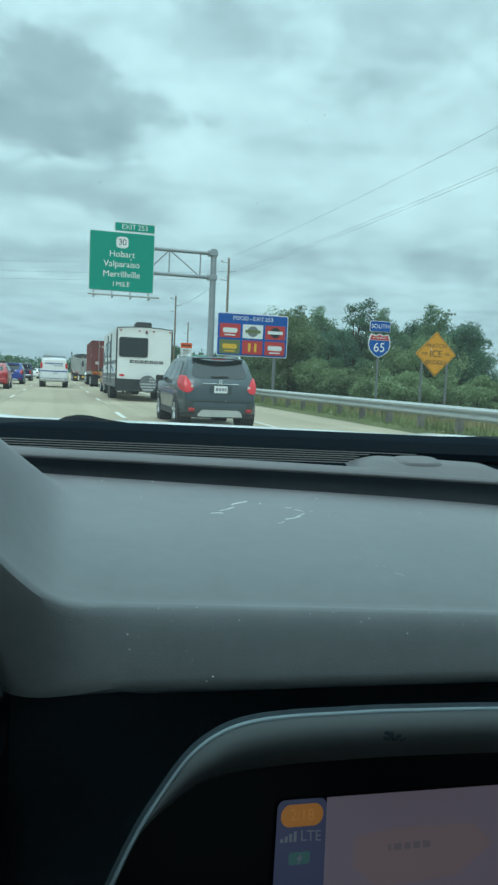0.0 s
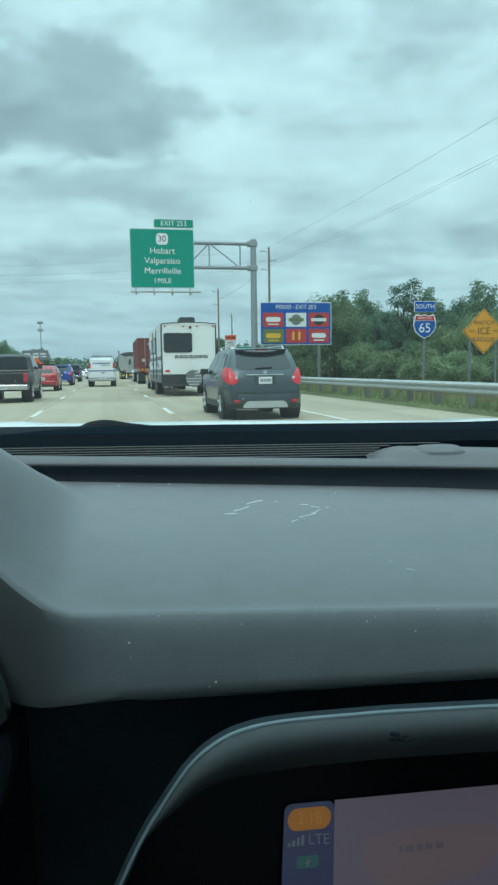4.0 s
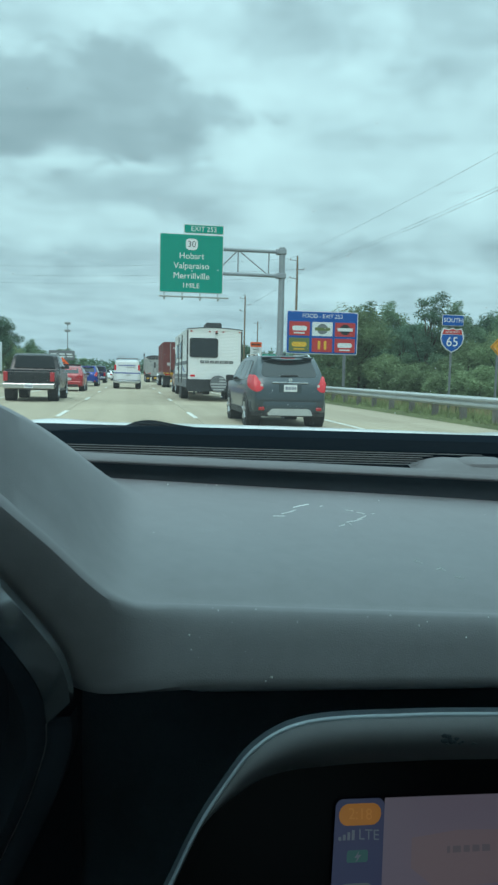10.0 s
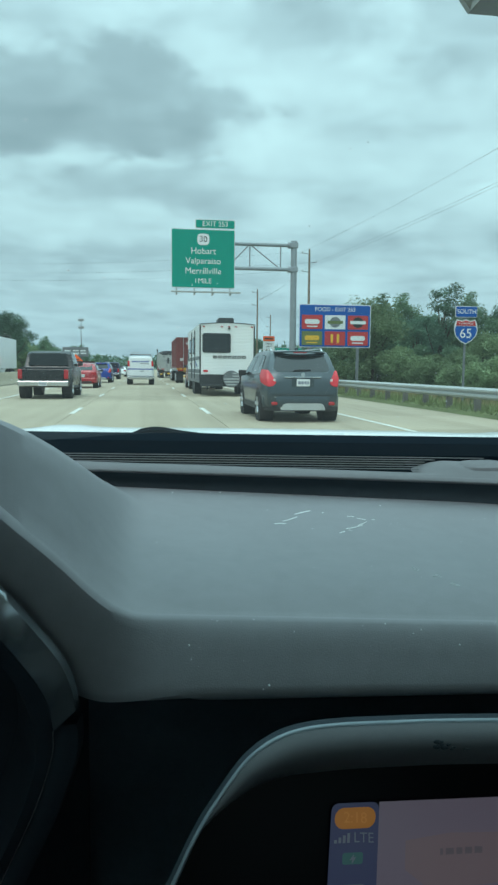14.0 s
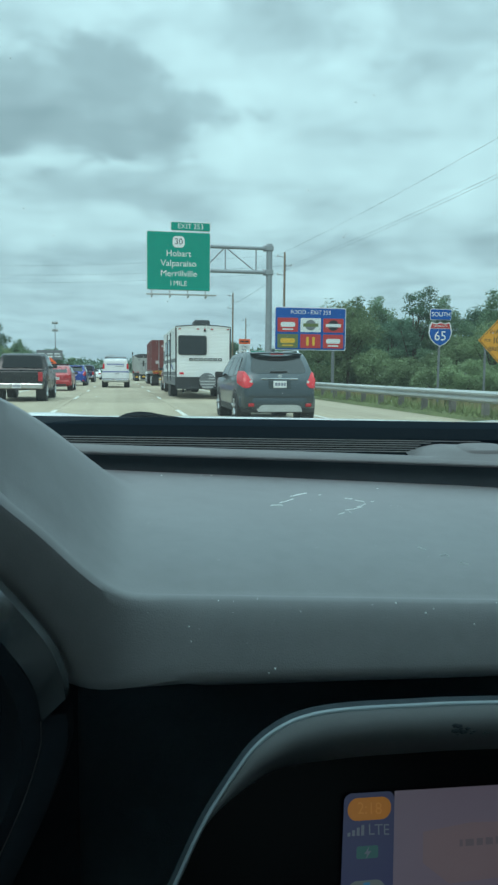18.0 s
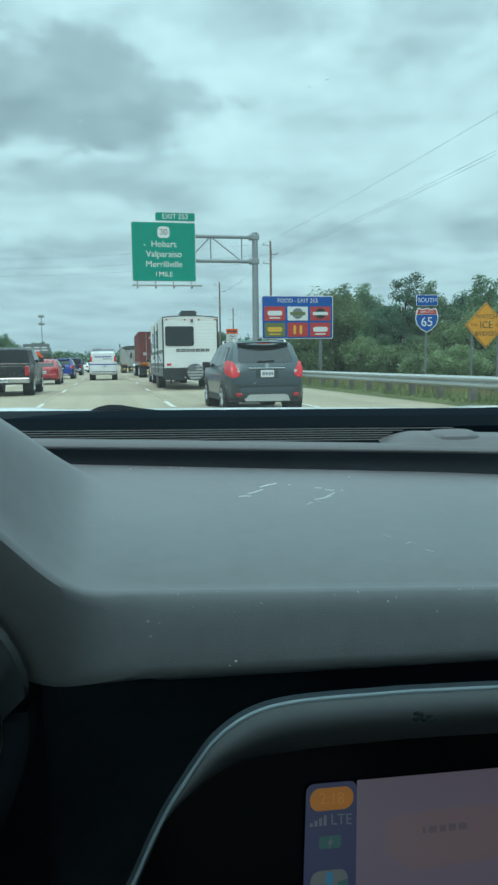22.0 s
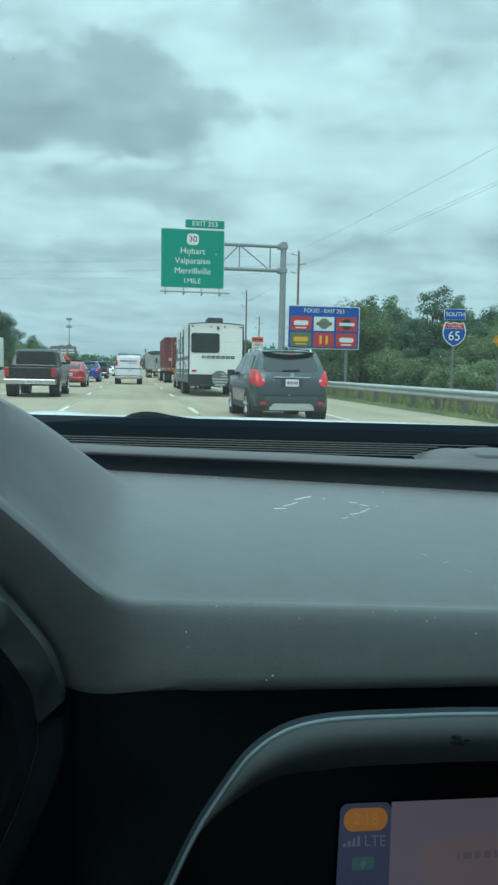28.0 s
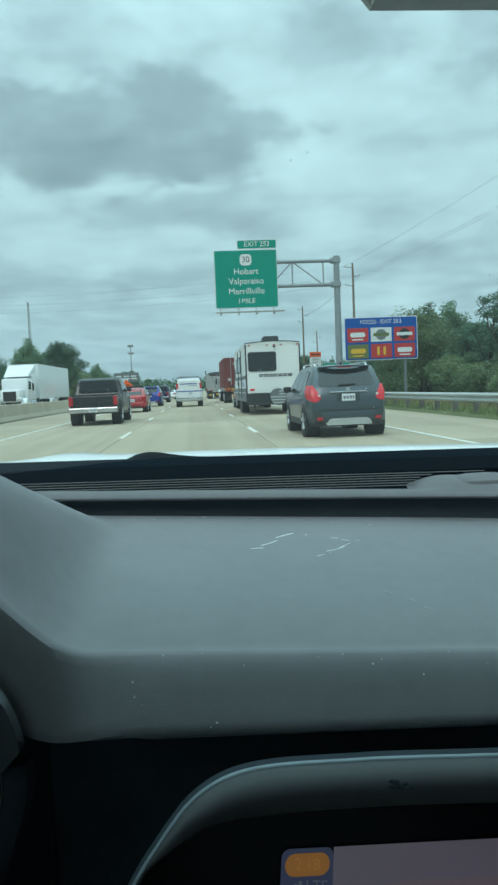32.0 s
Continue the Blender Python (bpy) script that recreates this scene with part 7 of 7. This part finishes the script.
def build_tree(seed, height, spread, leaf, label, clumps=46, leaves=64, low=0.16, lean=0.0):
    rng = random.Random(seed)
    t = thing("tree", label, "tree", pose(0, 0, 0), "roadside trees")
    bm = bmesh.new()
    pts = [Vector((0, 0, -0.4))]
    for i in range(1, 6):
        pts.append(Vector((rng.uniform(-0.15, 0.15) * i * 0.5 + lean * i * 0.2, rng.uniform(-0.15, 0.15) * i * 0.5, height * 0.14 * i)))
    for i, (a, b) in enumerate(zip(pts, pts[1:])):
        rod(a, b, 0.030 * height * (1 - i * 0.16), 0.030 * height * (1 - (i + 1) * 0.16), 8, bm, False)
    centres = []
    for i in range(clumps):
        f = rng.uniform(low, 1.0) ** 0.8
        r = spread * (math.sin(math.pi * min(0.97, 0.12 + 0.80 * f)) ** 0.7) * rng.uniform(0.15, 0.95)
        a = rng.uniform(0, 2 * math.pi)
        centres.append(Vector((r * math.cos(a) + lean * f, r * math.sin(a), height * (0.10 + 0.86 * f) + rng.uniform(-0.3, 0.3))))
    for c in centres[::4]:
        base = pts[min(5, 1 + int(4 * c.z / height * 0.7))]
        mid = (base + c) / 2 + Vector((0, 0, -0.05 * height))
        rod(base, mid, 0.010 * height, 0.007 * height, 6, bm, False)
        rod(mid, c, 0.007 * height, 0.003 * height, 5, bm, False)
    part("trunk", bm, M["bark"], t, "brown trunk and limbs")
    bm = bmesh.new()
    for c in centres:
        leaf_cloud(bm, c, spread * rng.uniform(0.19, 0.38), int(leaves * 3.1), 0.20, rng)
    part("crown", bm, M[leaf], t, "leafy crown with gaps")
    return t


kinds = [build_tree(3, 8.5, 3.4, "leaf_a", "broad dark green tree with an uneven crown"),
         build_tree(9, 10.0, 3.0, "leaf_b", "tall green tree with a ragged crown", 44),
         build_tree(17, 6.0, 2.8, "leaf_b", "low bushy green tree", 40, 66, 0.05),
         build_tree(23, 4.0, 2.4, "leaf_c", "olive green scrub bush on the verge", 34, 60, 0.02),
         build_tree(31, 11.0, 2.4, "leaf_a", "slender tall dark tree with gaps", 40, 52, 0.22, 0.5),
         build_tree(37, 7.5, 3.6, "leaf_c", "rounded yellowish green tree", 48, 60, 0.10)]
rng = random.Random(41)
spots = []
# right-hand belt: low and far ahead, higher where it comes near
for i in range(44):
    b = 0.20 + 0.42 * (i + rng.uniform(0, 1)) / 44
    y = rng.uniform(52, 78) if b > 0.30 else rng.uniform(95, 150)
    spots.append((b * y, y, rng.choice((0, 1, 2, 5, 2, 4, 0, 5)), rng.uniform(0.60, 0.95)))
for i in range(26):
    y = rng.uniform(120, 240)
    spots.append((rng.uniform(20, 34), y, rng.choice((0, 2, 3, 5)), rng.uniform(0.8, 1.1)))
for i in range(20):
    y = rng.uniform(40, 70)
    spots.append((y * rng.uniform(0.34, 0.60), y - 6, 3, rng.uniform(0.45, 0.8)))
# left-hand belt beyond the oncoming lanes
for i in range(30):
    y = rng.uniform(110, 330)
    spots.append((rng.uniform(-55, -31), y, rng.choice((0, 2, 5, 3)), rng.uniform(0.75, 1.05)))
# dense belt close behind the left-hand verge and a hedge line behind the guard rail
for i in range(22):
    y = rng.uniform(70, 120)
    spots.append((-y * rng.uniform(0.26, 0.52) - 6, y, rng.choice((0, 1, 2, 5, 3)), rng.uniform(0.75, 1.1)))
for i in range(18):
    y = rng.uniform(150, 330)
    spots.append((-y * rng.uniform(0.10, 0.22) - 14, y, rng.choice((0, 2, 5)), rng.uniform(0.9, 1.2)))
for i in range(26):
    y = rng.uniform(420, 720)
    spots.append((-y * rng.uniform(0.035, 0.20) - 12, y, rng.choice((0, 1, 2, 5)), rng.uniform(1.3, 1.9)))
for i in range(30):
    y = rng.uniform(170, 420)
    spots.append((-rng.uniform(31, 50), y, rng.choice((0, 1, 2, 5)), rng.uniform(1.05, 1.5)))
for i in range(9):
    y = rng.uniform(150, 195)
    spots.append((-y * rng.uniform(0.172, 0.225), y, rng.choice((0, 1, 0)), rng.uniform(1.2, 1.5)))
for i in range(26):
    y = rng.uniform(30, 64)
    spots.append((y * 0.16 + rng.uniform(10.5, 15), y, 3, rng.uniform(0.4, 0.7)))
for i in range(34):
    y = rng.uniform(50, 80)
    spots.append((y * rng.uniform(0.27, 0.62), y, rng.choice((2, 5, 2, 3)), rng.uniform(0.66, 0.92)))
used = set()
for x, y, k, s in spots:
    z = ground_height(x, y) - 0.1
    m = pose(x, y, z, 0, 0, rng.uniform(0, 360))
    if k not in used:
        used.add(k)
        ob = kinds[k]
        ob.matrix_basis = m
    else:
        ob = copy_thing(kinds[k], m)
    ob.scale = (s * rng.uniform(0.92, 1.1), s * rng.uniform(0.92, 1.1), s)
for k, ob in enumerate(kinds):
    if k not in used:
        ob.matrix_basis = pose(60 + 9 * k, 140, ground_height(60, 140))

# far woods, uneven along the skyline
rng = random.Random(77)
bm = bmesh.new()
for side, x0, x1 in ((1, 45, 420), (-1, -420, -60)):
    for i in range(300):
        y = rng.uniform(260, 760)
        x = rng.uniform(x0, x1) if side > 0 else rng.uniform(x0, x1)
        h = rng.uniform(6, 11)
        for _ in range(4):
            c = Vector((x + rng.uniform(-5, 5), y + rng.uniform(-5, 5), rng.uniform(1.0, h)))
            leaf_cloud(bm, c, rng.uniform(2.5, 4.5), 22, 1.7, rng)
for i in range(420):
    y = rng.uniform(480, 1150)
    c = Vector((y * rng.uniform(-0.22, 0.24), y, rng.uniform(2, 0.013 * y)))
    leaf_cloud(bm, c, rng.uniform(4, 8), 34, 2.2, rng)
tagged(finish("distant_woods", bm, M["leaf_a"]), "hazy dark green woods along the skyline", "woods", kind="stuff")


def grass_tufts(name, label, material, count, area, height, seed):
    r = random.Random(seed)
    bm = bmesh.new()
    for _ in range(count):
        x, y = area(r)
        z = ground_height(x, y)
        for _ in range(5):
            a = r.uniform(0, math.pi)
            h = height * r.uniform(0.5, 1.2)
            wide = min(0.05, 0.14 * height)
            dx, dy = wide * math.cos(a), wide * math.sin(a)
            lx, ly = r.uniform(-0.12, 0.12), r.uniform(-0.12, 0.12)
            px, py = x + r.uniform(-0.25, 0.25), y + r.uniform(-0.25, 0.25)
            v = [bm.verts.new(p) for p in ((px - dx, py - dy, z - 0.02), (px + dx, py + dy, z - 0.02), (px + lx, py + ly, z + h))]
            bm.faces.new(v)
    tagged(finish(name, bm, M[material]), label, "grass", kind="stuff")


grass_tufts("verge_grass", "short green grass on the roadside verge", "blade", 5200, lambda r: (lambda y: (9.2 + r.uniform(0, 1) ** 1.5 * 14, y))(r.uniform(4, 95)), 0.28, 1)
grass_tufts("rail_grass", "green grass along the foot of the guard rail", "blade", 5000, lambda r: (lambda y: (9.0 + abs(r.gauss(0, 0.6)), y))(r.uniform(8, 95)), 0.10, 3)
grass_tufts("tall_grass", "tall dry straw-coloured grass behind the guard rail", "straw", 2600, lambda r: (lambda y: (14 + r.uniform(0, 1) * 14, y))(r.uniform(25, 90)), 0.75, 2)

# ---- poles, boards and buildings off the road ----


def power_pole(x, y, h):
    p = thing("power_pole", "tall slender timber power pole with insulators on short brackets", "power pole", pose(x, y, ground_height(x, y)), "power poles")
    part("pole", rod((0, 0, -0.5), (0, 0, h), 0.17, 0.10, 12), M["pole_wood"], p, "pale weathered timber", True)
    for k in range(3):
        z = h - 0.5 - 0.95 * k
        side = -1 if k != 1 else 1
        arm = part("bracket", rod((0, 0, z), (side * 0.75, 0, z + 0.10), 0.035, n=8), M["steel_dark"], p)
        part("insulator", rod((side * 0.75, 0, z + 0.02), (side * 0.75, 0, z + 0.30), 0.055, 0.035, 8), M["alu"], arm)
    part("ground_wire", rod((0.12, -0.12, 0), (0.08, -0.10, h - 0.8), 0.012, n=5), M["wire"], p)
    part("marker_plate", box(-0.09, 0.09, -0.185, -0.165, 1.7, 2.3, 0.004), M["steel_dark"], p)
    return p


M["pole_wood"] = mat("pole_timber", (0.21, 0.165, 0.115), 0.85, var=0.25, scale=2.5, bump=0.4, bump_scale=30)


def cable(name, pts_a, pts_b, sag, r=0.007, label="black overhead power cable"):
    bm = bmesh.new()
    a, b = Vector(pts_a), Vector(pts_b)
    prev = None
    for i in range(13):
        f = i / 12
        p = a.lerp(b, f) - Vector((0, 0, sag * 4 * f * (1 - f)))
        if prev is not None:
            rod(prev, p, r, n=5, bm=bm, caps=False)
        prev = p
    tagged(finish(name, bm, M["wire"]), label, "cable", "overhead cables")


power_pole(17.4, 78, 14.6)
power_pole(17.0, 112, 14)
power_pole(25.5, 150, 13)
power_pole(-34, 96, 15)
for side, z in ((-0.75, 14.3), (0.75, 13.3), (-0.75, 12.4)):
    cable("power_cable", (17.4 + side, 78, z - 0.6), (17.0 + side, 112, z - 1.2), 0.4)
    cable("power_cable", (17.4 + side, 78, z - 0.6), (21 + side, -30, z - 0.4), 1.2)
    cable("power_cable", (17.4 + side, 78, z - 0.6), (-34 + side, 96, z - 0.2), 0.9)
    cable("power_cable", (17.0 + side, 112, z - 1.2), (25.5 + side, 150, z - 2.0), 0.4)


def flood_mast(x, y, h, lamps=6):
    p = thing("floodlight_mast", "tall grey sports floodlight mast with a row of lamps", "light mast", pose(x, y, ground_height(x, y)), "floodlight masts")
    part("mast", rod((0, 0, -0.5), (0, 0, h), 0.20, 0.10, 10), M["steel_dark"], p, "", True)
    part("lamp_bar", box(-2.2, 2.2, -0.06, 0.06, h - 0.05, h + 0.07), M["steel_dark"], p)
    for i in range(lamps):
        u = -2.0 + 4.0 * i / (lamps - 1)
        part("lamp_head", rod((u, -0.1, h - 0.15), (u, 0.25, h + 0.2), 0.26, 0.14, 10), M["steel_dark"], p)
    return p


flood_mast(84, 150, 19)
flood_mast(112, 215, 18)
flood_mast(62, 235, 18, 4)
flood_mast(150, 330, 20)


def street_light(x, y, h):
    p = thing("street_lamp", "slender grey street lamp on a pole", "street lamp", pose(x, y, ground_height(x, y)), "street lamps")
    part("pole", rod((0, 0, -0.5), (0, 0, h), 0.10, 0.06, 8), M["steel_dark"], p)
    part("lamp_head", box(-0.5, 0.5, -0.2, 0.2, h, h + 0.25, 0.05), M["steel_dark"], p)


street_light(37, 130, 12)
street_light(48, 190, 13)


def billboard(x, y, w, h, z, label, face):
    b = thing("billboard", label, "billboard", pose(x, y, ground_height(x, y)), "billboards")
    part("panel", box(-w / 2, w / 2, -0.2, 0.2, z, z + h, 0.04), M["steel_dark"], b)
    part("poster", box(-w / 2 + 0.2, w / 2 - 0.2, -0.24, -0.2, z + 0.2, z + h - 0.2), M[face], b)
    for i, k in enumerate((-0.3, 0.02, 0.3)):
        part("poster_bar", box(k * w - 0.12 * w, k * w + 0.10 * w, -0.26, -0.24, z + h * 0.55, z + h * 0.68), M["sign_white"], b)
        part("poster_bar", box(k * w - 0.10 * w, k * w + 0.12 * w, -0.26, -0.24, z + h * 0.28, z + h * 0.40), M["sign_white"], b)
    part("catwalk", box(-w / 2, w / 2, -0.9, -0.2, z - 0.15, z - 0.05), M["steel_dark"], b)
    for k in (-0.25, 0.25):
        part("support", rod((k * w, 0, -0.5), (k * w, 0, z + 0.3), 0.22, n=10), M["steel_dark"], b)


billboard(-33, 160, 10.5, 3.4, 5.0, "dark advertising billboard on steel posts", "sign_black")
billboard(-30, 330, 11, 4.0, 6.5, "grey and red advertising billboard far off", "steel_dark")
b3 = thing("green_roadside_sign", "green motorway sign seen beyond the oncoming lanes", "road sign", pose(-29.5, 135, ground_height(-29.5, 135)))
board(b3, "panel", 5.0, 1.8, 0, 5.4, M["sign_green"], 0.0, 0.1)
bars(b3, 0, 5.4, (1.2, 0.9, 1.2), 0.3, M["sign_white"])
for k in (-1.8, 1.8):
    post(b3, k, -0.4, 5.6, 0.2)


def lattice_tower(x, y, h):
    t = thing("lattice_tower", "thin grey lattice radio tower", "radio tower", pose(x, y, ground_height(x, y)))
    for a in range(3):
        ang = 2 * math.pi * a / 3
        part("leg", rod((0.8 * math.cos(ang), 0.8 * math.sin(ang), -0.5), (0.25 * math.cos(ang), 0.25 * math.sin(ang), h), 0.09, 0.06, 6), M["steel_dark"], t)
    for i in range(18):
        f0, f1 = i / 18, (i + 1) / 18
        r0, r1 = 0.8 - 0.55 * f0, 0.8 - 0.55 * f1
        for a in range(3):
            a0, a1 = 2 * math.pi * a / 3, 2 * math.pi * (a + 1) / 3
            part("brace", rod((r0 * math.cos(a0), r0 * math.sin(a0), h * f0), (r1 * math.cos(a1), r1 * math.sin(a1), h * f1), 0.045, n=5), M["steel_dark"], t)


lattice_tower(-58, 270, 36)


def light_mast(x, y, h):
    t = thing("high_mast_light", "tall grey highway mast with two clusters of lamps", "light mast", pose(x, y, ground_height(x, y)))
    part("mast", rod((0, 0, -0.5), (0, 0, h), 0.22, 0.12, 8), M["steel_dark"], t)
    for z in (h, h - 3.2):
        part("lamp_ring", box(-1.2, 1.2, -0.5, 0.5, z - 0.5, z + 0.5, 0.1), M["steel_dark"], t)
        for k in (-0.9, 0.0, 0.9):
            part("lamp_head", box(k - 0.35, k + 0.35, -0.8, -0.5, z - 0.35, z + 0.35, 0.05), M["galv"], t)


light_mast(-27.5, 330, 22)


def low_building(x, y, w, d, h, label):
    b = thing("commercial_building", label, "building", pose(x, y, ground_height(x, y) - 0.3), "roadside buildings")
    part("wall", box(-w / 2, w / 2, 0, d, 0, h, 0.05), M["beige_wall"], b)
    part("roof", box(-w / 2 - 0.3, w / 2 + 0.3, -0.3, d + 0.3, h, h + 0.35, 0.05), M["roof_grey"], b)
    part("entrance_block", box(-w * 0.12, w * 0.12, -1.2, 0.2, 0, h + 1.2, 0.05), M["beige_wall"], b)
    n = int(w / 3.2)
    for i in range(n):
        u = -w / 2 + (i + 0.5) * w / n
        if abs(u) < w * 0.14:
            continue
        win = part("window", box(u - 1.0, u + 1.0, -0.06, 0.02, 1.0, h - 0.9), M["roof_grey"], b)
        part("pane", box(u - 0.92, u + 0.92, -0.09, -0.06, 1.08, h - 0.98), M["car_glass"], win)
    part("door", box(-0.9, 0.9, -1.26, -1.2, 0, 2.2), M["car_glass"], b)


low_building(-44, 300, 26, 14, 5.2, "beige flat-roofed roadside building with dark windows")
low_building(-62, 245, 18, 12, 4.4, "tan low commercial building with a flat roof")

# ---- concrete slabs of the lanes, one by one ----
slab_mesh = {}
for x0, x1 in LANES:
    w = round(x1 - x0, 3)
    if w not in slab_mesh:
        bm = box(-w / 2 + 0.007, w / 2 - 0.007, 0.006, 4.574, -0.2, 0.0, 0.004, seg=1)
        ob = part("slab", bm, M["concrete"], road)
        slab_mesh[w] = ob.data
        ob.location = ((x0 + x1) / 2, -8.5, 0)
        start = 1
    else:
        start = 0
    for i in range(start, 27):
        ob = new("slab", slab_mesh[w])
        ob.parent = road
        ob.location = ((x0 + x1) / 2, -8.5 + 4.58 * i, 0)
